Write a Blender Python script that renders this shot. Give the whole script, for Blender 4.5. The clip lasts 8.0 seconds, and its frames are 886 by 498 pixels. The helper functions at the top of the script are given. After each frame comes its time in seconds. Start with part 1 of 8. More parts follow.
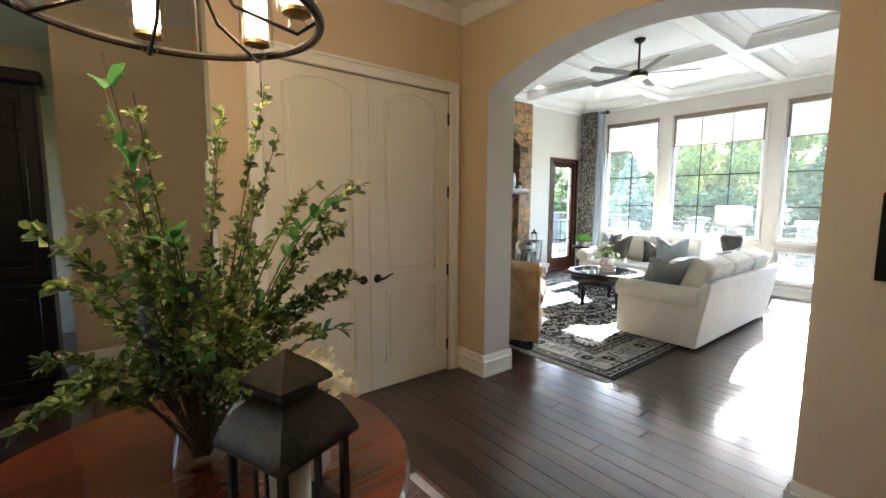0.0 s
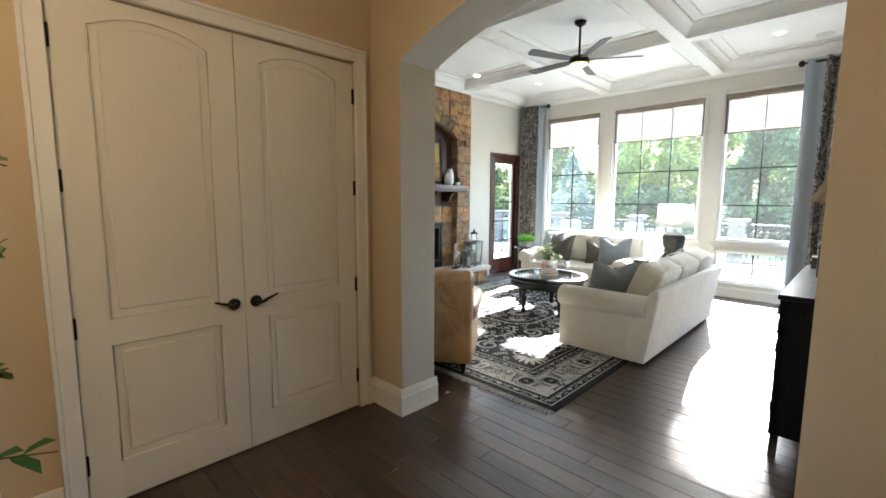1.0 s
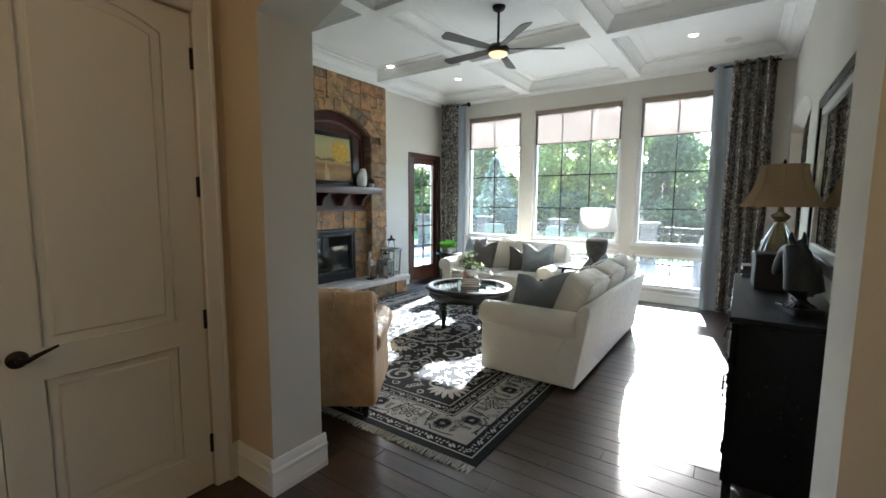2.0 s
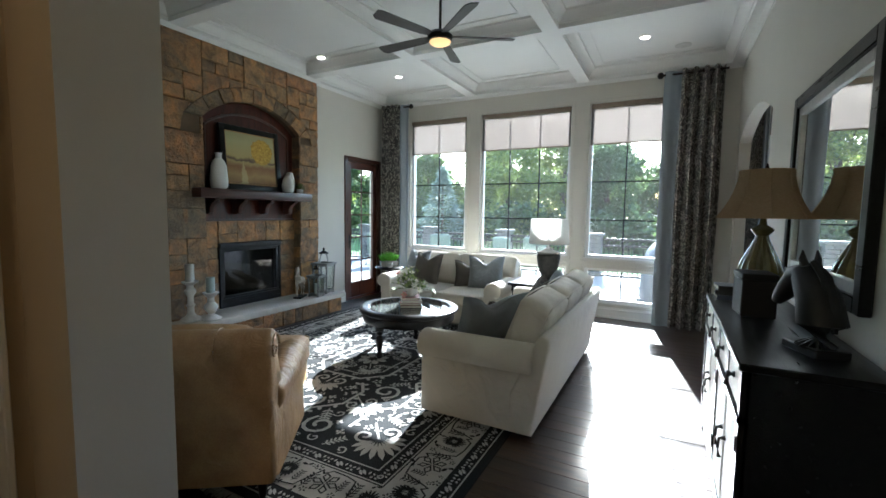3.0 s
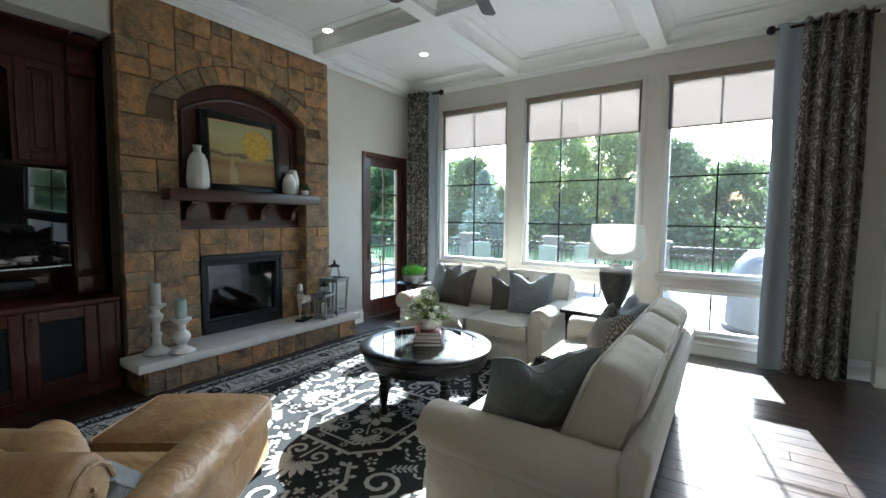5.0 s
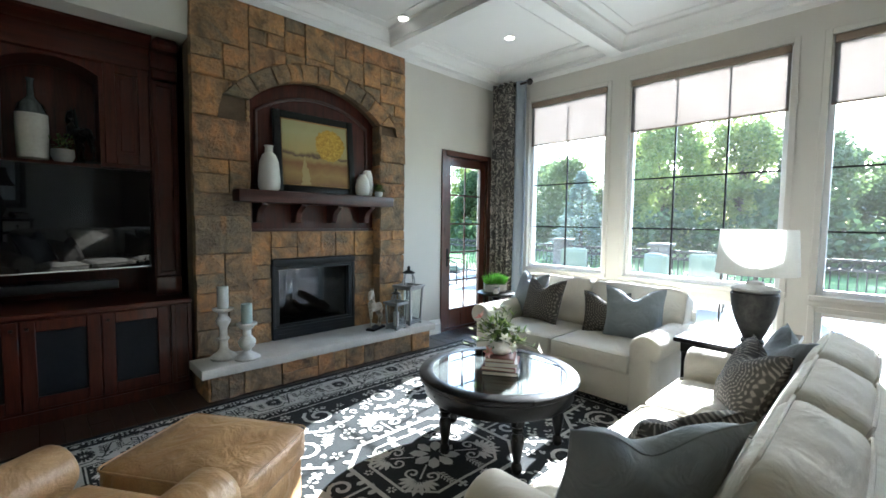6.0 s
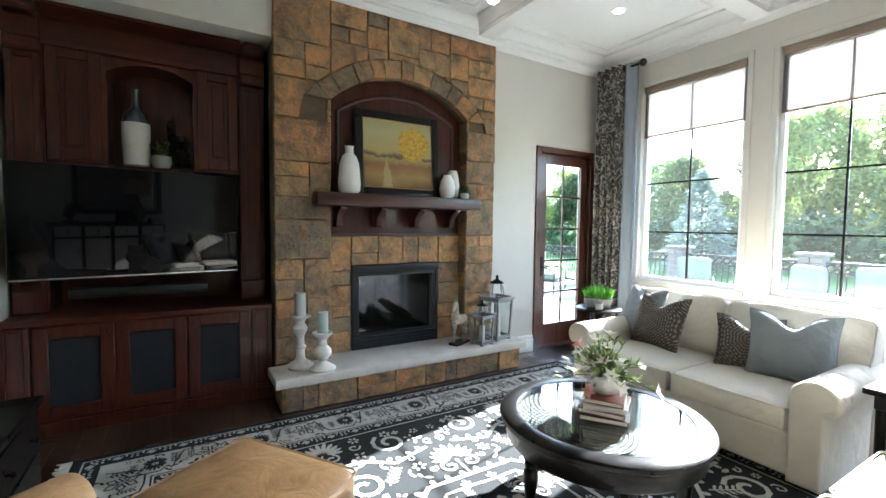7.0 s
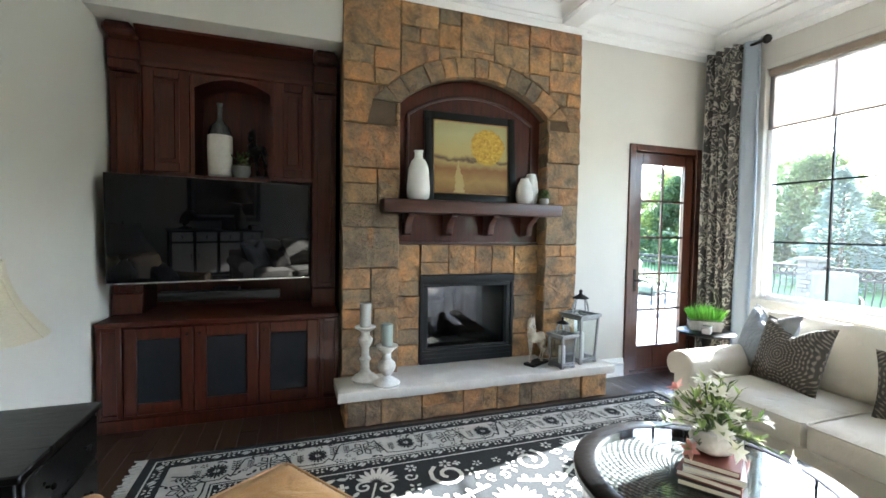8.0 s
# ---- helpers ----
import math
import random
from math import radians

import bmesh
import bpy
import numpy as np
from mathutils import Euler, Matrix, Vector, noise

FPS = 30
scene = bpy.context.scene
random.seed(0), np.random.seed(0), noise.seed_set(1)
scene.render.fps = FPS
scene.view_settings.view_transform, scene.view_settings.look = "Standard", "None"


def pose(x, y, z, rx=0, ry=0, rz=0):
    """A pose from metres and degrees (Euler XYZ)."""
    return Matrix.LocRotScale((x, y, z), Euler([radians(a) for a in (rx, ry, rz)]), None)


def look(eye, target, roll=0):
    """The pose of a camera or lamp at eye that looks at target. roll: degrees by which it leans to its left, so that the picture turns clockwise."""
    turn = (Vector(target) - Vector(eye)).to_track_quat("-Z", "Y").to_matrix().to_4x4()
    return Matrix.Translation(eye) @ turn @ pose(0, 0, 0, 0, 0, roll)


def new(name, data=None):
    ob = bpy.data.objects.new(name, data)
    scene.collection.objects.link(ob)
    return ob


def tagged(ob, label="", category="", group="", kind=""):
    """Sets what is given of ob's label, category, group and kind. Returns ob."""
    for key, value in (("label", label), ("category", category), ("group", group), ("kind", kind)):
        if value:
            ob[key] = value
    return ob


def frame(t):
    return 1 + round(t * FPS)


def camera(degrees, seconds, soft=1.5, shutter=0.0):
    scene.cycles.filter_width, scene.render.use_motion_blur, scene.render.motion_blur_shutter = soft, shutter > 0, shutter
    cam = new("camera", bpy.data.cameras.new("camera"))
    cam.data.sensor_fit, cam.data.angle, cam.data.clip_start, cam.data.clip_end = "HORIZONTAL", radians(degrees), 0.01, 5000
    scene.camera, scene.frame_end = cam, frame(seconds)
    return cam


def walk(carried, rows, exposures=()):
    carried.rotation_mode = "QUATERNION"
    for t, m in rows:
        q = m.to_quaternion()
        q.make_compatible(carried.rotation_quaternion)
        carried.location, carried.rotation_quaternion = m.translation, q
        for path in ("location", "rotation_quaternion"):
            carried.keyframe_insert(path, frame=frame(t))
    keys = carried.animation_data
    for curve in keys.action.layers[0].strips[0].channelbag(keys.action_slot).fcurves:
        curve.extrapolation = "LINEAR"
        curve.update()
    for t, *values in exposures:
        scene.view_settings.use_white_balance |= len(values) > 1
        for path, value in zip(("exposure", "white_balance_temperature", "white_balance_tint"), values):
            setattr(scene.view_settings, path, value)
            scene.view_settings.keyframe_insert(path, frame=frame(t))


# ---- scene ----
cam = camera(91.9, 8.0, soft=1.6)
ROWS = [
    (0.0, (0.028, -0.039, 1.507), (1.271, 1.511, 1.284), 0.3),
    (0.5, (0.369, 0.103, 1.509), (1.674, 1.601, 1.282), 0.2),
    (1.0, (0.688, 0.312, 1.508), (2.106, 1.703, 1.277), 0.3),
    (1.5, (0.999, 0.467, 1.508), (2.53, 1.734, 1.285), 0.2),
    (2.0, (1.318, 0.615, 1.51), (2.952, 1.75, 1.296), 0.4),
    (3.5, (2.202, 1.009, 1.499), (3.983, 1.906, 1.346), 0.9),
    (4.0, (2.477, 1.133, 1.504), (4.256, 2.034, 1.352), 0.8),
    (5.5, (3.324, 1.441, 1.491), (4.857, 2.718, 1.356), 0.6),
    (6.0, (3.576, 1.559, 1.482), (4.957, 3.0, 1.356), 0.7),
    (6.5, (3.777, 1.698, 1.481), (4.987, 3.286, 1.36), 0.7),
    (7.0, (3.943, 1.865, 1.472), (4.966, 3.58, 1.366), 0.7),
    (7.5, (4.086, 1.997, 1.477), (4.909, 3.818, 1.381), 0.8),
    (8.0, (4.198, 2.069, 1.494), (4.852, 3.957, 1.41), 0.9),
]
EXPOSURES = [(0.0, 4.4, 5830, 10), (0.5, 4.45, 5880, 10), (1.0, 4.25, 5930, 10), (2.0, 3.6, 5730, 8), (3.5, 2.92, 5580, 6), (4.2, 2.92, 5580, 6), (5.5, 3.28, 5580, 6), (6.5, 3.65, 5730, 8), (8.0, 4.27, 5880, 10)]
walk(cam, [(t, look(e, g, r)) for t, e, g, r in ROWS], EXPOSURES)

# ---- light: sky and one low sun beyond the tall windows ----
SUN = Vector((1.0, 0.175, 0.565)).normalized()
world = bpy.data.worlds.new("sky")
scene.world = world
world.use_nodes = True
wn = world.node_tree
sky = wn.nodes.new("ShaderNodeTexSky")
sky.sky_type = "NISHITA"
sky.sun_disc = False
sky.sun_elevation = math.asin(SUN.z)
sky.sun_rotation = math.atan2(SUN.x, SUN.y)
wn.links.new(sky.outputs[0], wn.nodes["Background"].inputs[0])
wn.nodes["Background"].inputs[1].default_value = 0.15
sun_data = bpy.data.lights.new("sun", "SUN")
sun_data.energy, sun_data.angle, sun_data.color = 4.5, radians(0.6), (1.0, 0.965, 0.91)
sun = new("sun", sun_data)
sun.matrix_world = look(SUN * 30, (0, 0, 0))


# ---- materials ----
def nodes_of(name):
    m = bpy.data.materials.new(name)
    m.use_nodes = True
    return m, m.node_tree, m.node_tree.nodes["Principled BSDF"]


def ramp(nt, fac, stops, smooth=True):
    r = nt.nodes.new("ShaderNodeValToRGB")
    r.color_ramp.interpolation = "LINEAR" if smooth else "CONSTANT"
    el = r.color_ramp.elements
    while len(el) < len(stops):
        el.new(0.5)
    for e, (p, c) in zip(el, stops):
        e.position, e.color = p, (*c, 1)
    nt.links.new(fac, r.inputs[0])
    return r.outputs[0]


def coords(nt, scale=(1, 1, 1), source="Object"):
    tc = nt.nodes.new("ShaderNodeTexCoord")
    mp = nt.nodes.new("ShaderNodeMapping")
    mp.inputs["Scale"].default_value = scale
    nt.links.new(tc.outputs[source], mp.inputs[0])
    return mp.outputs[0]


def noise_of(nt, vec, scale, detail=4, rough=0.55, distortion=0.0):
    n = nt.nodes.new("ShaderNodeTexNoise")
    n.inputs["Scale"].default_value, n.inputs["Detail"].default_value = scale, detail
    n.inputs["Roughness"].default_value, n.inputs["Distortion"].default_value = rough, distortion
    nt.links.new(vec, n.inputs["Vector"])
    return n.outputs["Fac"]


def mathn(nt, op, a, b=0.0, c=0.0):
    n = nt.nodes.new("ShaderNodeMath")
    n.operation = op
    for i, v in enumerate((a, b, c)):
        if isinstance(v, (int, float)):
            n.inputs[i].default_value = v
        else:
            nt.links.new(v, n.inputs[i])
    return n.outputs[0]


def mixc(nt, fac, a, b, blend="MIX"):
    n = nt.nodes.new("ShaderNodeMix")
    n.data_type, n.blend_type = "RGBA", blend
    for i, v in ((0, fac), (6, a), (7, b)):
        if isinstance(v, (int, float)):
            n.inputs[i].default_value = v
        elif isinstance(v, tuple):
            n.inputs[i].default_value = (*v, 1)
        else:
            nt.links.new(v, n.inputs[i])
    return n.outputs[2]


def bump(nt, p, height, strength, distance=0.01):
    b = nt.nodes.new("ShaderNodeBump")
    b.inputs["Strength"].default_value, b.inputs["Distance"].default_value = strength, distance
    nt.links.new(height, b.inputs["Height"])
    nt.links.new(b.outputs[0], p.inputs["Normal"])


def mat(name, c1, c2, rough, scale=6.0, stretch=(1, 1, 1), metal=0.0, relief=0.1, fine=60.0, rand=0.0, coat=0.0, rrough=0.1, sheen=0.0, crease=0.0):
    """A surface in two tones at two scales, with fine relief."""
    m, nt, p = nodes_of(name)
    v = coords(nt, stretch)
    big, small = noise_of(nt, v, scale), noise_of(nt, v, fine, 3)
    f = mathn(nt, "ADD", mathn(nt, "MULTIPLY", big, 0.7), mathn(nt, "MULTIPLY", small, 0.3))
    col = ramp(nt, f, [(0.3, c1), (0.7, c2)])
    if rand:
        oi = nt.nodes.new("ShaderNodeObjectInfo")
        k = mathn(nt, "ADD", mathn(nt, "MULTIPLY", oi.outputs["Random"], rand), 1 - rand / 2)
        hv = nt.nodes.new("ShaderNodeHueSaturation")
        nt.links.new(k, hv.inputs["Value"])
        nt.links.new(col, hv.inputs["Color"])
        col = hv.outputs[0]
    nt.links.new(col, p.inputs["Base Color"])
    r = mathn(nt, "ADD", mathn(nt, "MULTIPLY", big, rrough), rough - rrough / 2)
    nt.links.new(r, p.inputs["Roughness"])
    p.inputs["Metallic"].default_value = metal
    p.inputs["Coat Weight"].default_value = coat
    p.inputs["Sheen Weight"].default_value = sheen
    if crease:
        pull = noise_of(nt, v, crease, 3, 0.5, 1.6)
        bump(nt, p, mathn(nt, "ADD", pull, mathn(nt, "MULTIPLY", small, 0.06)), 0.55, 0.035)
    elif relief:
        bump(nt, p, small, relief, 0.004)
    return m


def wood(name, dark, light, rough, along="x", coat=0.0, rand=0.0, relief=0.15, grain=1.0):
    st = {"x": (1.2, 14, 14), "y": (14, 1.2, 14), "z": (14, 14, 1.2)}[along]
    return mat(name, dark, light, rough, 2.2 * grain, st, relief=relief, fine=11 * grain, coat=coat, rand=rand, rrough=0.15)


def glow(name, color, strength):
    m, nt, p = nodes_of(name)
    p.inputs["Base Color"].default_value = (*color, 1)
    p.inputs["Emission Color"].default_value = (*color, 1)
    p.inputs["Emission Strength"].default_value = strength
    return m


def clear_glass(name, tint=(0.97, 0.99, 0.98), gain=1.0, haze=0.0):
    """A thin pane: clear, with the mirror gloss that its angle gives, and at will a pale veil painted in as haze."""
    m, nt, p = nodes_of(name)
    nt.nodes.remove(p)
    tr, gl, mx, fr = (nt.nodes.new("ShaderNode" + k) for k in ("BsdfTransparent", "BsdfGlossy", "MixShader", "LayerWeight"))
    tr.inputs[0].default_value = (*tint, 1)
    gl.inputs["Roughness"].default_value = 0.01
    fr.inputs[0].default_value = 0.5
    grazing = mathn(nt, "POWER", fr.outputs["Facing"], 5.0)
    nt.links.new(mathn(nt, "MULTIPLY", mathn(nt, "MULTIPLY_ADD", grazing, 0.8, 0.035), gain), mx.inputs[0])
    nt.links.new(tr.outputs[0], mx.inputs[1])
    nt.links.new(gl.outputs[0], mx.inputs[2])
    last = mx.outputs[0]
    # Pale translucent mix, painted into the pane to haze the view beyond.
    if haze:
        tl, m2 = nt.nodes.new("ShaderNodeBsdfTranslucent"), nt.nodes.new("ShaderNodeMixShader")
        tl.inputs[0].default_value = (0.92, 0.93, 0.90, 1)
        veil_noise = noise_of(nt, coords(nt, (1, 1, 0.6)), 2.5, 4)
        nt.links.new(mathn(nt, "MULTIPLY", mathn(nt, "ADD", veil_noise, 0.5), haze), m2.inputs[0])
        nt.links.new(last, m2.inputs[1])
        nt.links.new(tl.outputs[0], m2.inputs[2])
        last = m2.outputs[0]
    nt.links.new(last, nt.nodes["Material Output"].inputs[0])
    return m


M_WALL = mat("greige_paint", (0.575, 0.555, 0.495), (0.625, 0.605, 0.545), 0.75, 1.2, relief=0.12, fine=180)
# Foyer walls: the warm lamplight there is put into this tan.
M_LAMPTAN = mat("lamplit_tan_paint", (0.57, 0.47, 0.33), (0.63, 0.52, 0.37), 0.75, 1.2, relief=0.12, fine=180)
M_WHITE = mat("white_trim_paint", (0.76, 0.76, 0.73), (0.82, 0.82, 0.79), 0.38, 2.0, relief=0.05, fine=120)
M_CEIL = mat("white_ceiling_paint", (0.76, 0.765, 0.74), (0.81, 0.81, 0.79), 0.7, 1.5, relief=0.08, fine=150)
M_DOOR = mat("cream_door_paint", (0.70, 0.68, 0.61), (0.75, 0.73, 0.66), 0.35, 2.0, relief=0.05, fine=140)
M_PLANK = wood("dark_walnut_plank", (0.013, 0.007, 0.0045), (0.062, 0.032, 0.018), 0.34, "y", coat=0.75, rand=0.6, relief=0.08)
M_PLANK.node_tree.nodes["Principled BSDF"].inputs["Specular IOR Level"].default_value = 0.3
M_PLANK.node_tree.nodes["Principled BSDF"].inputs["Coat Roughness"].default_value = 0.13
M_SUBFLOOR = mat("dark_joint", (0.006, 0.005, 0.004), (0.012, 0.009, 0.007), 0.8)
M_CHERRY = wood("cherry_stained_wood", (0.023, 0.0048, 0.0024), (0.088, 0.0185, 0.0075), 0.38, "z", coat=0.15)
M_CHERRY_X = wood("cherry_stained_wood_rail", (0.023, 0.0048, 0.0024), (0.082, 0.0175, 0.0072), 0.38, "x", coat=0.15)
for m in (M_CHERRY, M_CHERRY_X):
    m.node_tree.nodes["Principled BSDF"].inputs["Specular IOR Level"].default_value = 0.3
M_MANTEL = wood("dark_mantel_wood", (0.030, 0.011, 0.008), (0.085, 0.030, 0.021), 0.38, "x", coat=0.1)
M_MAHOGANY = wood("mahogany_door_wood", (0.05, 0.016, 0.009), (0.11, 0.034, 0.018), 0.3, "z", coat=0.2)
M_BLACKWOOD = wood("black_painted_wood", (0.0025, 0.0025, 0.0025), (0.008, 0.0076, 0.0072), 0.30, "x", coat=0.10, relief=0.3)
M_BLACKWOOD.node_tree.nodes["Principled BSDF"].inputs["Specular IOR Level"].default_value = 0.20
M_CREAM = mat("cream_linen", (0.60, 0.56, 0.47), (0.68, 0.64, 0.54), 0.9, 3.0, relief=0.35, fine=420, sheen=0.2, crease=5.0)
M_BLUEGREY = mat("blue_grey_linen", (0.20, 0.225, 0.24), (0.27, 0.30, 0.315), 0.9, 4.0, relief=0.4, fine=420, sheen=0.2, crease=7.0)
M_LEATHER = mat("tan_leather", (0.34, 0.19, 0.082), (0.60, 0.39, 0.195), 0.40, 5.0, relief=0.22, fine=130, coat=0.1, crease=6.0)
M_IRON = mat("oil_rubbed_bronze", (0.012, 0.010, 0.009), (0.03, 0.024, 0.02), 0.4, 20, metal=0.7, relief=0.05)
M_BLACK = mat("black_metal", (0.010, 0.010, 0.010), (0.02, 0.02, 0.02), 0.45, 12, metal=0.3, relief=0.05)
M_CERAMIC = mat("white_crackle_ceramic", (0.66, 0.66, 0.63), (0.76, 0.76, 0.73), 0.4, 9, relief=0.25, fine=40)
M_LIMESTONE = mat("limestone_slab", (0.50, 0.47, 0.41), (0.62, 0.59, 0.53), 0.75, 7, relief=0.5, fine=50)
M_MORTAR = mat("brown_mortar", (0.085, 0.06, 0.036), (0.15, 0.105, 0.065), 0.95, 8, relief=0.5, fine=80)
M_GLASS = clear_glass("window_glass")
# Window panes carry a faint painted veil, so the trees read hazy.
M_HAZED = clear_glass("hazed_window_glass", haze=0.0045)
M_CANDLE = mat("pale_wax", (0.62, 0.62, 0.56), (0.70, 0.70, 0.64), 0.5, 8, relief=0.05)
M_GREYWOOD = mat("weathered_grey_wood", (0.20, 0.19, 0.17), (0.36, 0.34, 0.31), 0.75, 8, (6, 6, 1), relief=0.4, fine=50)
M_GREYMETAL = mat("dull_galvanised_grey", (0.20, 0.20, 0.19), (0.34, 0.34, 0.325), 0.55, 14, relief=0.25, fine=60, metal=0.25)
M_CHIPPED = mat("chipped_white_wood", (0.52, 0.50, 0.45), (0.80, 0.79, 0.75), 0.65, 14, relief=0.4, fine=60)


def stone_material():
    m, nt, p = nodes_of("split_face_stone")
    v = coords(nt, (1, 1, 1))
    oi = nt.nodes.new("ShaderNodeObjectInfo")
    base = ramp(nt, oi.outputs["Random"], [(0.0, (0.20, 0.155, 0.10)), (0.22, (0.40, 0.22, 0.095)), (0.42, (0.50, 0.27, 0.105)),
                                           (0.6, (0.24, 0.175, 0.11)), (0.78, (0.55, 0.32, 0.13)), (1.0, (0.40, 0.20, 0.09))])
    shift = nt.nodes.new("ShaderNodeVectorMath")
    shift.operation = "ADD"
    comb = nt.nodes.new("ShaderNodeCombineXYZ")
    for i in range(3):
        nt.links.new(mathn(nt, "MULTIPLY", oi.outputs["Random"], 37.0 + 11 * i), comb.inputs[i])
    nt.links.new(v, shift.inputs[0])
    nt.links.new(comb.outputs[0], shift.inputs[1])
    big = noise_of(nt, shift.outputs[0], 7, 5, 0.6, 0.6)
    small = noise_of(nt, shift.outputs[0], 38, 5, 0.65)
    wide = noise_of(nt, shift.outputs[0], 3.4, 4, 0.6, 1.2)
    base = mixc(nt, ramp(nt, wide, [(0.42, (0, 0, 0)), (0.66, (0.85, 0.85, 0.85))]), base, (0.19, 0.15, 0.095))
    base = mixc(nt, ramp(nt, wide, [(0.30, (0.7, 0.7, 0.7)), (0.44, (0, 0, 0))]), base, (0.42, 0.20, 0.075))
    stain = ramp(nt, big, [(0.30, (0.42, 0.42, 0.42)), (0.52, (0.95, 0.95, 0.95)), (0.74, (1.4, 1.25, 1.0))])
    col = mixc(nt, 1.0, base, stain, "MULTIPLY")
    grain = ramp(nt, small, [(0.3, (0.72, 0.72, 0.72)), (0.7, (1.15, 1.15, 1.15))])
    nt.links.new(mixc(nt, 1.0, col, grain, "MULTIPLY"), p.inputs["Base Color"])
    p.inputs["Roughness"].default_value = 0.72
    h = mathn(nt, "ADD", mathn(nt, "MULTIPLY", big, 1.0), mathn(nt, "MULTIPLY", small, 0.5))
    bump(nt, p, h, 0.9, 0.035)
    return m


M_STONE = stone_material()


# ---- mesh helpers ----
def box(bm, x0, x1, y0, y1, z0, z1, bevel=0.0, seg=1):
    vs = [bm.verts.new((x, y, z)) for z in (z0, z1) for y in (y0, y1) for x in (x0, x1)]
    fs = [bm.faces.new([vs[i] for i in q]) for q in ((0, 2, 3, 1), (4, 5, 7, 6), (0, 1, 5, 4), (2, 6, 7, 3), (0, 4, 6, 2), (1, 3, 7, 5))]
    if bevel:
        es = list({e for f in fs for e in f.edges})
        bmesh.ops.bevel(bm, geom=es, offset=bevel, segments=seg, profile=0.5, affect="EDGES")


def prism(bm, pts, axis, a0, a1, bevel=0.0, seg=2):
    """A flat outline drawn out along x, y or z."""
    def place(u, v, a):
        return {"x": (a, u, v), "y": (u, a, v), "z": (u, v, a)}[axis]
    lo = [bm.verts.new(place(u, v, a0)) for u, v in pts]
    hi = [bm.verts.new(place(u, v, a1)) for u, v in pts]
    n = len(pts)
    fs = [bm.faces.new(lo), bm.faces.new(list(reversed(hi)))]
    rim = [e for f in fs for e in f.edges]
    for i in range(n):
        fs.append(bm.faces.new((lo[i], hi[i], hi[(i + 1) % n], lo[(i + 1) % n])))
    bmesh.ops.recalc_face_normals(bm, faces=fs)
    if bevel:
        bmesh.ops.bevel(bm, geom=rim, offset=bevel, segments=seg, profile=0.5, affect="EDGES")


def lathe(bm, profile, seg=24, at=(0, 0, 0), wob=None):
    rings = []
    for r, z in profile:
        ring = []
        for k in range(seg):
            a = 2 * math.pi * k / seg
            rr = r * (wob(a) if wob else 1)
            ring.append(bm.verts.new((at[0] + rr * math.cos(a), at[1] + rr * math.sin(a), at[2] + z)))
        rings.append(ring)
    for a, b in zip(rings, rings[1:]):
        for k in range(seg):
            bm.faces.new((a[k], a[(k + 1) % seg], b[(k + 1) % seg], b[k]))
    bm.faces.new(list(reversed(rings[0])))
    bm.faces.new(rings[-1])


def tube(bm, pts, r, seg=8, closed=False, flat=1.0):
    pts = [Vector(p) for p in pts]
    n, rings = len(pts), []
    for i, p in enumerate(pts):
        a = pts[(i - 1) % n] if closed or i else p
        b = pts[(i + 1) % n] if closed or i < n - 1 else p
        d = (b - a).normalized()
        side = d.cross(Vector((0, 0, 1)))
        side = side.normalized() if side.length > 0.05 else d.cross(Vector((0, 1, 0))).normalized()
        up = side.cross(d)
        rad = r[i] if isinstance(r, (list, tuple)) else r
        rings.append([bm.verts.new(p + rad * (side * math.cos(t) + flat * up * math.sin(t))) for t in (2 * math.pi * k / seg for k in range(seg))])
    for i in range(n if closed else n - 1):
        a, b = rings[i], rings[(i + 1) % n]
        for k in range(seg):
            bm.faces.new((a[k], a[(k + 1) % seg], b[(k + 1) % seg], b[k]))
    if not closed:
        bm.faces.new(list(reversed(rings[0])))
        bm.faces.new(rings[-1])


def soft_box(bm, w, d, h, r, at=(0, 0, 0), puff=0.0, n=9, lumps=0.0):
    """A cushion: a box with round edges, full in the middle. at: middle of its base."""
    half = Vector((w / 2, d / 2, h / 2))
    seen = {}

    def vert(p):
        key = tuple(round(c, 4) for c in p)
        if key not in seen:
            q = Vector([p[i] * half[i] for i in range(3)])
            core = Vector([max(-half[i] + r, min(half[i] - r, q[i])) for i in range(3)])
            off = q - core
            q = core + (off.normalized() * r if off.length > 1e-6 else off)
            k = (1 - p[0] ** 2) * (1 - p[1] ** 2)
            q.z += puff * k * p[2]
            q.y += puff * 0.6 * (1 - p[0] ** 2) * (1 - p[2] ** 2) * p[1]
            if lumps:
                q += Vector((0, 0, lumps * noise.noise(q * 7 + Vector(at))))
            seen[key] = bm.verts.new(q + Vector(at) + Vector((0, 0, h / 2)))
        return seen[key]
    s = [-1 + 2 * i / n for i in range(n + 1)]
    s = [math.copysign(abs(v) ** 0.75, v) for v in s]
    for ax in range(3):
        for side in (-1, 1):
            for i in range(n):
                for j in range(n):
                    quad = []
                    for a, b in ((i, j), (i + 1, j), (i + 1, j + 1), (i, j + 1)):
                        p = [0, 0, 0]
                        p[ax], p[(ax + 1) % 3], p[(ax + 2) % 3] = side, s[a], s[b]
                        quad.append(vert(p))
                    bm.faces.new(quad if side > 0 else list(reversed(quad)))


def part(name, bm, material, parent=None, label="", smooth=40):
    me = bpy.data.meshes.new(name)
    bm.to_mesh(me)
    bm.free()
    for mm in (material if isinstance(material, (list, tuple)) else [material]):
        me.materials.append(mm)
    me.polygons.foreach_set("use_smooth", [True] * len(me.polygons))
    me.set_sharp_from_angle(angle=radians(smooth))
    ob = new(name, me)
    if parent:
        ob.parent = parent
    if label:
        ob["label"] = label
    return ob


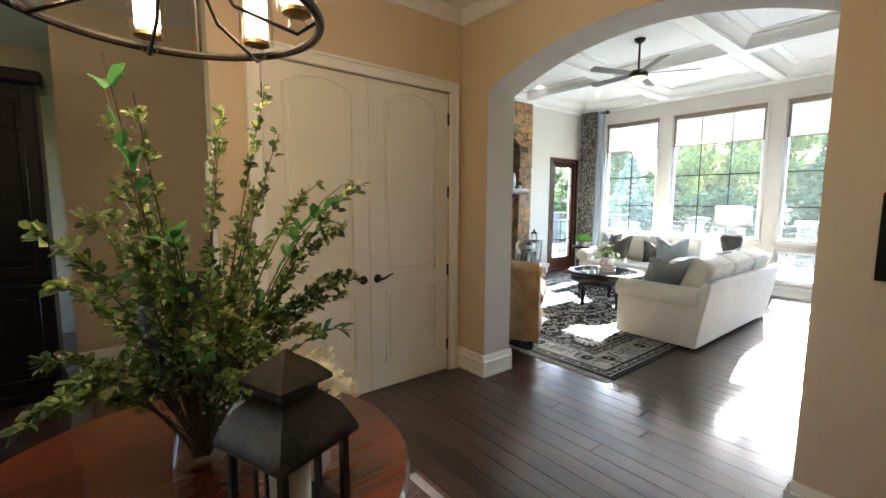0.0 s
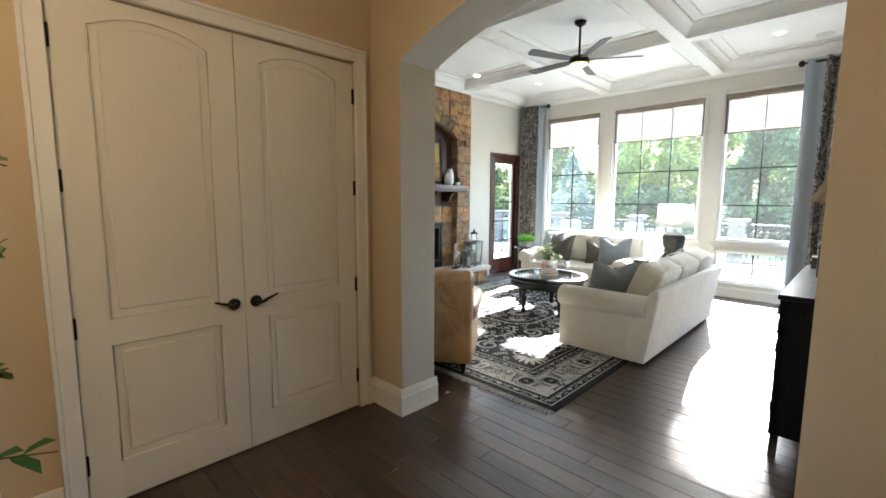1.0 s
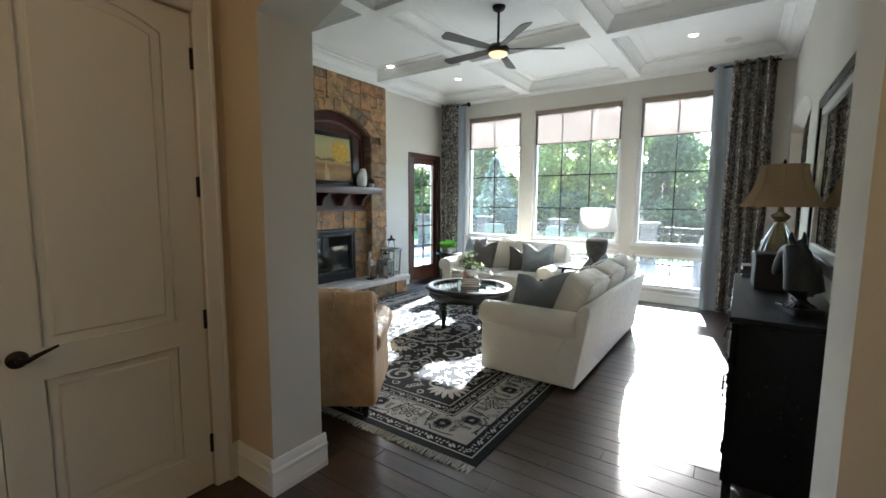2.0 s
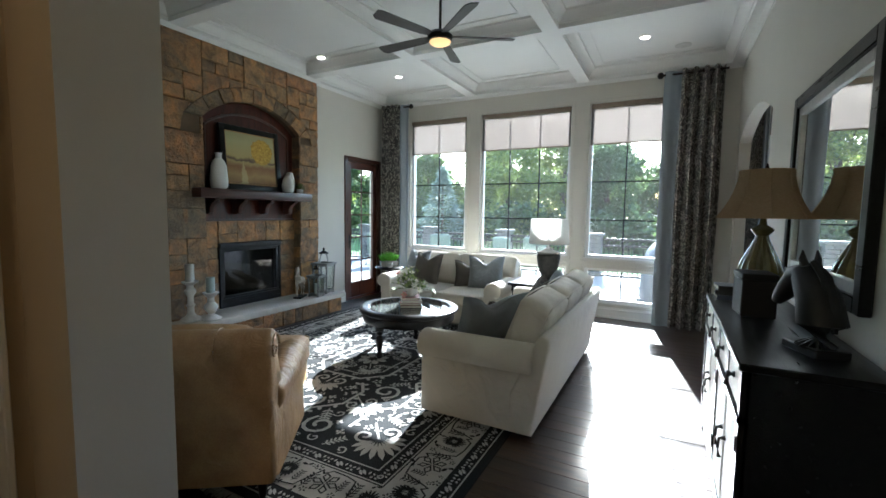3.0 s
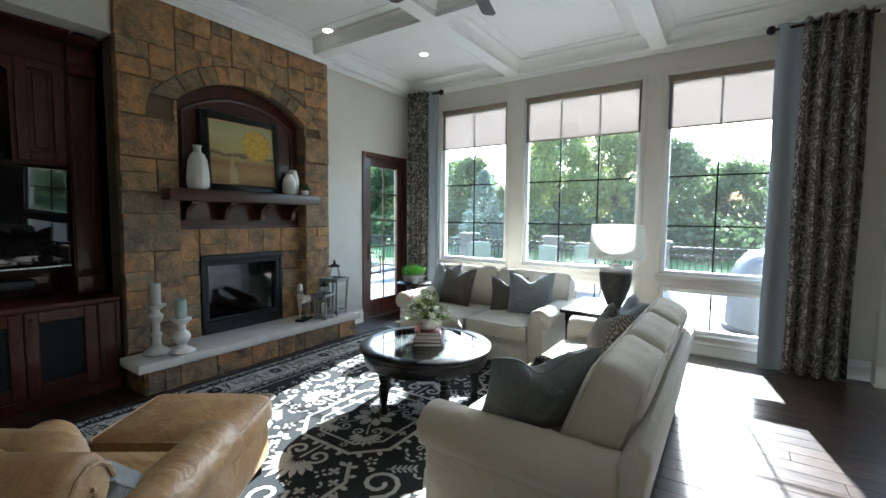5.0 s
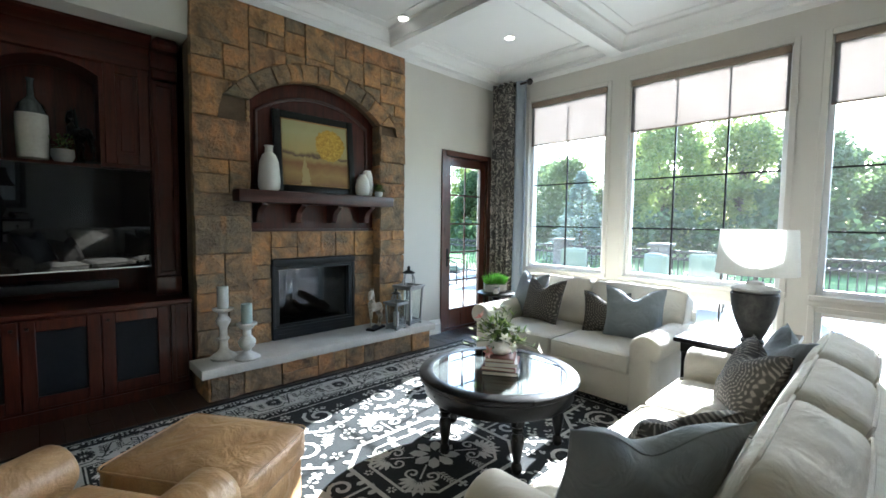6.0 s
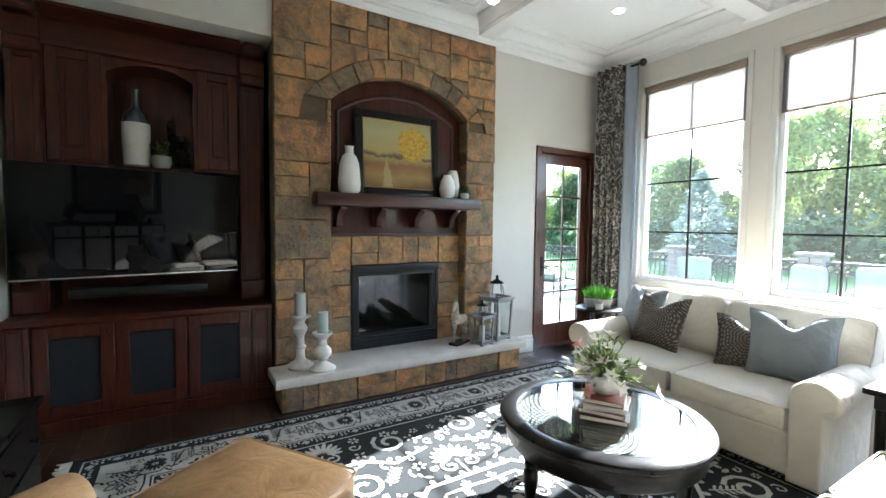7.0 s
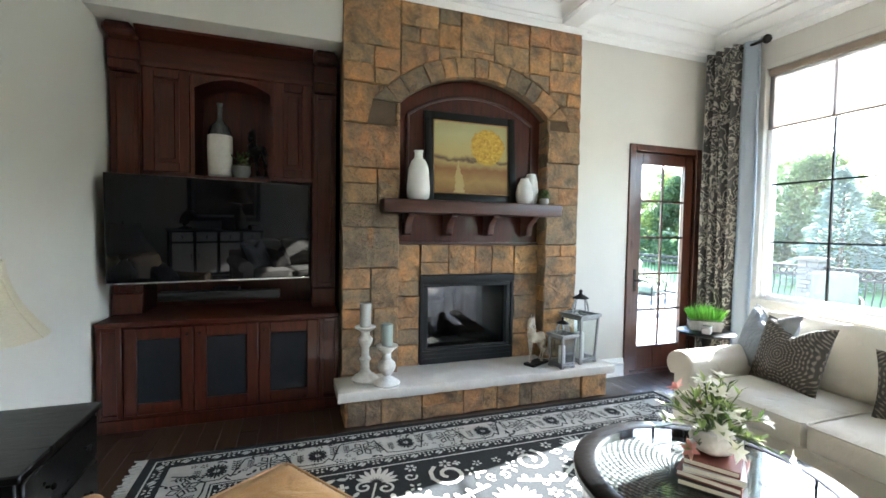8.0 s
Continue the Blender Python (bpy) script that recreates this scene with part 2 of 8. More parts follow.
def shape(fn, *a, **k):
    bm = bmesh.new()
    fn(bm, *a, **k)
    return bm


def thing(name, label, category, m, group=""):
    e = new(name)
    e.empty_display_size = 0.1
    e.matrix_world = m if isinstance(m, Matrix) else pose(*m)
    return tagged(e, label, category, group)


def structure(name, bm, material, label, category, smooth=40):
    return tagged(part(name, bm, material, smooth=smooth), label, category, kind="structure")


# ---- the shell of the house ----
X0, X1, Y0, Y1 = 2.84, 8.57, 0.17, 5.67      # the living room's inner faces
BEAM, COFFER = 3.42, 3.57
FX = 2.53                                    # the foyer's face of the archway wall
DOORY = 2.83                                 # the foyer's closet wall


def arch_header(bm, axis, a0, a1, c0, c1, spring, rise, top, seg=24):
    half, mid = (c1 - c0) / 2, (c0 + c1) / 2
    R = (half * half + rise * rise) / (2 * rise)
    pts = []
    for i in range(seg + 1):
        u = -half + 2 * half * i / seg
        pts.append((mid + u, spring + rise - R + math.sqrt(R * R - u * u)))
    for (u0, v0), (u1, v1) in zip(pts, pts[1:]):
        prism(bm, [(u0, v0), (u1, v1), (u1, top), (u0, top)], axis, a0, a1)
    bmesh.ops.remove_doubles(bm, verts=bm.verts, dist=1e-5)
    inner = [f for f in bm.faces if abs(f.normal.z) < 0.01 and abs(f.normal[0 if axis == "y" else 1]) > 0.99
             and c0 + 0.01 < f.calc_center_median()[0 if axis == "y" else 1] < c1 - 0.01]
    bmesh.ops.delete(bm, geom=inner, context="FACES_ONLY")


def two_tone(ob, test):
    for f in ob.data.polygons:
        if test(f):
            f.material_index = 1
    return ob


bm = bmesh.new()
box(bm, FX, X0, 2.51, 6.5, 0, 3.8)
box(bm, FX, X0, -3.2, 0.405, 0, 3.8)
w = structure("wall_archway", bm, [M_WALL, M_LAMPTAN], "painted wall with a wide arched opening", "wall")
bm = bmesh.new()
arch_header(bm, "x", FX, X0, 0.405, 2.51, 2.385, 0.24, 3.8)
w2 = structure("wall_archway_header", bm, [M_WALL, M_LAMPTAN], "painted arch header over the opening", "wall")
# The foyer face is tinted for its warm, dimmer light; reveals stay greige.
for ob in (w, w2):
    two_tone(ob, lambda f: f.normal.x < -0.9)

# closet wall of the foyer, with its pair of doors, and its free end
bm = bmesh.new()
box(bm, 0.58, 0.862, DOORY, DOORY + 0.14, 0, 3.07)
structure("wall_closet", bm, M_LAMPTAN, "painted wall beside the double doors, lamplight tinted into its tan", "wall")
structure("wall_closet_pier", shape(box, 2.39, FX, DOORY, DOORY + 0.14, 0, 3.07), M_LAMPTAN, "painted wall between doors and archway, lamplight tinted into its tan", "wall")
structure("wall_closet_header", shape(box, 0.862, 2.39, DOORY, DOORY + 0.14, 2.405, 3.07), M_LAMPTAN, "painted wall over the double doors, lamplight tinted into its tan", "wall")
structure("wall_closet_back", shape(box, 0.862, 2.39, DOORY + 0.15, DOORY + 0.2, 0, 2.45), M_LAMPTAN, "plain closet wall behind the double doors", "wall")

# fireplace wall: plain stretch with the glass door, soffit over the cabinet recess
bm = bmesh.new()
box(bm, 6.80, 7.55, Y1, Y1 + 0.18, 0, 3.8)
box(bm, 8.38, X1 + 0.18, Y1, Y1 + 0.18, 0, 3.8)
box(bm, 7.55, 8.38, Y1, Y1 + 0.18, 2.36, 3.8)
box(bm, X0, 4.57, Y1, Y1 + 0.85, 3.0, 3.8)
box(bm, X0, 4.57, 6.45, 6.5, 0, 3.0)
box(bm, 4.57, 4.75, 5.9, 6.5, 0, 3.8)
for q in ((4.75, 5.34, 0, 3.8), (6.12, 6.80, 0, 3.8), (5.34, 6.12, 0, 0.42), (5.34, 6.12, 1.0, 3.8)):
    box(bm, q[0], q[1], 6.3, 6.5, q[2], q[3])
structure("wall_north", bm, M_WALL, "greige painted fireplace wall", "wall")

# window wall: three tall windows and low ones under them
WINS = [(3.97, 5.07, 2), (2.25, 3.71, 3), (0.955, 1.99, 2), (-1.6, -0.14, 2)]
ZLO, ZLT, ZUB, ZUT = 0.22, 0.727, 0.875, 3.12
bm = bmesh.new()
ys = [-3.2] + [v for a, b, _ in sorted(WINS) for v in (a, b)] + [5.85]
for i in range(0, len(ys), 2):
    box(bm, X1, X1 + 0.2, ys[i], ys[i + 1], 0, 3.8)
for a, b, _ in WINS:
    box(bm, X1, X1 + 0.2, a, b, 0, ZLO)
    box(bm, X1, X1 + 0.2, a, b, ZLT, ZUB)
    box(bm, X1, X1 + 0.2, a, b, ZUT, 3.8)
structure("wall_east", bm, M_WALL, "greige painted window wall", "wall")

# console wall with an arched way to the breakfast room
A0, A1 = 6.45, 8.42
bm = bmesh.new()
box(bm, X0, A0, 0.05, Y0, 0, 3.8)
box(bm, A1, X1, 0.05, Y0, 0, 3.8)
structure("wall_south", bm, M_WALL, "greige painted wall behind the console", "wall")
bm = bmesh.new()
arch_header(bm, "y", 0.05, Y0, A0, A1, 2.42, 0.22, 3.8)
structure("wall_south_header", bm, M_WALL, "painted arch header to the breakfast room", "wall")

# plain walls that close the foyer, the dining room and the breakfast room
bm = bmesh.new()
box(bm, -3.4, -3.2, -3.2, 3.2, 0, 3.8)
box(bm, -3.4, -3.2, 4.5, 6.5, 0, 3.8)
box(bm, -3.4, -3.2, 3.2, 4.5, 0, 0.8)
box(bm, -3.4, -3.2, 3.2, 4.5, 2.4, 3.8)
box(bm, -3.4, X1 + 0.2, -3.4, -3.2, 0, 3.8)
box(bm, -0.19, FX, 4.7, 4.85, 0, 3.8)
box(bm, -3.2, FX, 6.3, 6.5, 0, 3.8)
structure("wall_back", bm, M_LAMPTAN, "painted walls of the foyer and dining room, lamplight tinted into their tan", "wall")


COVE = [(0, 0), (0.014, 0), (0.018, 0.018), (0.03, 0.03), (0.045, 0.058), (0.075, 0.078), (0.09, 0.082), (0.094, 0.105), (0, 0.105)]


def moulding(bm, prof, p0, p1, z, inward):
    """A moulding along a wall from p0 to p1; inward: the unit way off the wall."""
    a, b = Vector((*p0, z)), Vector((*p1, z))
    n = Vector((*inward, 0))
    lo = [bm.verts.new(a + n * u + Vector((0, 0, v))) for u, v in prof]
    hi = [bm.verts.new(b + n * u + Vector((0, 0, v))) for u, v in prof]
    fs = [bm.faces.new(lo), bm.faces.new(list(reversed(hi)))]
    for i in range(len(prof)):
        j = (i + 1) % len(prof)
        fs.append(bm.faces.new((lo[i], hi[i], hi[j], lo[j])))
    bmesh.ops.recalc_face_normals(bm, faces=fs)


def coffered_ceiling():
    bm = bmesh.new()
    box(bm, X0, X1, Y0, Y1, COFFER, COFFER + 0.2)
    xs, yc = [X0, 4.72, 6.62, X1], [Y0, 2.09, 3.86, Y1]
    hw, e = 0.085, 0.13
    xe = [(X0, X0 + e), (4.72 - hw, 4.72 + hw), (6.62 - hw, 6.62 + hw), (X1 - e, X1)]
    ye = [(Y0, Y0 + e), (2.09 - hw, 2.09 + hw), (3.86 - hw, 3.86 + hw), (Y1 - e, Y1)]
    for a, b in ye:
        box(bm, X0, X1, a, b, BEAM, COFFER + 0.01)
    for a, b in xe:
        for (_, c), (d, _) in zip(ye, ye[1:]):
            box(bm, a, b, c, d, BEAM, COFFER + 0.01)
    for (_, xa), (xb, _) in zip(xe, xe[1:]):
        for (_, ya), (yb, _) in zip(ye, ye[1:]):
            for p0, p1, n in (((xa, ya), (xa, yb), (1, 0)), ((xb, ya), (xb, yb), (-1, 0)), ((xa, ya), (xb, ya), (0, 1)), ((xa, yb), (xb, yb), (0, -1))):
                moulding(bm, COVE, p0, p1, COFFER - 0.105, n)
            box(bm, xa + 0.2, xa + 0.215, ya + 0.2, yb - 0.2, COFFER - 0.008, COFFER)
            box(bm, xb - 0.215, xb - 0.2, ya + 0.2, yb - 0.2, COFFER - 0.008, COFFER)
            box(bm, xa + 0.215, xb - 0.215, ya + 0.2, ya + 0.215, COFFER - 0.008, COFFER)
            box(bm, xa + 0.215, xb - 0.215, yb - 0.215, yb - 0.2, COFFER - 0.008, COFFER)
    structure("ceiling", bm, M_CEIL, "white coffered ceiling with stepped mouldings", "ceiling")
    bm = bmesh.new()
    box(bm, -3.4, FX, -3.4, 6.5, 3.07, 3.25)
    box(bm, FX, X1 + 0.2, -3.4, 0.05, 3.42, 3.6)
    structure("ceiling_foyer", bm, M_CEIL, "plain white foyer ceiling", "ceiling")
    bm = bmesh.new()
    box(bm, -3.6, X1 + 0.35, -3.6, 6.7, 3.8, 3.95)
    structure("roof_deck", bm, M_CEIL, "closed deck above the rooms", "roof")


coffered_ceiling()
CROWN = [(0, 0), (0.012, 0), (0.016, 0.02), (0.05, 0.06), (0.062, 0.066), (0.062, 0.10), (0, 0.10)]
BEAD = [(0, 0), (0.014, 0), (0.02, 0.012), (0.045, 0.026), (0.05, 0.035), (0, 0.035)]


bm = bmesh.new()
zc = BEAM - 0.035
moulding(bm, BEAD, (X0, Y1), (4.5, Y1), zc, (0, -1))
moulding(bm, BEAD, (6.83, Y1), (X1, Y1), zc, (0, -1))
moulding(bm, BEAD, (4.5, 5.6), (6.83, 5.6), zc, (0, -1))
moulding(bm, BEAD, (X1, Y0), (X1, Y1), zc, (-1, 0))
moulding(bm, BEAD, (X0, Y0), (X1, Y0), zc, (0, 1))
moulding(bm, BEAD, (X0, Y0), (X0, Y1), zc, (1, 0))
moulding(bm, CROWN, (0.58, DOORY), (FX, DOORY), 2.97, (0, -1))
moulding(bm, CROWN, (FX, -3.2), (FX, DOORY), 2.97, (-1, 0))
structure("trim", bm, M_CEIL, "white crown moulding below the ceilings", "moulding")
BASE = [(0, 0), (0.024, 0), (0.024, 0.03), (0.02, 0.034), (0.02, 0.115), (0.026, 0.122), (0.026, 0.135), (0.016, 0.142), (0.014, 0.17), (0.008, 0.188), (0, 0.19)]
bm = bmesh.new()
for p0, p1, n in (((6.99, Y1), (7.47, Y1), (0, -1)), ((X1, Y0), (X1, Y1), (-1, 0)), ((X0, Y0), (A0, Y0), (0, 1)),
                  ((X0, 2.51), (X0, 5.68), (1, 0)), ((X0, Y0), (X0, 0.405), (1, 0)),
                  ((0.58, DOORY), (0.775, DOORY), (0, -1)), ((2.48, DOORY), (FX, DOORY), (0, -1)),
                  ((FX, -3.2), (FX, 0.405), (-1, 0)), ((FX, 2.51), (FX, DOORY), (-1, 0)),
                  ((FX - 0.022, 2.51), (X0 + 0.022, 2.51), (0, -1)), ((FX - 0.022, 0.405), (X0 + 0.022, 0.405), (0, 1)),
                  ((-0.19, 4.7), (FX, 4.7), (0, -1)), ((0.58, DOORY - 0.022), (0.58, DOORY + 0.16), (-1, 0)), ((A1, 0.05), (A1, Y0), (-1, 0))):
    moulding(bm, BASE, p0, p1, 0, n)
structure("baseboard", bm, M_WHITE, "tall white moulded baseboard", "baseboard")
bm = bmesh.new()
box(bm, -3.4, X1 + 0.2, -3.4, 6.7, -0.2, -0.016)
floor = structure("floor", bm, M_SUBFLOOR, "dark hardwood plank floor with a satin sheen", "floor")


# ---- windows ----
def window(k, a, b, cols):
    win = structure(f"window_{k}", shape(box, X1 + 0.01, X1 + 0.03, a, b, ZUB - 0.01, ZUB + 0.005), M_WHITE,
                    "tall white framed window with dark glazing bars", "window")
    for z0, z1, rows in ((ZUB, ZUT, 4), (ZLO, ZLT, 1)):
        bm = bmesh.new()
        xa, xb, f = X1 + 0.045, X1 + 0.11, 0.045
        box(bm, xa, xb, a, a + f, z0, z1, 0.004)
        box(bm, xa, xb, b - f, b, z0, z1, 0.004)
        box(bm, xa, xb, a + f, b - f, z0, z0 + f, 0.004)
        box(bm, xa, xb, a + f, b - f, z1 - f, z1, 0.004)
        part("window_frame", bm, M_WHITE, win)
        bm = bmesh.new()
        for c in range(1, cols):
            y = a + (b - a) * c / cols
            box(bm, X1 + 0.065, X1 + 0.085, y - 0.008, y + 0.008, z0 + f, z1 - f)
        for r in range(1, rows):
            z = z0 + (z1 - z0) * r / rows
            box(bm, X1 + 0.067, X1 + 0.083, a + f, b - f, z - 0.008, z + 0.008)
        part("glazing_bars", bm, M_IRON, win, "dark bronze glazing bars")
        g = part("pane", shape(box, X1 + 0.073, X1 + 0.077, a + f, b - f, z0 + f, z1 - f), M_HAZED, win, "clear glass pane")
        g.visible_shadow = False
        bm = bmesh.new()
        c = 0.05
        box(bm, X1 - 0.014, X1 - 0.0005, a - c, a, z0 - c, z1 + c, 0.004)
        box(bm, X1 - 0.014, X1 - 0.0005, b, b + c, z0 - c, z1 + c, 0.004)
        box(bm, X1 - 0.014, X1 - 0.0005, a, b, z1, z1 + c, 0.004)
        box(bm, X1 - 0.03, X1 - 0.0005, a - c, b + c, z0 - c, z0 - 0.001, 0.006)
        part("casing", bm, M_WALL, win, "casing painted like the wall")
    return win


for k, (a, b, n) in enumerate(WINS):
    window(k + 1, a, b, n)


def screen_cloth():
    """Open-weave solar cloth: part of the light passes straight, part glows through."""
    m, nt, p = nodes_of("solar_screen_cloth")
    nt.nodes.remove(p)
    tr, tl, df, m1, m2 = (nt.nodes.new("ShaderNode" + k) for k in ("BsdfTransparent", "BsdfTranslucent", "BsdfDiffuse", "MixShader", "MixShader"))
    v = coords(nt, (1, 1, 1))
    n = noise_of(nt, v, 500, 2)
    c = ramp(nt, n, [(0.3, (0.215, 0.198, 0.182)), (0.7, (0.25, 0.23, 0.212))])
    nt.links.new(c, tl.inputs[0])
    nt.links.new(c, df.inputs[0])
    tr.inputs[0].default_value = (0.90, 0.86, 0.84, 1)
    m1.inputs[0].default_value, m2.inputs[0].default_value = 0.3, 0.11
    for a, b in ((tl.outputs[0], m1.inputs[1]), (df.outputs[0], m1.inputs[2]), (m1.outputs[0], m2.inputs[1]), (tr.outputs[0], m2.inputs[2]),
                 (m2.outputs[0], nt.nodes["Material Output"].inputs[0])):
        nt.links.new(a, b)
    return m


M_SCREEN = screen_cloth()
M_TAUPE = mat("taupe_shade_rail", (0.22, 0.17, 0.12), (0.28, 0.22, 0.16), 0.6, 10)
for a, b, _ in WINS:
    s = thing("roller_shade", "translucent tan roller shade drawn part way down", "shade", (X1 + 0.03, (a + b) / 2, 2.55), "roller shades")
    hw = (b - a) / 2 - 0.015
    part("cloth", shape(box, -0.001, 0.001, -hw, hw, 0, 0.53), M_SCREEN, s, "open-weave tan cloth")
    part("bottom_rail", shape(box, -0.006, 0.006, -hw, hw, -0.018, 0, 0.003), M_TAUPE, s)
    part("cassette", shape(box, -0.03, 0.012, -hw, hw, 0.50, 0.565, 0.006), M_TAUPE, s, "taupe shade cassette")

# ---- fireplace ----
SX0, SX1, SY = 4.56, 6.82, 5.615
NX0, NX1, NSP, NRISE, NY = 5.03, 6.46, 2.56, 0.29, 5.75
NMID, NHALF = (NX0 + NX1) / 2, (NX1 - NX0) / 2
NR = (NHALF ** 2 + NRISE ** 2) / (2 * NRISE)
NC = NSP + NRISE - NR
fireplace = thing("fireplace", "tall stone fireplace with an arched wooden overmantel and raised hearth", "fireplace", (0, 0, 0))


def arch_z(x, extra=0.0):
    u = x - NMID
    return NC + math.sqrt(max((NR + extra) ** 2 - u * u, 0))


for q in ((SX0 + 0.01, NX0 - 0.01, SY + 0.03, 6.28, 0, 3.40), (NX1 + 0.01, SX1 - 0.01, SY + 0.03, 6.28, 0, 3.40), (NX0 - 0.01, 5.26, NY + 0.03, 6.28, 0, 1.37),
          (6.2, NX1 + 0.01, NY + 0.03, 6.28, 0, 1.37), (5.26, 6.2, NY + 0.03, 6.28, 1.095, 1.37), (5.26, 6.2, NY + 0.03, 6.28, 0, 0.28)):
    part("core", shape(box, *q), M_MORTAR, fireplace, "recessed brown mortar core")
bm = bmesh.new()
for i in range(20):
    xa, xb = NX0 - 0.01 + (NX1 - NX0 + 0.02) * i / 20, NX0 - 0.01 + (NX1 - NX0 + 0.02) * (i + 1) / 20
    prism(bm, [(xa, arch_z(xa) + 0.02), (xb, arch_z(xb) + 0.02), (xb, 3.40), (xa, 3.40)], "y", SY + 0.03, 6.28)
bmesh.ops.remove_doubles(bm, verts=bm.verts, dist=1e-4)
part("arch_core", bm, M_MORTAR, fireplace)


def rough_stone(rng, outline, y0, depth, jitter=0.003):
    """One split-face block: an outline in x and z, its face proud and uneven."""
    bm = bmesh.new()
    cx = sum(p[0] for p in outline) / len(outline)
    cz = sum(p[1] for p in outline) / len(outline)
    out = []
    n = len(outline)
    for i in range(n):
        (xa, za), (xb, zb) = outline[i], outline[(i + 1) % n]
        k = max(1, min(4, int(math.hypot(xb - xa, zb - za) / 0.07)))
        for j in range(k):
            t = j / k
            out.append((xa + (xb - xa) * t + rng.uniform(-jitter, jitter), za + (zb - za) * t + rng.uniform(-jitter, jitter)))
    proud = rng.uniform(-0.004, 0.012)
    rim = [bm.verts.new((x, y0, z)) for x, z in out]
    face = []
    for x, z in out:
        f = 1 - min(0.3, 0.005 / max(0.03, math.hypot(x - cx, z - cz)))
        face.append(bm.verts.new((cx + (x - cx) * f, y0 - depth - proud + rng.uniform(-0.006, 0.006), cz + (z - cz) * f)))
    back = [bm.verts.new((x, y0 + 0.04, z)) for x, z in out]
    mid = bm.verts.new((cx, y0 - depth - proud - rng.uniform(0.0, 0.012), cz))
    m = len(out)
    for i in range(m):
        j = (i + 1) % m
        bm.faces.new((rim[j], rim[i], face[i], face[j]))
        bm.faces.new((back[j], back[i], rim[i], rim[j]))
        bm.faces.new((face[j], face[i], mid))
    bmesh.ops.recalc_face_normals(bm, faces=bm.faces[:])
    return bm


def ashlar(rng, x0, x1, z0, z1, big=1.0):
    """Splits a field into squared blocks of mixed sizes."""
    todo, done = [(x0, x1, z0, z1)], []
    while todo:
        a, b, c, d = todo.pop()
        wd, ht = b - a, d - c
        lim = rng.choice((0.22, 0.30, 0.40)) * big
        if wd > lim * 1.25 or ht > lim * 1.1:
            if wd / 1.25 > ht:
                s = a + wd * rng.uniform(0.36, 0.64)
                todo += [(a, s, c, d), (s, b, c, d)]
            else:
                s = c + ht * rng.uniform(0.38, 0.62)
                todo += [(a, b, c, s), (a, b, s, d)]
        else:
            done.append((a, b, c, d))
    return done


def clip_above(poly, fn, steps=6):
    """Keeps the part of a rectangle outside the arch's outer ring."""
    a, b, c, d = poly
    low = [(a + (b - a) * i / steps, max(c, fn(a + (b - a) * i / steps))) for i in range(steps + 1)]
    if min(d - z for _, z in low) > 0.03:
        return low + [(b, d), (a, d)]
    keep = [(x, z) for x, z in low if d - z > 0.012]
    if len(keep) < 2:
        return None
    return keep + [(keep[-1][0], d), (keep[0][0], d)]


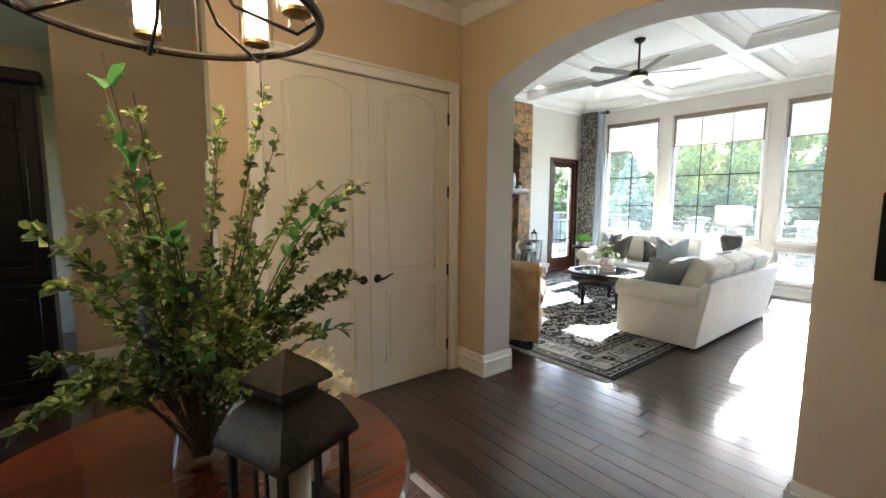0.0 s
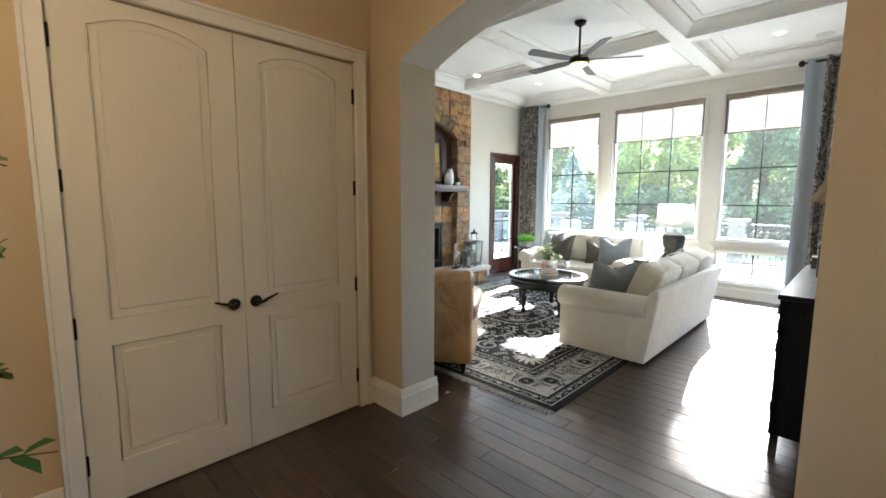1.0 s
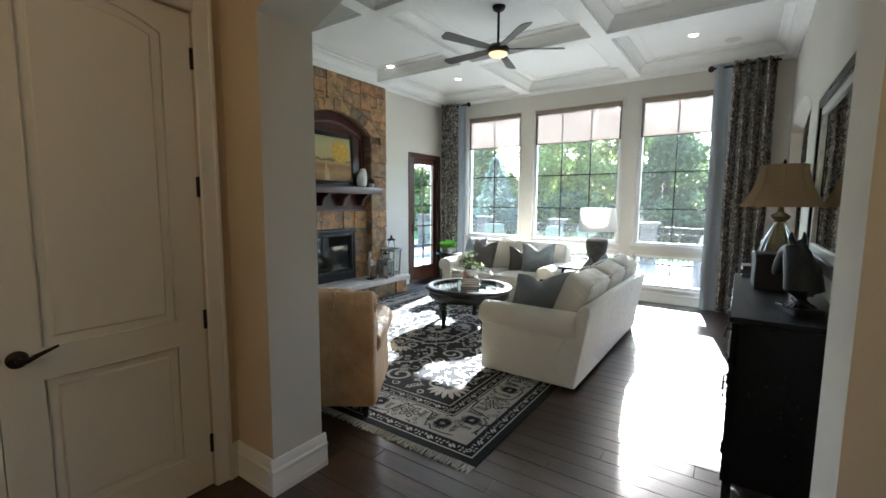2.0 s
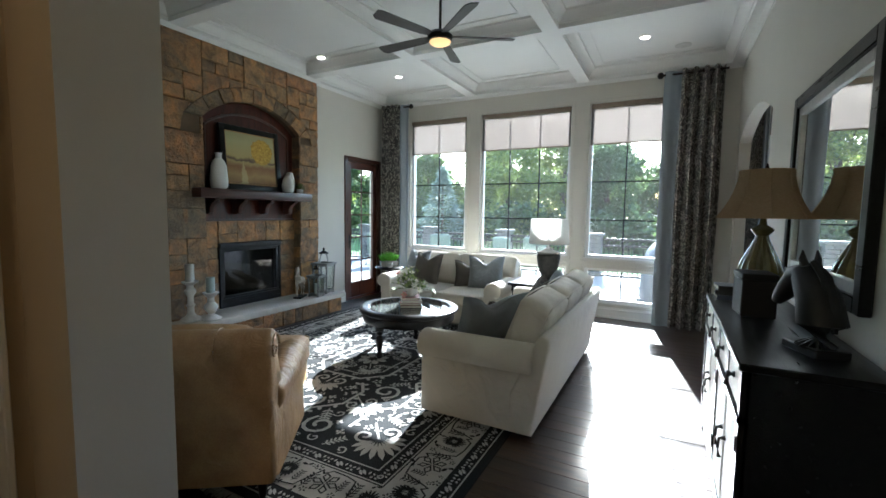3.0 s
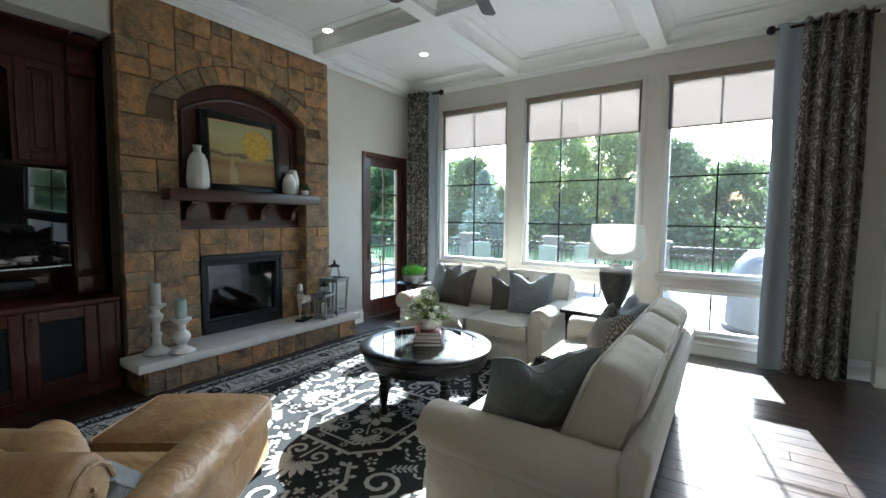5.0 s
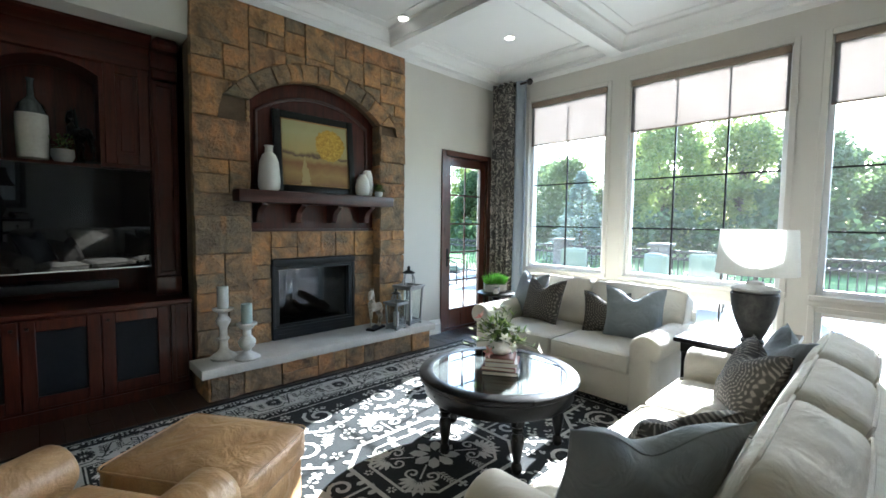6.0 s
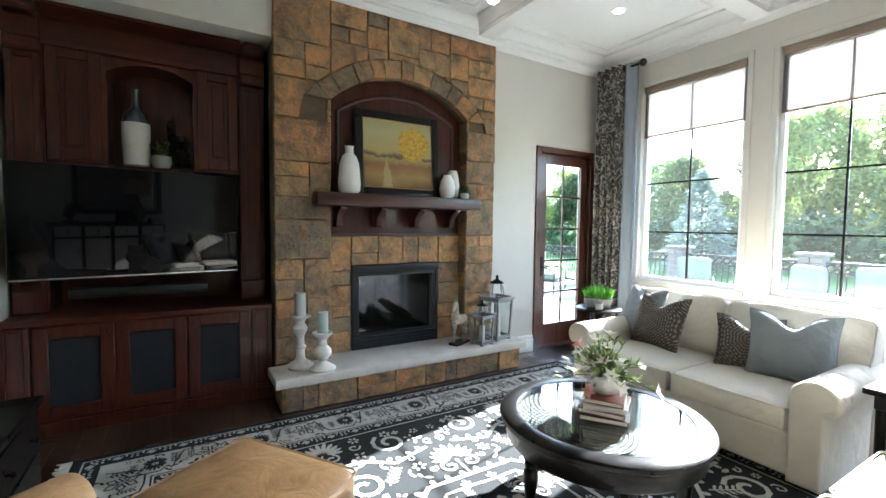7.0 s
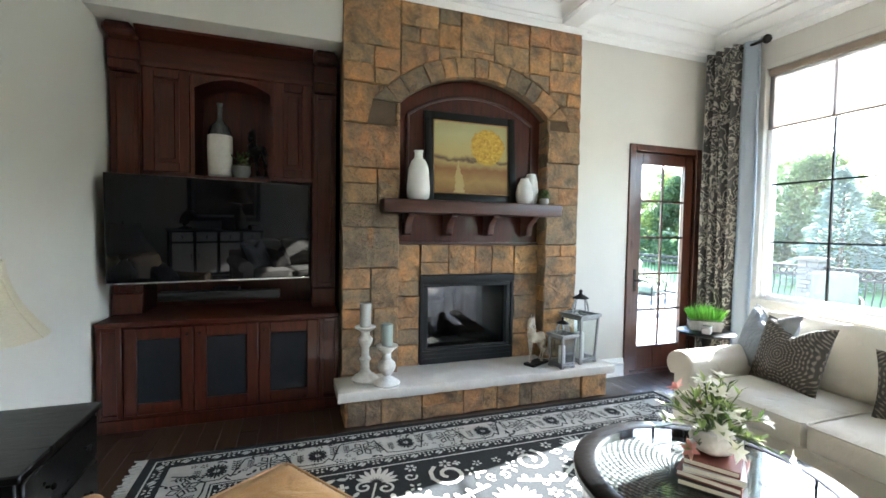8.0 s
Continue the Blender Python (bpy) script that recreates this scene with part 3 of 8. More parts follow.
def lay_stone():
    rng = random.Random(11)
    G = 0.0012
    RING = 0.17
    ring_half = math.sqrt((NR + RING) ** 2 - (NSP - NC) ** 2)
    shapes = []
    fields = [(SX0, NX0, 0.0, 3.41, SY + 0.03), (NX1, SX1, 0.0, 3.41, SY + 0.03),
              (NX0, 5.26, 0.26, 1.37, NY + 0.03), (6.2, NX1, 0.26, 1.37, NY + 0.03), (5.26, 6.2, 1.095, 1.37, NY + 0.03)]

    def ring_floor(x):
        return arch_z(x, RING) if abs(x - NMID) < ring_half else 0.0

    for a, b, c, d, y in fields:
        for r in ashlar(rng, a, b, c, d):
            if y < SY + 0.05 and r[3] > NSP:
                near = r[0] if abs(r[0] - NMID) < abs(r[1] - NMID) else r[1]
                if abs(near - NMID) < ring_half:
                    poly = clip_above(r, lambda x: arch_z(x, RING) if abs(x - NMID) < ring_half else r[2])
                    if poly:
                        shapes.append((poly, y))
                    continue
            shapes.append(([(r[0], r[2]), (r[1], r[2]), (r[1], r[3]), (r[0], r[3])], y))
    for r in ashlar(rng, NX0, NX1, NSP + 0.1, 3.41):
        poly = clip_above(r, lambda x: arch_z(x, RING))
        if poly:
            shapes.append((poly, SY + 0.03))
    a_end = math.asin(NHALF / NR)
    cuts = [-a_end]
    while cuts[-1] < a_end - 0.14:
        cuts.append(cuts[-1] + rng.uniform(0.11, 0.2))
    cuts[-1] = a_end
    for a, b in zip(cuts, cuts[1:]):
        poly = []
        for R, seq in ((NR, (a, (a + b) / 2, b)), (NR + RING, (b, (a + b) / 2, a))):
            poly += [(NMID + R * math.sin(t), NC + R * math.cos(t)) for t in seq]
        shapes.append((poly, SY + 0.03))
    hx, hz = (NR + RING) * math.sin(a_end), NC + (NR + RING) * math.cos(a_end)
    for sg in (-1, 1):
        um = (hx + ring_half) / 2
        shapes.append(([(NMID + sg * NHALF, NSP), (NMID + sg * hx, hz), (NMID + sg * um, arch_z(NMID + um, RING)), (NMID + sg * ring_half, NSP)], SY + 0.03))
    for poly, y in shapes:
        cx = sum(p[0] for p in poly) / len(poly)
        cz = sum(p[1] for p in poly) / len(poly)
        small = []
        for x, z in poly:
            dx, dz = x - cx, z - cz
            small.append((x - math.copysign(min(G, abs(dx)), dx), z - math.copysign(min(G, abs(dz)), dz)))
        part("stone", rough_stone(rng, small, y, 0.026), M_STONE, fireplace, smooth=25)
    # reveals of the recess and the hearth's front
    for xs, sgn in ((NX0, 1), (NX1, -1)):
        z = 0.27
        while z < NSP - 0.05:
            h = min(rng.uniform(0.12, 0.3), NSP - z)
            bm = shape(box, xs - 0.03 if sgn > 0 else xs - 0.004, xs + 0.004 if sgn > 0 else xs + 0.03, SY + 0.012, NY + 0.03, z + 0.003, z + h - 0.003, 0.006)
            part("stone", bm, M_STONE, fireplace, smooth=25)
            z += h
    x = 4.57
    while x < 6.9:
        wd = min(rng.choice((0.12, 0.2, 0.3, 0.4)) * rng.uniform(0.85, 1.15), 6.93 - x)
        rows = [(0.0, 0.205)] if wd < 0.3 or rng.random() < 0.6 else [(0.0, 0.1), (0.1, 0.205)]
        for c, d in rows:
            part("stone", rough_stone(rng, [(x + G, c + G), (x + wd - G, c + G), (x + wd - G, d), (x + G, d)], 5.30, 0.022), M_STONE, fireplace, smooth=25)
        x += wd
    for xa, xb in ((4.552, 4.59), (6.90, 6.945)):
        part("stone", shape(box, xa, xb, 5.29, 5.60, 0.0, 0.204, 0.006), M_STONE, fireplace)


bm = bmesh.new()
box(bm, 4.58, 6.92, 5.29, 5.9, 0, 0.2)
part("hearth_core", bm, M_MORTAR, fireplace)


def hearth_slab():
    bm = bmesh.new()
    rng = random.Random(5)
    n = 60
    front = [(4.5 + 2.5 * i / n, 5.245 + rng.uniform(-0.006, 0.006)) for i in range(n + 1)]
    pts = front + [(7.0 + rng.uniform(-0.005, 0.005), 5.4), (7.0, 5.60), (SX1 + 0.02, 5.62), (NX1, 5.65), (NX1, NY + 0.04), (NX0, NY + 0.04), (NX0, 5.65), (4.5, 5.62), (4.5, 5.4)]
    prism(bm, pts, "z", 0.205, 0.28, 0.008, 2)
    return bm


part("hearth_slab", hearth_slab(), M_LIMESTONE, fireplace, "pale limestone slab with a chiselled edge")


def firebox():
    """A gas fire open to the patio at its back, glazed on both sides."""
    x0, x1, z0, z1 = 5.262, 6.198, 0.282, 1.093
    y = NY - 0.015
    bm = bmesh.new()
    for a, b, c, d in ((x0, x1, 1.02, z1), (x0, x1, z0, 0.40), (x0, x0 + 0.03, 0.40, 1.02), (x1 - 0.03, x1, 0.40, 1.02)):
        box(bm, a, b, y, y + 0.1, c, d, 0.004)
    part("firebox_surround", bm, M_BLACK, fireplace, "black metal gas fireplace surround")
    part("top_lip", shape(prism, [(y + 0.02, 1.035), (y - 0.012, 1.035), (y - 0.018, 1.05), (y - 0.012, 1.085), (y + 0.02, 1.09)], "x", x0 + 0.006, x1 - 0.006), M_BLACK, fireplace)
    for z in (0.322, 0.358):
        part("vent_groove", shape(box, x0 + 0.03, x1 - 0.03, y - 0.004, y + 0.002, z, z + 0.014), M_BLACK, fireplace)
    a, b, c, d = x0 + 0.075, x1 - 0.075, 0.425, 0.985
    bm = bmesh.new()
    for q in ((x0 + 0.03, x1 - 0.03, d, 1.02), (x0 + 0.03, x1 - 0.03, 0.40, c), (x0 + 0.03, a, c, d), (b, x1 - 0.03, c, d)):
        box(bm, q[0], q[1], y + 0.012, y + 0.06, q[2], q[3], 0.006)
    part("glass_frame", bm, M_BLACK, fireplace, "bevelled black glass frame")
    bm = bmesh.new()
    box(bm, a - 0.012, a, NY + 0.05, 6.5, c - 0.01, d + 0.02)
    box(bm, b, b + 0.012, NY + 0.05, 6.5, c - 0.01, d + 0.02)
    box(bm, a, b, NY + 0.05, 6.5, c - 0.014, c - 0.002)
    box(bm, a, b, NY + 0.05, 6.5, d + 0.002, d + 0.016)
    part("firebox_liner", bm, mat("sooty_liner", (0.03, 0.028, 0.026), (0.07, 0.06, 0.05), 0.8, 10, relief=0.4, fine=40), fireplace)
    for yy in (NY + 0.045, 6.44):
        part("fire_glass", shape(box, a, b, yy, yy + 0.004, c, d), clear_glass("fire_glass", (0.40, 0.40, 0.40), 1.6), fireplace, "dark reflective glass").visible_shadow = False
    part("burner_tray", shape(box, a + 0.04, b - 0.04, 5.86, 6.20, c - 0.001, c + 0.03, 0.006), M_BLACK, fireplace)
    logm = mat("charred_log", (0.02, 0.015, 0.012), (0.18, 0.12, 0.07), 0.9, 14, relief=0.7, fine=40)
    for p, q, r in (((5.42, 6.05, 0.50), (5.98, 6.10, 0.50), 0.050), ((5.48, 5.92, 0.49), (5.62, 6.14, 0.66), 0.042), ((5.96, 5.90, 0.50), (5.70, 6.12, 0.68), 0.045), ((5.40, 5.94, 0.49), (5.46, 6.12, 0.57), 0.04), ((5.72, 5.90, 0.49), (5.60, 6.06, 0.60), 0.035)):
        P, Q = Vector(p), Vector(q)
        part("log", shape(tube, [P.lerp(Q, i / 5) + Vector((0, 0, 0.008 * math.sin(i * 2))) for i in range(6)], [r * 0.8, r, r * 1.05, r, r * 0.95, r * 0.75], 10), logm, fireplace, "charred ceramic log")


firebox()


def overmantel():
    bm = bmesh.new()
    n = 24
    pts = [(NX0, 1.37), (NX1, 1.37)] + [(NX1 - (NX1 - NX0) * i / n, arch_z(NX1 - (NX1 - NX0) * i / n) + 0.01) for i in range(n + 1)]
    prism(bm, pts, "y", NY + 0.02, NY + 0.06)
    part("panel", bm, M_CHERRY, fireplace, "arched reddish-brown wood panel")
    # raised arched rib
    bm = bmesh.new()
    rib = []
    for i in range(n + 1):
        x = NX0 + 0.10 + (NX1 - NX0 - 0.20) * i / n
        rib.append((x, NY + 0.012, arch_z(x) - 0.135))
    tube(bm, rib, 0.017, 6)
    tube(bm, [(rib[-1][0], NY + 0.012, rib[-1][2]), (rib[-1][0], NY + 0.012, 1.76)], 0.017, 6)
    tube(bm, [(rib[0][0], NY + 0.012, rib[0][2]), (rib[0][0], NY + 0.012, 1.76)], 0.017, 6)
    part("arched_rib", bm, M_MANTEL, fireplace)
    bm = shape(box, NX0, NX1, NY - 0.005, NY + 0.02, 1.37, 1.395, 0.003)
    part("panel_rail", bm, M_MANTEL, fireplace)
    part("mantel_shelf", shape(box, 4.87, 6.53, 5.45, NY + 0.02, 1.64, 1.75, 0.012, 2), M_MANTEL, fireplace, "thick dark wood mantel shelf")
    for x in (5.12, 5.50, 5.90, 6.30):
        prof = [(NY + 0.02, 1.64), (5.53, 1.64), (5.53, 1.615), (5.56, 1.60), (5.60, 1.58), (5.635, 1.54), (5.65, 1.47), (5.69, 1.455), (NY + 0.02, 1.455)]
        part("bracket", shape(prism, prof, "x", x - 0.028, x + 0.028, 0.004), M_MANTEL, fireplace, "carved dark wood corbel")


overmantel()


# ---- built-in media cabinet in the recess ----
def panelled(name, parent, material, x0, x1, z0, z1, y, frame_w=0.06, depth=0.012):
    """A framed panel that faces the room, its outer face at y: the frame, the sunk panel and its raised field."""
    f = frame_w
    bm = bmesh.new()
    box(bm, x0, x0 + f, y, y + 0.02, z0, z1, 0.003)
    box(bm, x1 - f, x1, y, y + 0.02, z0, z1, 0.003)
    box(bm, x0 + f, x1 - f, y, y + 0.02, z0, z0 + f, 0.003)
    box(bm, x0 + f, x1 - f, y, y + 0.02, z1 - f, z1, 0.003)
    p = part(name, bm, material, parent)
    part("sunk_panel", shape(box, x0 + f + 0.002, x1 - f - 0.002, y + depth, y + 0.02, z0 + f + 0.002, z1 - f - 0.002), material, p)
    if x1 - x0 > 0.2:
        g = f + 0.03
        part("raised_field", shape(box, x0 + g, x1 - g, y + 0.005, y + 0.015, z0 + g, z1 - g, 0.006), material, p)
    return p


def media_cabinet():
    cab = thing("media_cabinet", "dark cherry built-in media cabinet beside the stone fireplace", "cabinet", (0, 0, 0))
    L, R, yb, yu = 2.868, 4.545, 5.70, 6.02
    bm = bmesh.new()
    box(bm, L, R, yb + 0.02, 6.44, 0.0, 0.77)
    box(bm, L - 0.0, R, yb - 0.008, yb + 0.02, 0.0, 0.09, 0.004)
    box(bm, L, R, yb + 0.004, yb + 0.02, 0.09, 0.77)
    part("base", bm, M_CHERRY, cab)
    for a, b in ((L + 0.005, L + 0.155), (R - 0.155, R - 0.005)):
        panelled("pilaster", cab, M_CHERRY, a, b, 0.10, 0.765, yb - 0.018, 0.03)
    cloth = mat("black_speaker_cloth", (0.006, 0.006, 0.007), (0.014, 0.014, 0.015), 0.95, 30, relief=0.3, fine=300)
    wdt = (R - L - 0.33) / 3
    for i in range(3):
        a = L + 0.165 + wdt * i
        bm = bmesh.new()
        y, f = yb - 0.016, 0.085
        z0, z1 = 0.115, 0.755
        box(bm, a + 0.004, a + f, y, y + 0.02, z0, z1, 0.004)
        box(bm, a + wdt - f, a + wdt - 0.004, y, y + 0.02, z0, z1, 0.004)
        box(bm, a + f, a + wdt - f, y, y + 0.02, z0, z0 + f, 0.004)
        box(bm, a + f, a + wdt - f, y, y + 0.02, z1 - f, z1, 0.004)
        d = part("door", bm, M_CHERRY, cab)
        part("speaker_cloth", shape(box, a + f, a + wdt - f, y + 0.012, y + 0.019, z0 + f, z1 - f), cloth, d, "black speaker cloth panel")
        kx = a + wdt - 0.04 if i == 0 else a + 0.04
        part("knob", shape(lathe, [(0.004, 0), (0.004, 0.012), (0.012, 0.018), (0.010, 0.026), (0.002, 0.028)], 10), M_IRON, d, "small bronze knob").matrix_local = pose(kx, y, 0.70, 90)
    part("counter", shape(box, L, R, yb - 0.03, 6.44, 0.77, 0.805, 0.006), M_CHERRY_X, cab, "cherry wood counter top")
    # upper case: two pilasters, side panels, arched niche, cornice
    bm = bmesh.new()
    box(bm, L + 0.2, R - 0.2, 6.38, 6.44, 0.805, 2.99)
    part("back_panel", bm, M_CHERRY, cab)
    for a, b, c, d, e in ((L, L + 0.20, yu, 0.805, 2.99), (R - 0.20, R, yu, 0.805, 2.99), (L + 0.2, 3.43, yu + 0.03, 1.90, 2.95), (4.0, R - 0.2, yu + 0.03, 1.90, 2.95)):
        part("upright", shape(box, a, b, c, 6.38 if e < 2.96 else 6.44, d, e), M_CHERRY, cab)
    part("niche_shelf", shape(box, 3.43, 4.0, yu + 0.03, 6.38, 1.86, 1.915), M_CHERRY, cab)
    bm = bmesh.new()
    arch_header(bm, "y", yu + 0.03, 6.38, 3.43, 4.0, 2.62, 0.09, 2.95, 14)
    part("niche_arch", bm, M_CHERRY, cab)
    for a, b in ((L + 0.01, L + 0.19), (R - 0.19, R - 0.01)):
        panelled("pilaster", cab, M_CHERRY, a, b, 0.98, 2.66, yu - 0.018, 0.035)
        part("plinth_block", shape(box, a - 0.008, b + 0.008, yu - 0.03, yu + 0.02, 0.806, 0.97, 0.006), M_CHERRY, cab)
        bm = bmesh.new()
        box(bm, a - 0.008, b + 0.008, yu - 0.06, yu + 0.02, 2.67, 2.76, 0.015)
        box(bm, a - 0.008, b + 0.008, yu - 0.05, yu + 0.02, 2.76, 2.90, 0.004)
        box(bm, a - 0.008, b + 0.008, yu - 0.17, yu + 0.02, 2.90, 2.995, 0.03)
        part("capital", bm, M_CHERRY, cab)
    for a, b in ((L + 0.21, 3.40), (4.03, R - 0.21)):
        panelled("side_panel", cab, M_CHERRY, a, b, 1.93, 2.74, yu + 0.012, 0.075)
    bm = bmesh.new()
    box(bm, L + 0.2, R - 0.2, yu + 0.005, yu + 0.05, 2.76, 2.94)
    prism(bm, [(yu + 0.03, 2.73), (yu - 0.0, 2.74), (yu - 0.005, 2.77), (yu + 0.03, 2.77)], "x", L + 0.2, R - 0.2)
    prism(bm, [(yu + 0.03, 2.93), (yu, 2.93), (yu - 0.05, 2.945), (yu - 0.14, 2.975), (yu - 0.14, 2.995), (yu + 0.03, 2.995)], "x", L + 0.2, R - 0.2)
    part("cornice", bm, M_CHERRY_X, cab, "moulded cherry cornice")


media_cabinet()


def television():
    m = pose(3.615, 5.885, 1.47, 0, 0, 9.5) @ pose(0, 0, 0, 2.5)
    tv = thing("television", "large black flat-screen television on a wall arm", "television", m)
    screen, nt, p = nodes_of("black_screen")
    p.inputs["Base Color"].default_value = (0.004, 0.004, 0.005, 1)
    p.inputs["Roughness"].default_value = 0.015
    p.inputs["Specular IOR Level"].default_value = 0.28
    part("bezel", shape(box, -0.715, 0.715, -0.012, 0.035, -0.405, 0.405, 0.006, 2), M_BLACK, tv)
    part("screen", shape(box, -0.705, 0.705, -0.016, -0.011, -0.393, 0.398), screen, tv, "glossy black screen")
    part("silver_edge", shape(box, -0.712, 0.712, -0.015, -0.005, -0.405, -0.396), mat("brushed_silver", (0.5, 0.5, 0.5), (0.65, 0.65, 0.65), 0.3, metal=1.0), tv, "thin silver lower edge")
    part("wall_arm", shape(box, -0.15, 0.15, 0.035, 0.5, -0.12, 0.12), M_BLACK, tv)
    sb = thing("soundbar", "slim black soundbar below the television", "soundbar", (3.63, 6.0, 0.90))
    part("body", shape(box, -0.45, 0.45, -0.04, 0.04, 0.0, 0.075, 0.012, 2), M_BLACK, sb)
    part("bracket", shape(box, -0.1, 0.1, 0.03, 0.38, 0.01, 0.06), M_BLACK, sb)


television()


# ---- sofas ----
def sofa(name, label, seats, length, depth, m, wide=False):
    """Rolled-arm sofa; local x runs along it, it faces +y, its base is at z = 0. wide: the back cushions reach over the arms."""
    s = thing(name, label, "sofa", m, "cream sofas")
    aw, h = 0.22, 0.64
    inner = length - 2 * aw
    over = length - 0.10 if wide else inner
    part("base", shape(box, -length / 2 + 0.10, length / 2 - 0.10, -depth / 2 + 0.07, depth / 2 - 0.03, 0.05, 0.30, 0.02, 3), M_CREAM, s)
    R = 0.105
    for sgn in (-1, 1):
        prof = [(0.0, 0.03), (aw - 0.06, 0.03), (aw - 0.06, h - 2 * R + 0.03)]
        cx = aw - R
        prof += [(cx + R * math.cos(t) * 1.12, h - R + R * math.sin(t)) for t in (radians(a) for a in range(-50, 200, 14))]
        prof += [(0.0, h - 2 * R)]
        if sgn < 0:
            pts = [(-length / 2 + aw - u, v) for u, v in prof]
        else:
            pts = [(length / 2 - aw + u, v) for u, v in prof]
        part("arm", shape(prism, pts, "y", -depth / 2 + 0.05, depth / 2, 0.022, 3), M_CREAM, s, smooth=50)
    back = [(-depth / 2 + 0.05, 0.03), (-depth / 2 - 0.055, 0.66), (-depth / 2 - 0.045, 0.70), (-depth / 2 - 0.01, 0.715), (-depth / 2 + 0.03, 0.69), (-depth / 2 + 0.20, 0.30), (-depth / 2 + 0.20, 0.03)]
    part("backrest", shape(prism, back, "x", -length / 2 + 0.045, length / 2 - 0.045, 0.02, 3), M_CREAM, s, smooth=50)
    cw = inner / seats
    for i in range(seats):
        cx = -inner / 2 + cw * (i + 0.5)
        c = part("seat_cushion", shape(soft_box, cw - 0.008, depth - 0.24, 0.17, 0.045, (0, 0, 0), 0.025), M_CREAM, s)
        c.matrix_local = pose(cx, 0.125, 0.295)
        welt(c, cw - 0.008, depth - 0.24, 0.17)
        bw = over / seats
        bx = -over / 2 + bw * (i + 0.5)
        b = part("back_cushion", shape(soft_box, bw - 0.004, 0.24, 0.46, 0.06, (0, 0, 0), 0.022, 14, 0.012), M_CREAM, s)
        b.matrix_local = pose(bx, -depth / 2 + 0.25, 0.455, 21)
        bm = bmesh.new()
        for y in (-0.10, 0.10):
            rim = [(-bw / 2 + 0.012, y, 0.08), (-bw / 2 + 0.004, y, 0.25), (-bw / 2 + 0.012, y, 0.41), (-bw / 2 + 0.05, y, 0.457)]
            rim += [(-bw / 2 + 0.05 + (bw - 0.1) * k / 10, y, 0.46 + 0.012 * math.sin(math.pi * k / 10)) for k in range(1, 10)]
            rim += [(-x, y, z) for x, y, z in reversed(rim[:4])]
            tube(bm, rim, 0.006, 6)
        part("piping", bm, M_CREAM, b)
    for x in (-length / 2 + 0.12, length / 2 - 0.12):
        for y in (-depth / 2 + 0.14, depth / 2 - 0.1):
            part("foot", shape(lathe, [(0.028, 0), (0.035, 0.05), (0.03, 0.06)], 10, (x, y, 0)), M_BLACKWOOD, s, "short dark wood foot")
    return s


def welt(parent, wd, dp, h):
    bm = bmesh.new()
    for z in (0.018, h - 0.012):
        pts, r = [], 0.04
        for cx, cy, a0 in ((wd / 2 - r, dp / 2 - r, 0), (-wd / 2 + r, dp / 2 - r, 90), (-wd / 2 + r, -dp / 2 + r, 180), (wd / 2 - r, -dp / 2 + r, 270)):
            for k in range(4):
                t = radians(a0 + 30 * k)
                pts.append((cx + (r + 0.001) * math.cos(t), cy + (r + 0.001) * math.sin(t), z))
        tube(bm, pts, 0.005, 6, closed=True)
    part("piping", bm, M_CREAM, parent)


SOFA_M = pose(5.72, 2.02, 0.012)
sofa("sofa", "cream upholstered three-seat sofa with rolled arms on the rug's edge", 3, 2.36, 0.90, SOFA_M)
LOVE_M = pose(7.36, 3.62, 0.0, 0, 0, 90)
sofa("loveseat", "cream upholstered two-seat sofa with rolled arms under the windows", 2, 1.86, 0.98, LOVE_M, wide=True)


# ---- leather armchair and ottoman ----
CH = pose(4.13, 3.64, 0.012, 0, 0, 35.0) @ pose(-0.80, 0, 0)


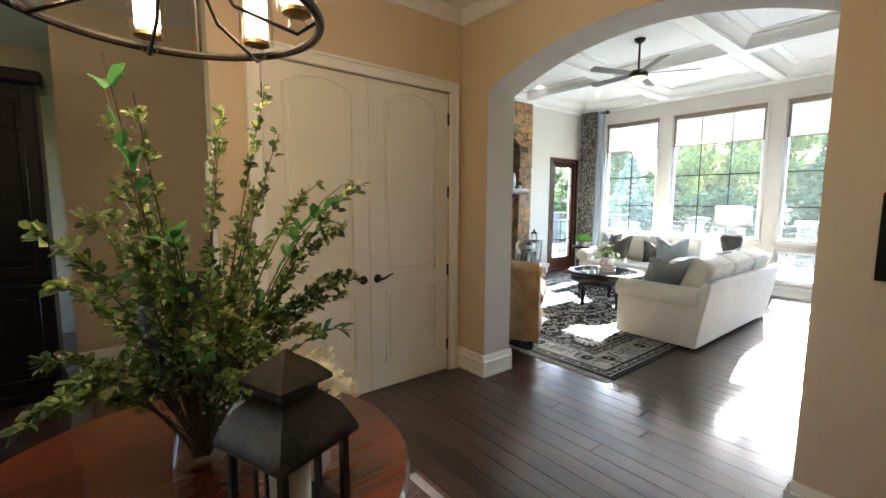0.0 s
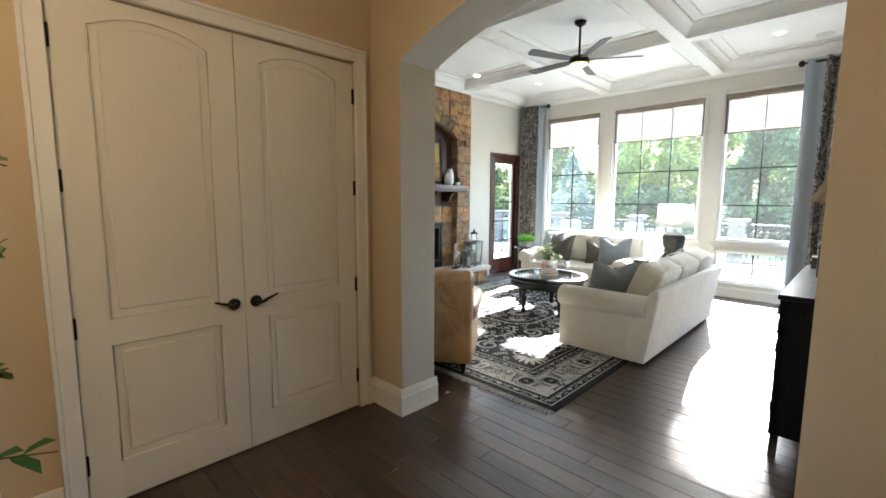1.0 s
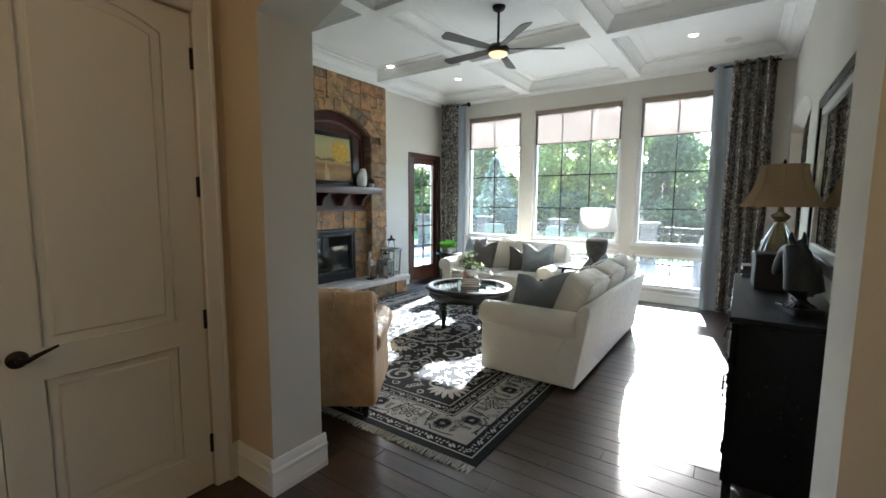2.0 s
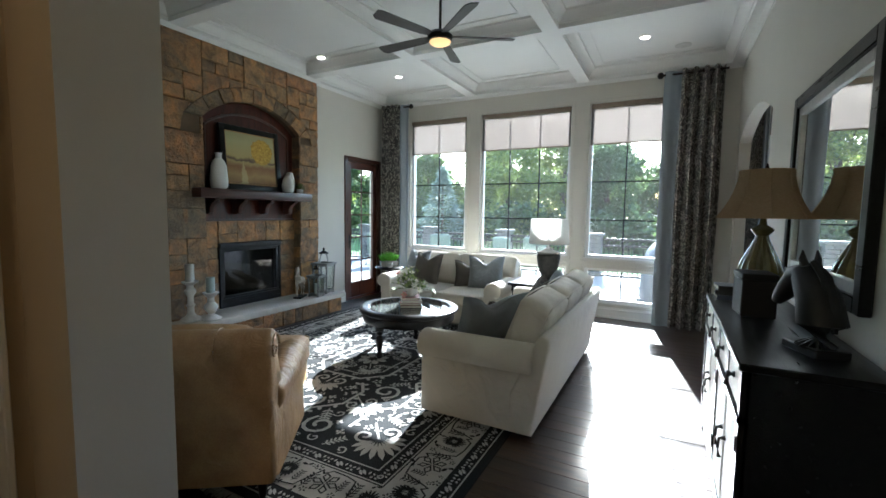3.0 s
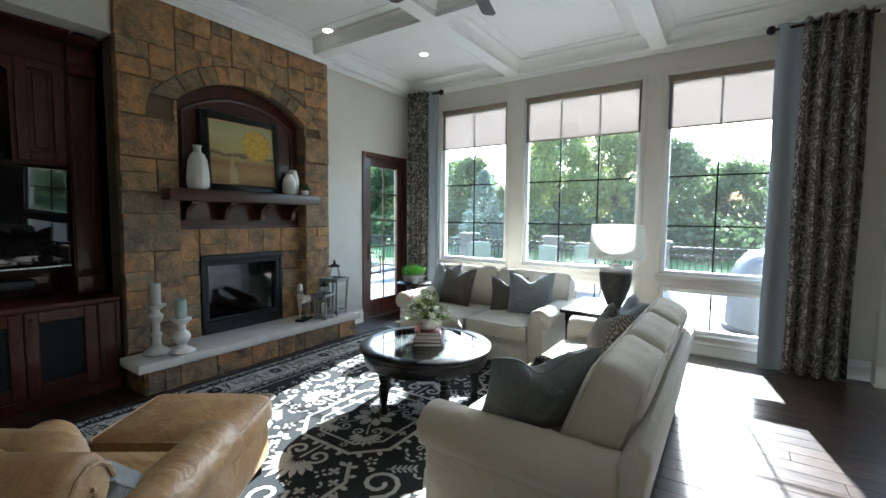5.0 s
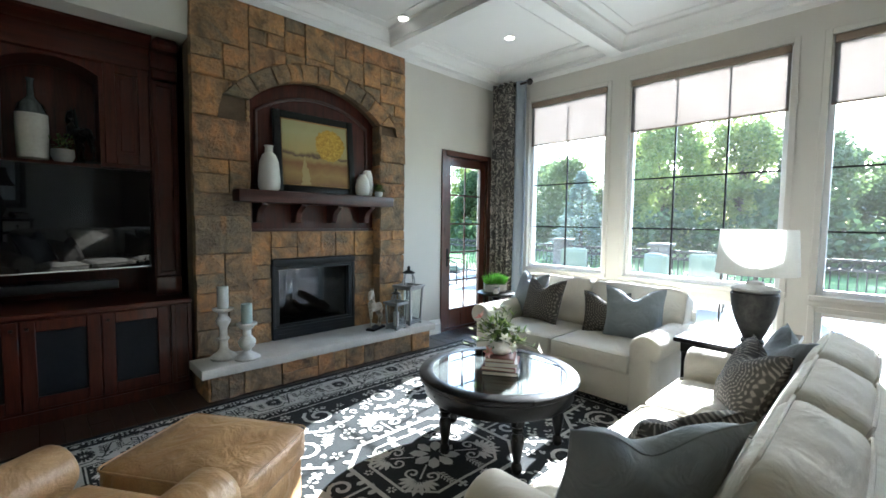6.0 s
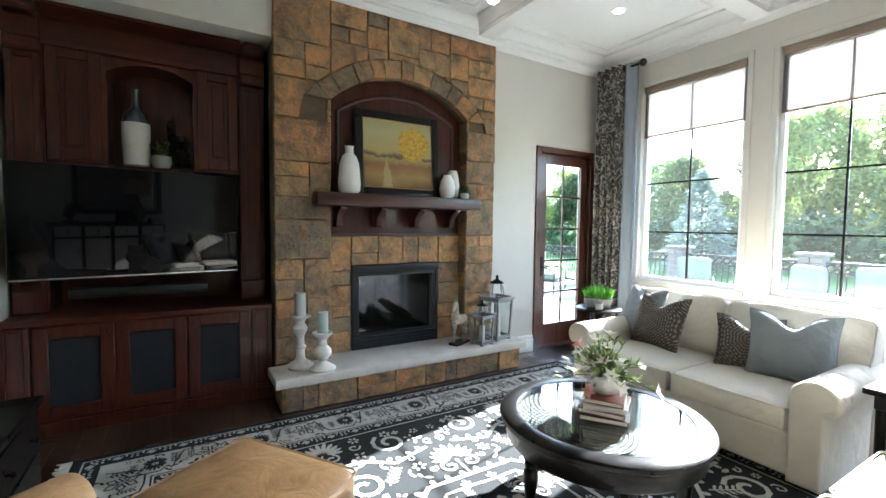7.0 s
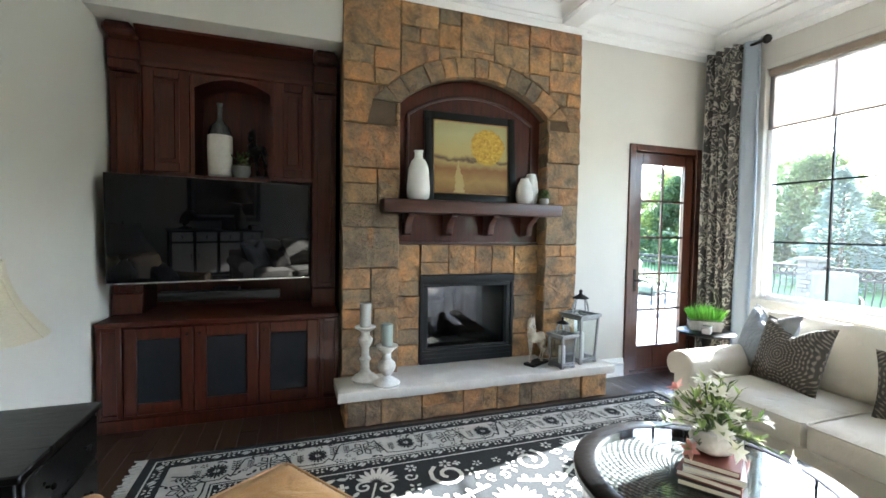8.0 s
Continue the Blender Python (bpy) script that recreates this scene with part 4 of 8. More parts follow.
def armchair(m):
    """Faces +x."""
    c = thing("leather_armchair", "worn tan leather club chair with rolled arms and back", "armchair", m)
    wd = 0.45
    part("base", shape(box, -0.36, 0.38, -wd + 0.10, wd - 0.10, 0.10, 0.30, 0.02, 3), M_LEATHER, c)
    s = part("seat_cushion", shape(soft_box, 0.70, 0.58, 0.18, 0.05, (0.11, 0, 0.28), 0.03), M_LEATHER, c)
    R = 0.10
    for sgn in (-1, 1):
        prof = [(wd - 0.17, 0.08), (wd - 0.04, 0.08), (wd - 0.05, 0.42)]
        prof += [(wd - 0.11 + R * 1.1 * math.cos(t), 0.52 + R * math.sin(t)) for t in (radians(a) for a in range(-35, 200, 13))]
        prof += [(wd - 0.17, 0.42)]
        part("arm", shape(prism, [(sgn * u, v) for u, v in prof], "x", -0.34, 0.42, 0.035, 4), M_LEATHER, c, smooth=55)
    back = [(-0.42, 0.10), (-0.46, 0.70)]
    back += [(-0.385 + 0.095 * math.cos(t), 0.80 + 0.10 * math.sin(t)) for t in (radians(a) for a in range(205, -40, -17))]
    back += [(-0.24, 0.60), (-0.20, 0.30), (-0.20, 0.10)]
    part("backrest", shape(prism, back, "y", -wd + 0.03, wd - 0.03, 0.03, 4), M_LEATHER, c, smooth=55)
    part("back_cushion", shape(soft_box, 0.15, 0.56, 0.44, 0.055, (0, 0, 0), 0.02), M_LEATHER, c).matrix_local = pose(-0.155, 0, 0.44, 0, -13)
    for sgn in (-1, 1):
        bm = bmesh.new()
        tube(bm, [(-0.385 + r * math.cos(t), sgn * (wd - 0.028), 0.80 + r * math.sin(t)) for t, r in ((radians(30 * i), 0.085 - 0.0055 * i) for i in range(14))], 0.007, 6)
        part("scroll_welt", bm, M_LEATHER, c)
    for y in (-0.16, 0.16):
        bm = bmesh.new()
        tube(bm, [(-0.385 + 0.098 * math.cos(t), y, 0.80 + 0.103 * math.sin(t)) for t in (radians(a) for a in range(200, -40, -16))], 0.004, 6)
        part("seam", bm, M_LEATHER, c)
    for x, y in ((-0.36, -0.34), (-0.36, 0.34), (0.34, -0.34), (0.34, 0.34)):
        part("leg", shape(lathe, [(0.018, 0), (0.03, 0.10), (0.03, 0.11)], 10, (x, y, 0)), M_BLACKWOOD, c, "dark tapered leg")
    return c


def ottoman(m):
    o = thing("ottoman", "tan leather ottoman pulled up to the armchair", "ottoman", m)
    part("base", shape(box, -0.25, 0.25, -0.31, 0.31, 0.08, 0.30, 0.025, 3), M_LEATHER, o)
    part("cushion", shape(soft_box, 0.54, 0.66, 0.17, 0.05, (0, 0, 0.29), 0.03), M_LEATHER, o)
    bm = bmesh.new()
    pts, r = [], 0.04
    for cx, cy, a0 in ((0.23, 0.29, 0), (-0.23, 0.29, 90), (-0.23, -0.29, 180), (0.23, -0.29, 270)):
        for k in range(4):
            t = radians(a0 + 30 * k)
            pts.append((cx + r * math.cos(t), cy + r * math.sin(t), 0.44))
    tube(bm, pts, 0.005, 6, closed=True)
    part("piping", bm, M_LEATHER, o)
    for x, y in ((-0.2, -0.26), (-0.2, 0.26), (0.2, -0.26), (0.2, 0.26)):
        part("leg", shape(lathe, [(0.018, 0), (0.028, 0.085)], 10, (x, y, 0)), M_BLACKWOOD, o, "dark tapered leg")


armchair(CH)
ottoman(pose(4.13, 3.64, 0.012, 0, 0, 35.0))


# ---- round coffee table ----
def coffee_table():
    t = thing("coffee_table", "round black-painted coffee table with an inset glass top", "table", (5.81, 3.34, 0.012))
    bm = bmesh.new()
    prof = [(0.44, 0.455), (0.44, 0.488), (0.45, 0.49), (0.515, 0.488), (0.53, 0.475), (0.53, 0.455), (0.515, 0.445), (0.50, 0.435), (0.44, 0.435)]
    seg = 56
    rings = [[bm.verts.new((r * math.cos(2 * math.pi * k / seg), r * math.sin(2 * math.pi * k / seg), z)) for k in range(seg)] for r, z in prof]
    for i in range(len(rings)):
        a, b = rings[i], rings[(i + 1) % len(rings)]
        for k in range(seg):
            bm.faces.new((a[k], b[k], b[(k + 1) % seg], a[(k + 1) % seg]))
    part("rim", bm, M_BLACKWOOD, t)
    bm = bmesh.new()
    lathe(bm, [(0.40, 0.34), (0.485, 0.345), (0.495, 0.36), (0.49, 0.43), (0.44, 0.4345)], 56)
    part("apron", bm, M_BLACKWOOD, t, "round moulded apron")
    wicker, nt, p = nodes_of("dark_woven_cane")
    v = coords(nt)
    sp = nt.nodes.new("ShaderNodeSeparateXYZ")
    nt.links.new(v, sp.inputs[0])
    ang = mathn(nt, "ARCTAN2", sp.outputs[1], sp.outputs[0])
    rad = mathn(nt, "SQRT", mathn(nt, "ADD", mathn(nt, "POWER", sp.outputs[0], 2), mathn(nt, "POWER", sp.outputs[1], 2)))
    wv = mathn(nt, "MULTIPLY", mathn(nt, "SINE", mathn(nt, "MULTIPLY", ang, 48)), mathn(nt, "SINE", mathn(nt, "MULTIPLY", rad, 210)))
    nt.links.new(ramp(nt, wv, [(0.3, (0.015, 0.017, 0.018)), (0.75, (0.09, 0.085, 0.07))]), p.inputs["Base Color"])
    p.inputs["Roughness"].default_value = 0.6
    bump(nt, p, wv, 0.6, 0.004)
    part("woven_panel", shape(lathe, [(0.02, 0.436), (0.44, 0.436), (0.44, 0.446), (0.02, 0.446)], 56), wicker, t, "dark woven panel under glass")
    g = part("glass_top", shape(lathe, [(0.02, 0.478), (0.438, 0.478), (0.438, 0.486), (0.02, 0.486)], 56), clear_glass("table_glass", (0.9, 0.95, 0.94), 1.8), t, "bevelled round glass")
    g.visible_shadow = False
    leg = [(0.024, 0), (0.034, 0.02), (0.030, 0.05), (0.020, 0.065), (0.026, 0.09), (0.034, 0.14), (0.040, 0.19), (0.036, 0.225), (0.022, 0.24), (0.034, 0.25), (0.034, 0.265), (0.024, 0.275), (0.042, 0.29), (0.042, 0.345)]
    for k in range(5):
        a = radians(72 * k + 20)
        part("leg", shape(lathe, leg, 16, (0.40 * math.cos(a), 0.40 * math.sin(a), 0)), M_BLACKWOOD, t, "turned black leg")
    return t


coffee_table()


# ---- console along the wall ----
def console():
    c = thing("console_cabinet", "black-painted console with cream drawers and doors", "cabinet", (4.60, 0.42, 0))
    hw, d0, d1, top = 0.80, -0.24, 0.20, 0.97
    part("top", shape(box, -hw - 0.015, hw + 0.015, d0, d1 + 0.012, top - 0.03, top, 0.005), M_BLACKWOOD, c, "ribbed black top")
    bm = bmesh.new()
    box(bm, -hw, hw, d0 + 0.01, d1 - 0.02, 0.12, top - 0.03)
    part("case", bm, M_BLACKWOOD, c)
    for x in (-hw, -0.02, hw - 0.04):
        part("stile", shape(box, x, x + 0.04, d1 - 0.03, d1, 0.12, top - 0.03), M_BLACKWOOD, c)
    part("rail", shape(box, -hw + 0.04, hw - 0.04, d1 - 0.03, d1 - 0.002, 0.12, 0.16), M_BLACKWOOD, c)
    part("rail", shape(box, -hw, hw, d1 - 0.03, d1 + 0.006, 0.735, 0.76), M_BLACKWOOD, c)
    for i in (1, 3):
        x = -hw + 2 * hw * i / 4
        part("divider", shape(box, x - 0.02, x + 0.02, d1 - 0.03, d1 - 0.001, 0.76, top - 0.03), M_BLACKWOOD, c)
    for x in (-hw, hw):
        for y in (d0 + 0.03, d1 - 0.03):
            sx = math.copysign(1, x)
            pts = [(x, 0.12), (x - sx * 0.07, 0.12), (x - sx * 0.02, 0.04), (x + sx * 0.02, 0.0), (x + sx * 0.05, 0.0), (x + sx * 0.01, 0.06)]
            part("foot", shape(prism, pts, "y", y - 0.02, y + 0.02), M_BLACKWOOD, c, "splayed black foot")
    paint = mat("cream_distressed_paint", (0.72, 0.70, 0.64), (0.80, 0.78, 0.72), 0.5, 6, relief=0.15, fine=60)
    silver = mat("antique_pull", (0.05, 0.045, 0.04), (0.12, 0.11, 0.10), 0.35, 20, metal=0.9)
    for i in range(4):
        x0, x1 = -hw + 2 * hw * i / 4 + 0.03, -hw + 2 * hw * (i + 1) / 4 - 0.03
        d = part("drawer", shape(box, x0, x1, d1 - 0.025, d1 - 0.005, 0.768, top - 0.038, 0.004), paint, c, "cream drawer front")
        mx = (x0 + x1) / 2
        part("pull", shape(lathe, [(0.012, 0), (0.014, 0.004), (0.006, 0.012), (0.016, 0.022), (0.012, 0.03), (0.003, 0.032)], 10), silver, d, "small metal drop pull").matrix_local = pose(mx, d1 - 0.005, 0.86, -90)
        part("drop", shape(tube, [(mx, d1 + 0.022, 0.858), (mx - 0.01, d1 + 0.024, 0.84), (mx, d1 + 0.026, 0.815)], [0.004, 0.006, 0.009], 8), silver, d)
        e = part("door", shape(box, x0 - 0.005, x1 + 0.005, d1 - 0.025, d1 - 0.006, 0.168, 0.728, 0.004), paint, c, "cream door")
        hx = x1 - 0.03 if i % 2 == 0 else x0 + 0.03
        part("pull", shape(tube, [(hx, d1 - 0.006, 0.52), (hx, d1 + 0.018, 0.515), (hx, d1 + 0.022, 0.47), (hx, d1 + 0.015, 0.43)], [0.012, 0.006, 0.006, 0.010], 8), silver, e, "metal drop pull")
        for z in (0.62, 0.26):
            gx = x0 - 0.012 if i % 2 == 0 else x1 + 0.012
            part("hinge", shape(box, gx - 0.006, gx + 0.006, d1 - 0.004, d1 + 0.006, z, z + 0.06), M_IRON, e, "dark hinge")


console()


# ---- foyer doors ----
def foyer_doors():
    d = structure("door_1", shape(box, 0.862, 2.39, DOORY + 0.06, DOORY + 0.07, 0.005, 2.40), M_DOOR, "cream two-panel double closet doors with bronze levers", "door")
    mid = (0.862 + 2.39) / 2
    for k, (a, b) in enumerate(((0.866, mid - 0.002), (mid + 0.002, 2.386))):
        bm = bmesh.new()
        y0, y1 = DOORY + 0.012, DOORY + 0.05
        s, zt, lock0, lock1, bot, rise = 0.135, 2.34, 0.80, 0.93, 0.21, 0.07
        box(bm, a, a + s, y0, y1, 0.008, 2.398)
        box(bm, b - s, b, y0, y1, 0.008, 2.398)
        box(bm, a + s, b - s, y0, y1, 0.008, bot)
        box(bm, a + s, b - s, y0, y1, lock0, lock1)
        n, half = 14, (b - a) / 2 - s
        R = (half * half + rise * rise) / (2 * rise)
        mx = (a + b) / 2

        def crest(u, drop=0.0):
            return zt - drop - rise + (rise - R) + math.sqrt(R * R - u * u) + 0.0
        for i in range(n):
            u0, u1 = -half + 2 * half * i / n, -half + 2 * half * (i + 1) / n
            prism(bm, [(mx + u0, crest(u0)), (mx + u1, crest(u1)), (mx + u1, 2.398), (mx + u0, 2.398)], "y", y0, y1)
        box(bm, a + s, b - s, y0 + 0.010, y1, bot, lock0)
        box(bm, a + s, b - s, y0 + 0.010, y1, lock1, 2.36)
        leaf = part("leaf", bm, M_DOOR, d)
        bm = bmesh.new()
        g = 0.035
        box(bm, a + s + g, b - s - g, y0 + 0.003, y0 + 0.016, bot + g, lock0 - g, 0.009)
        part("lower_panel", bm, M_DOOR, leaf)
        bm = bmesh.new()
        pts = [(mx - half + g, lock1 + g), (mx + half - g, lock1 + g)]
        pts += [(mx + u, crest(u, 0.04)) for u in ((half - g) * (1 - 2 * i / n) for i in range(n + 1))]
        prism(bm, pts, "y", y0 + 0.003, y0 + 0.016, 0.008, 1)
        part("upper_panel", bm, M_DOOR, leaf)
        # sunk mouldings round the panels
        bm = bmesh.new()
        ring = [(a + s, y0 + 0.002, lock1), (b - s, y0 + 0.002, lock1)] + [(mx + u, y0 + 0.002, crest(u)) for u in (half * (1 - 2 * i / n) for i in range(n + 1))]
        tube(bm, ring, 0.006, 6, closed=True)
        tube(bm, [(a + s, y0 + 0.002, bot), (b - s, y0 + 0.002, bot), (b - s, y0 + 0.002, lock0), (a + s, y0 + 0.002, lock0)], 0.006, 6, closed=True)
        part("panel_moulding", bm, M_DOOR, leaf)
        hx, sg = (b - 0.06, -1) if k == 0 else (a + 0.06, 1)
        h = part("lever", shape(tube, [(hx, y0 - 0.045, 0.905), (hx + sg * 0.02, y0 - 0.05, 0.905), (hx + sg * 0.05, y0 - 0.05, 0.918), (hx + sg * 0.085, y0 - 0.048, 0.93), (hx + sg * 0.115, y0 - 0.045, 0.94)], [0.010, 0.011, 0.009, 0.007, 0.005], 8), M_IRON, leaf, "dark bronze lever")
        r = part("rose", shape(lathe, [(0.034, 0), (0.034, 0.006), (0.026, 0.014), (0.012, 0.018), (0.012, 0.05), (0.006, 0.052)], 18), M_IRON, leaf, "round bronze rose")
        r.matrix_local = pose(hx, y0, 0.905, 90)
        for z in (0.19, 0.86, 1.53, 2.14):
            ex = a - 0.004 if k == 0 else b + 0.004
            part("hinge", shape(box, ex - 0.012, ex + 0.012, y0 - 0.012, y0 + 0.002, z, z + 0.10, 0.003), M_IRON, leaf, "dark bronze hinge")
    bm = bmesh.new()
    w, t = 0.085, 0.022
    for a, b in ((0.862 - w, 0.862), (2.39, 2.39 + w)):
        box(bm, a, b, DOORY - t, DOORY - 0.0005, 0, 2.405 + w, 0.005)
        c, e = (a, a + 0.02) if a < 1 else (b - 0.02, b)
        box(bm, c, e, DOORY - t - 0.012, DOORY - t + 0.001, 0, 2.405 + w, 0.004)
    box(bm, 0.862, 2.39, DOORY - t, DOORY - 0.0005, 2.405, 2.405 + w, 0.005)
    box(bm, 0.862 - w + 0.02, 2.39 + w - 0.02, DOORY - t - 0.012, DOORY - t + 0.001, 2.405 + w - 0.02, 2.405 + w, 0.004)
    part("casing", bm, M_WHITE, d, "white moulded casing")


foyer_doors()


# ---- glass door to the patio ----
def patio_door():
    bm = bmesh.new()
    box(bm, 7.47, 7.55, Y1 - 0.02, Y1 + 0.12, 0, 2.43, 0.006)
    box(bm, 8.38, 8.46, Y1 - 0.02, Y1 + 0.12, 0, 2.43, 0.006)
    box(bm, 7.55, 8.38, Y1 - 0.02, Y1 + 0.12, 2.36, 2.43, 0.006)
    box(bm, 7.55, 8.38, Y1 - 0.01, Y1 + 0.14, 0, 0.03, 0.004)
    d = structure("door_2", bm, M_MAHOGANY, "mahogany patio door with small glass panes", "door")
    bm = bmesh.new()
    y0, y1 = Y1 + 0.02, Y1 + 0.065
    a, b, s = 7.555, 8.375, 0.115
    box(bm, a, a + s, y0, y1, 0.033, 2.355, 0.004)
    box(bm, b - s, b, y0, y1, 0.033, 2.355, 0.004)
    box(bm, a + s, b - s, y0, y1, 0.033, 0.29, 0.004)
    box(bm, a + s, b - s, y0, y1, 2.235, 2.355, 0.004)
    leaf = part("leaf", bm, M_MAHOGANY, d)
    bm = bmesh.new()
    for i in range(1, 5):
        z = 0.29 + (2.235 - 0.29) * i / 5
        box(bm, a + s, b - s, y0 + 0.012, y1 - 0.012, z - 0.011, z + 0.011)
    mx = (a + b) / 2
    box(bm, mx - 0.009, mx + 0.009, y0 + 0.013, y1 - 0.013, 0.29, 2.235)
    part("glazing_bars", bm, M_MAHOGANY, leaf)
    g = part("pane", shape(box, a + s, b - s, y0 + 0.02, y0 + 0.024, 0.29, 2.235), M_GLASS, leaf, "clear glass")
    g.visible_shadow = False
    part("lever", shape(tube, [(a + 0.055, y0 - 0.04, 1.0), (a + 0.10, y0 - 0.045, 1.0), (a + 0.15, y0 - 0.04, 1.0)], [0.010, 0.009, 0.006], 8), M_IRON, leaf, "bronze lever")
    part("back_plate", shape(box, a + 0.035, a + 0.075, y0 - 0.008, y0, 0.88, 1.12, 0.004), M_IRON, leaf, "tall bronze plate")
    part("spindle", shape(tube, [(a + 0.055, y0, 1.0), (a + 0.055, y0 - 0.045, 1.0)], 0.010, 8), M_IRON, leaf)


patio_door()


# ---- curtains ----
def curtain_cloth():
    m, nt, p = nodes_of("scroll_print_curtain")
    v = coords(nt, (1, 1, 1))
    n = noise_of(nt, v, 5.0, 2, 0.5)
    w = nt.nodes.new("ShaderNodeTexNoise")
    w.inputs["Scale"].default_value, w.inputs["Detail"].default_value, w.inputs["Distortion"].default_value = 6.8, 1.0, 2.6
    nt.links.new(v, w.inputs["Vector"])
    band = mathn(nt, "ABSOLUTE", mathn(nt, "SUBTRACT", w.outputs["Fac"], 0.5))
    fac = ramp(nt, band, [(0.0, (1, 1, 1)), (0.038, (1, 1, 1)), (0.05, (0, 0, 0))])
    base = ramp(nt, n, [(0.35, (0.048, 0.044, 0.040)), (0.65, (0.085, 0.078, 0.070))])
    nt.links.new(mixc(nt, fac, base, (0.42, 0.39, 0.33)), p.inputs["Base Color"])
    p.inputs["Roughness"].default_value = 0.9
    p.inputs["Sheen Weight"].default_value = 0.2
    return m


M_PRINT = curtain_cloth()
M_LINING = mat("blue_grey_curtain_lining", (0.27, 0.31, 0.35), (0.33, 0.37, 0.41), 0.9, 3, (1, 1, 0.3), relief=0.2, fine=200)


def folds(bm, y0, y1, waves, amp, z0, z1, x=0.0, seed=0, thick=0.012):
    n = waves * 8
    rng = random.Random(seed)
    ph = [rng.uniform(-0.5, 0.5) for _ in range(waves + 1)]
    cols = []
    for i in range(n + 1):
        u = i / n
        k = min(int(u * waves), waves - 1)
        a = amp * (1 + 0.25 * ph[k])
        dx = a * math.sin(2 * math.pi * u * waves)
        col = []
        for j in range(9):
            v = j / 8
            flare = 1 + 0.12 * (1 - v) * math.sin(3 * u + 5 * v + seed)
            col.append((x + dx * flare + 0.012 * (1 - v) * ph[k], y0 + (y1 - y0) * u + 0.006 * math.sin(9 * v + k), z0 + (z1 - z0) * v))
        cols.append(col)
    rows = [[bm.verts.new(c) for c in col] for col in cols]
    rear = [[bm.verts.new((c[0] + thick, c[1], c[2])) for c in col] for col in cols]
    for i in range(n):
        for j in range(8):
            bm.faces.new((rows[i][j], rows[i][j + 1], rows[i + 1][j + 1], rows[i + 1][j]))
            bm.faces.new((rear[i][j], rear[i + 1][j], rear[i + 1][j + 1], rear[i][j + 1]))
        for e in (0, 8):
            bm.faces.new((rows[i][e], rows[i + 1][e], rear[i + 1][e], rear[i][e]))
    for e in (0, n):
        for j in range(8):
            bm.faces.new((rows[e][j], rear[e][j], rear[e][j + 1], rows[e][j + 1]))


def curtain(y0, y1, lining_first, x, zt=3.40, name_group="curtains"):
    """A printed panel on a short rod, its plain lining turned out on the window side."""
    c = thing("curtain", "grey scroll-print curtain with blue-grey lining on a dark rod", "curtain", (x, 0, 0), name_group)
    wd = y1 - y0
    lw = wd * 0.32
    ly = (y0, y0 + lw) if lining_first else (y1 - lw, y1)
    py = (y0 + lw * 0.9, y1) if lining_first else (y0, y1 - lw * 0.9)
    part("printed_panel", shape(folds, *py, 4, 0.075, 0.012, zt, 0, int(y0 * 10) + 3), M_PRINT, c, "grey and beige scroll print")
    part("lining", shape(folds, *ly, 1, 0.03, 0.012, zt - 0.01, 0.0, 4), M_LINING, c, "plain blue-grey lining")
    part("rod", shape(tube, [(0, y0 - 0.03, zt - 0.05), (0, y1 + 0.03, zt - 0.05)], 0.014, 10), M_IRON, c, "dark bronze rod")
    fy = y0 - 0.05 if lining_first else y1 + 0.05
    part("finial", shape(lathe, [(0.012, -0.04), (0.03, -0.03), (0.042, 0), (0.03, 0.03), (0.01, 0.042)], 14, (0, fy, zt - 0.05)), M_IRON, c, "round bronze finial")
    part("wall_bracket", shape(box, 0.0, X1 - x, (y0 + y1) / 2 - 0.012, (y0 + y1) / 2 + 0.012, zt - 0.06, zt - 0.04), M_IRON, c)
    for k in range(5):
        yy = py[0] + (py[1] - py[0]) * (k + 0.5) / 5
        part("grommet", shape(tube, [(0.03 * math.cos(t), yy + 0.01 * math.sin(t), zt - 0.05 + 0.03 * math.sin(t)) for t in (2 * math.pi * i / 12 for i in range(12))], 0.005, 6, True), M_IRON, c, "dark metal ring")


curtain(5.02, 5.56, True, 8.40)
curtain(0.36, 1.04, False, 8.40)
curtain(-0.13, 0.04, True, 8.47)


# ---- ceiling fan and recessed lights ----
def ceiling_fan():
    f = thing("ceiling_fan", "five-blade dark bronze ceiling fan with a lit glass bowl", "fan", (5.55, 2.86, 3.10))
    part("rod", shape(tube, [(0, 0, 0.08), (0, 0, 0.44)], 0.013, 10), M_IRON, f)
    part("canopy", shape(lathe, [(0.02, 0.41), (0.06, 0.435), (0.07, 0.468), (0.02, 0.469)], 20), M_IRON, f)
    part("motor", shape(lathe, [(0.08, -0.01), (0.115, 0.0), (0.12, 0.04), (0.09, 0.075), (0.03, 0.095)], 28), M_IRON, f)
    part("light_bowl", shape(lathe, [(0.02, -0.045), (0.06, -0.04), (0.09, -0.025), (0.1, -0.008)], 24), glow("warm_bowl", (1.0, 0.60, 0.25), 0.16), f, "glowing frosted bowl")
    blade = mat("grey_brown_blade", (0.05, 0.045, 0.04), (0.09, 0.08, 0.072), 0.5, 5, (1, 6, 1), relief=0.1)
    for k in range(5):
        a = 72 * k + 14
        b = part("blade", shape(prism, [(0.10, -0.03), (0.20, -0.05), (0.66, -0.062), (0.70, -0.03), (0.70, 0.05), (0.66, 0.062), (0.2, 0.045), (0.10, 0.03)], "z", 0, 0.008, 0.002, 1), blade, f, "dark grey-brown blade")
        b.matrix_local = pose(0, 0, 0.035, 0, 0, a) @ pose(0, 0, 0, 13, 0, 0)


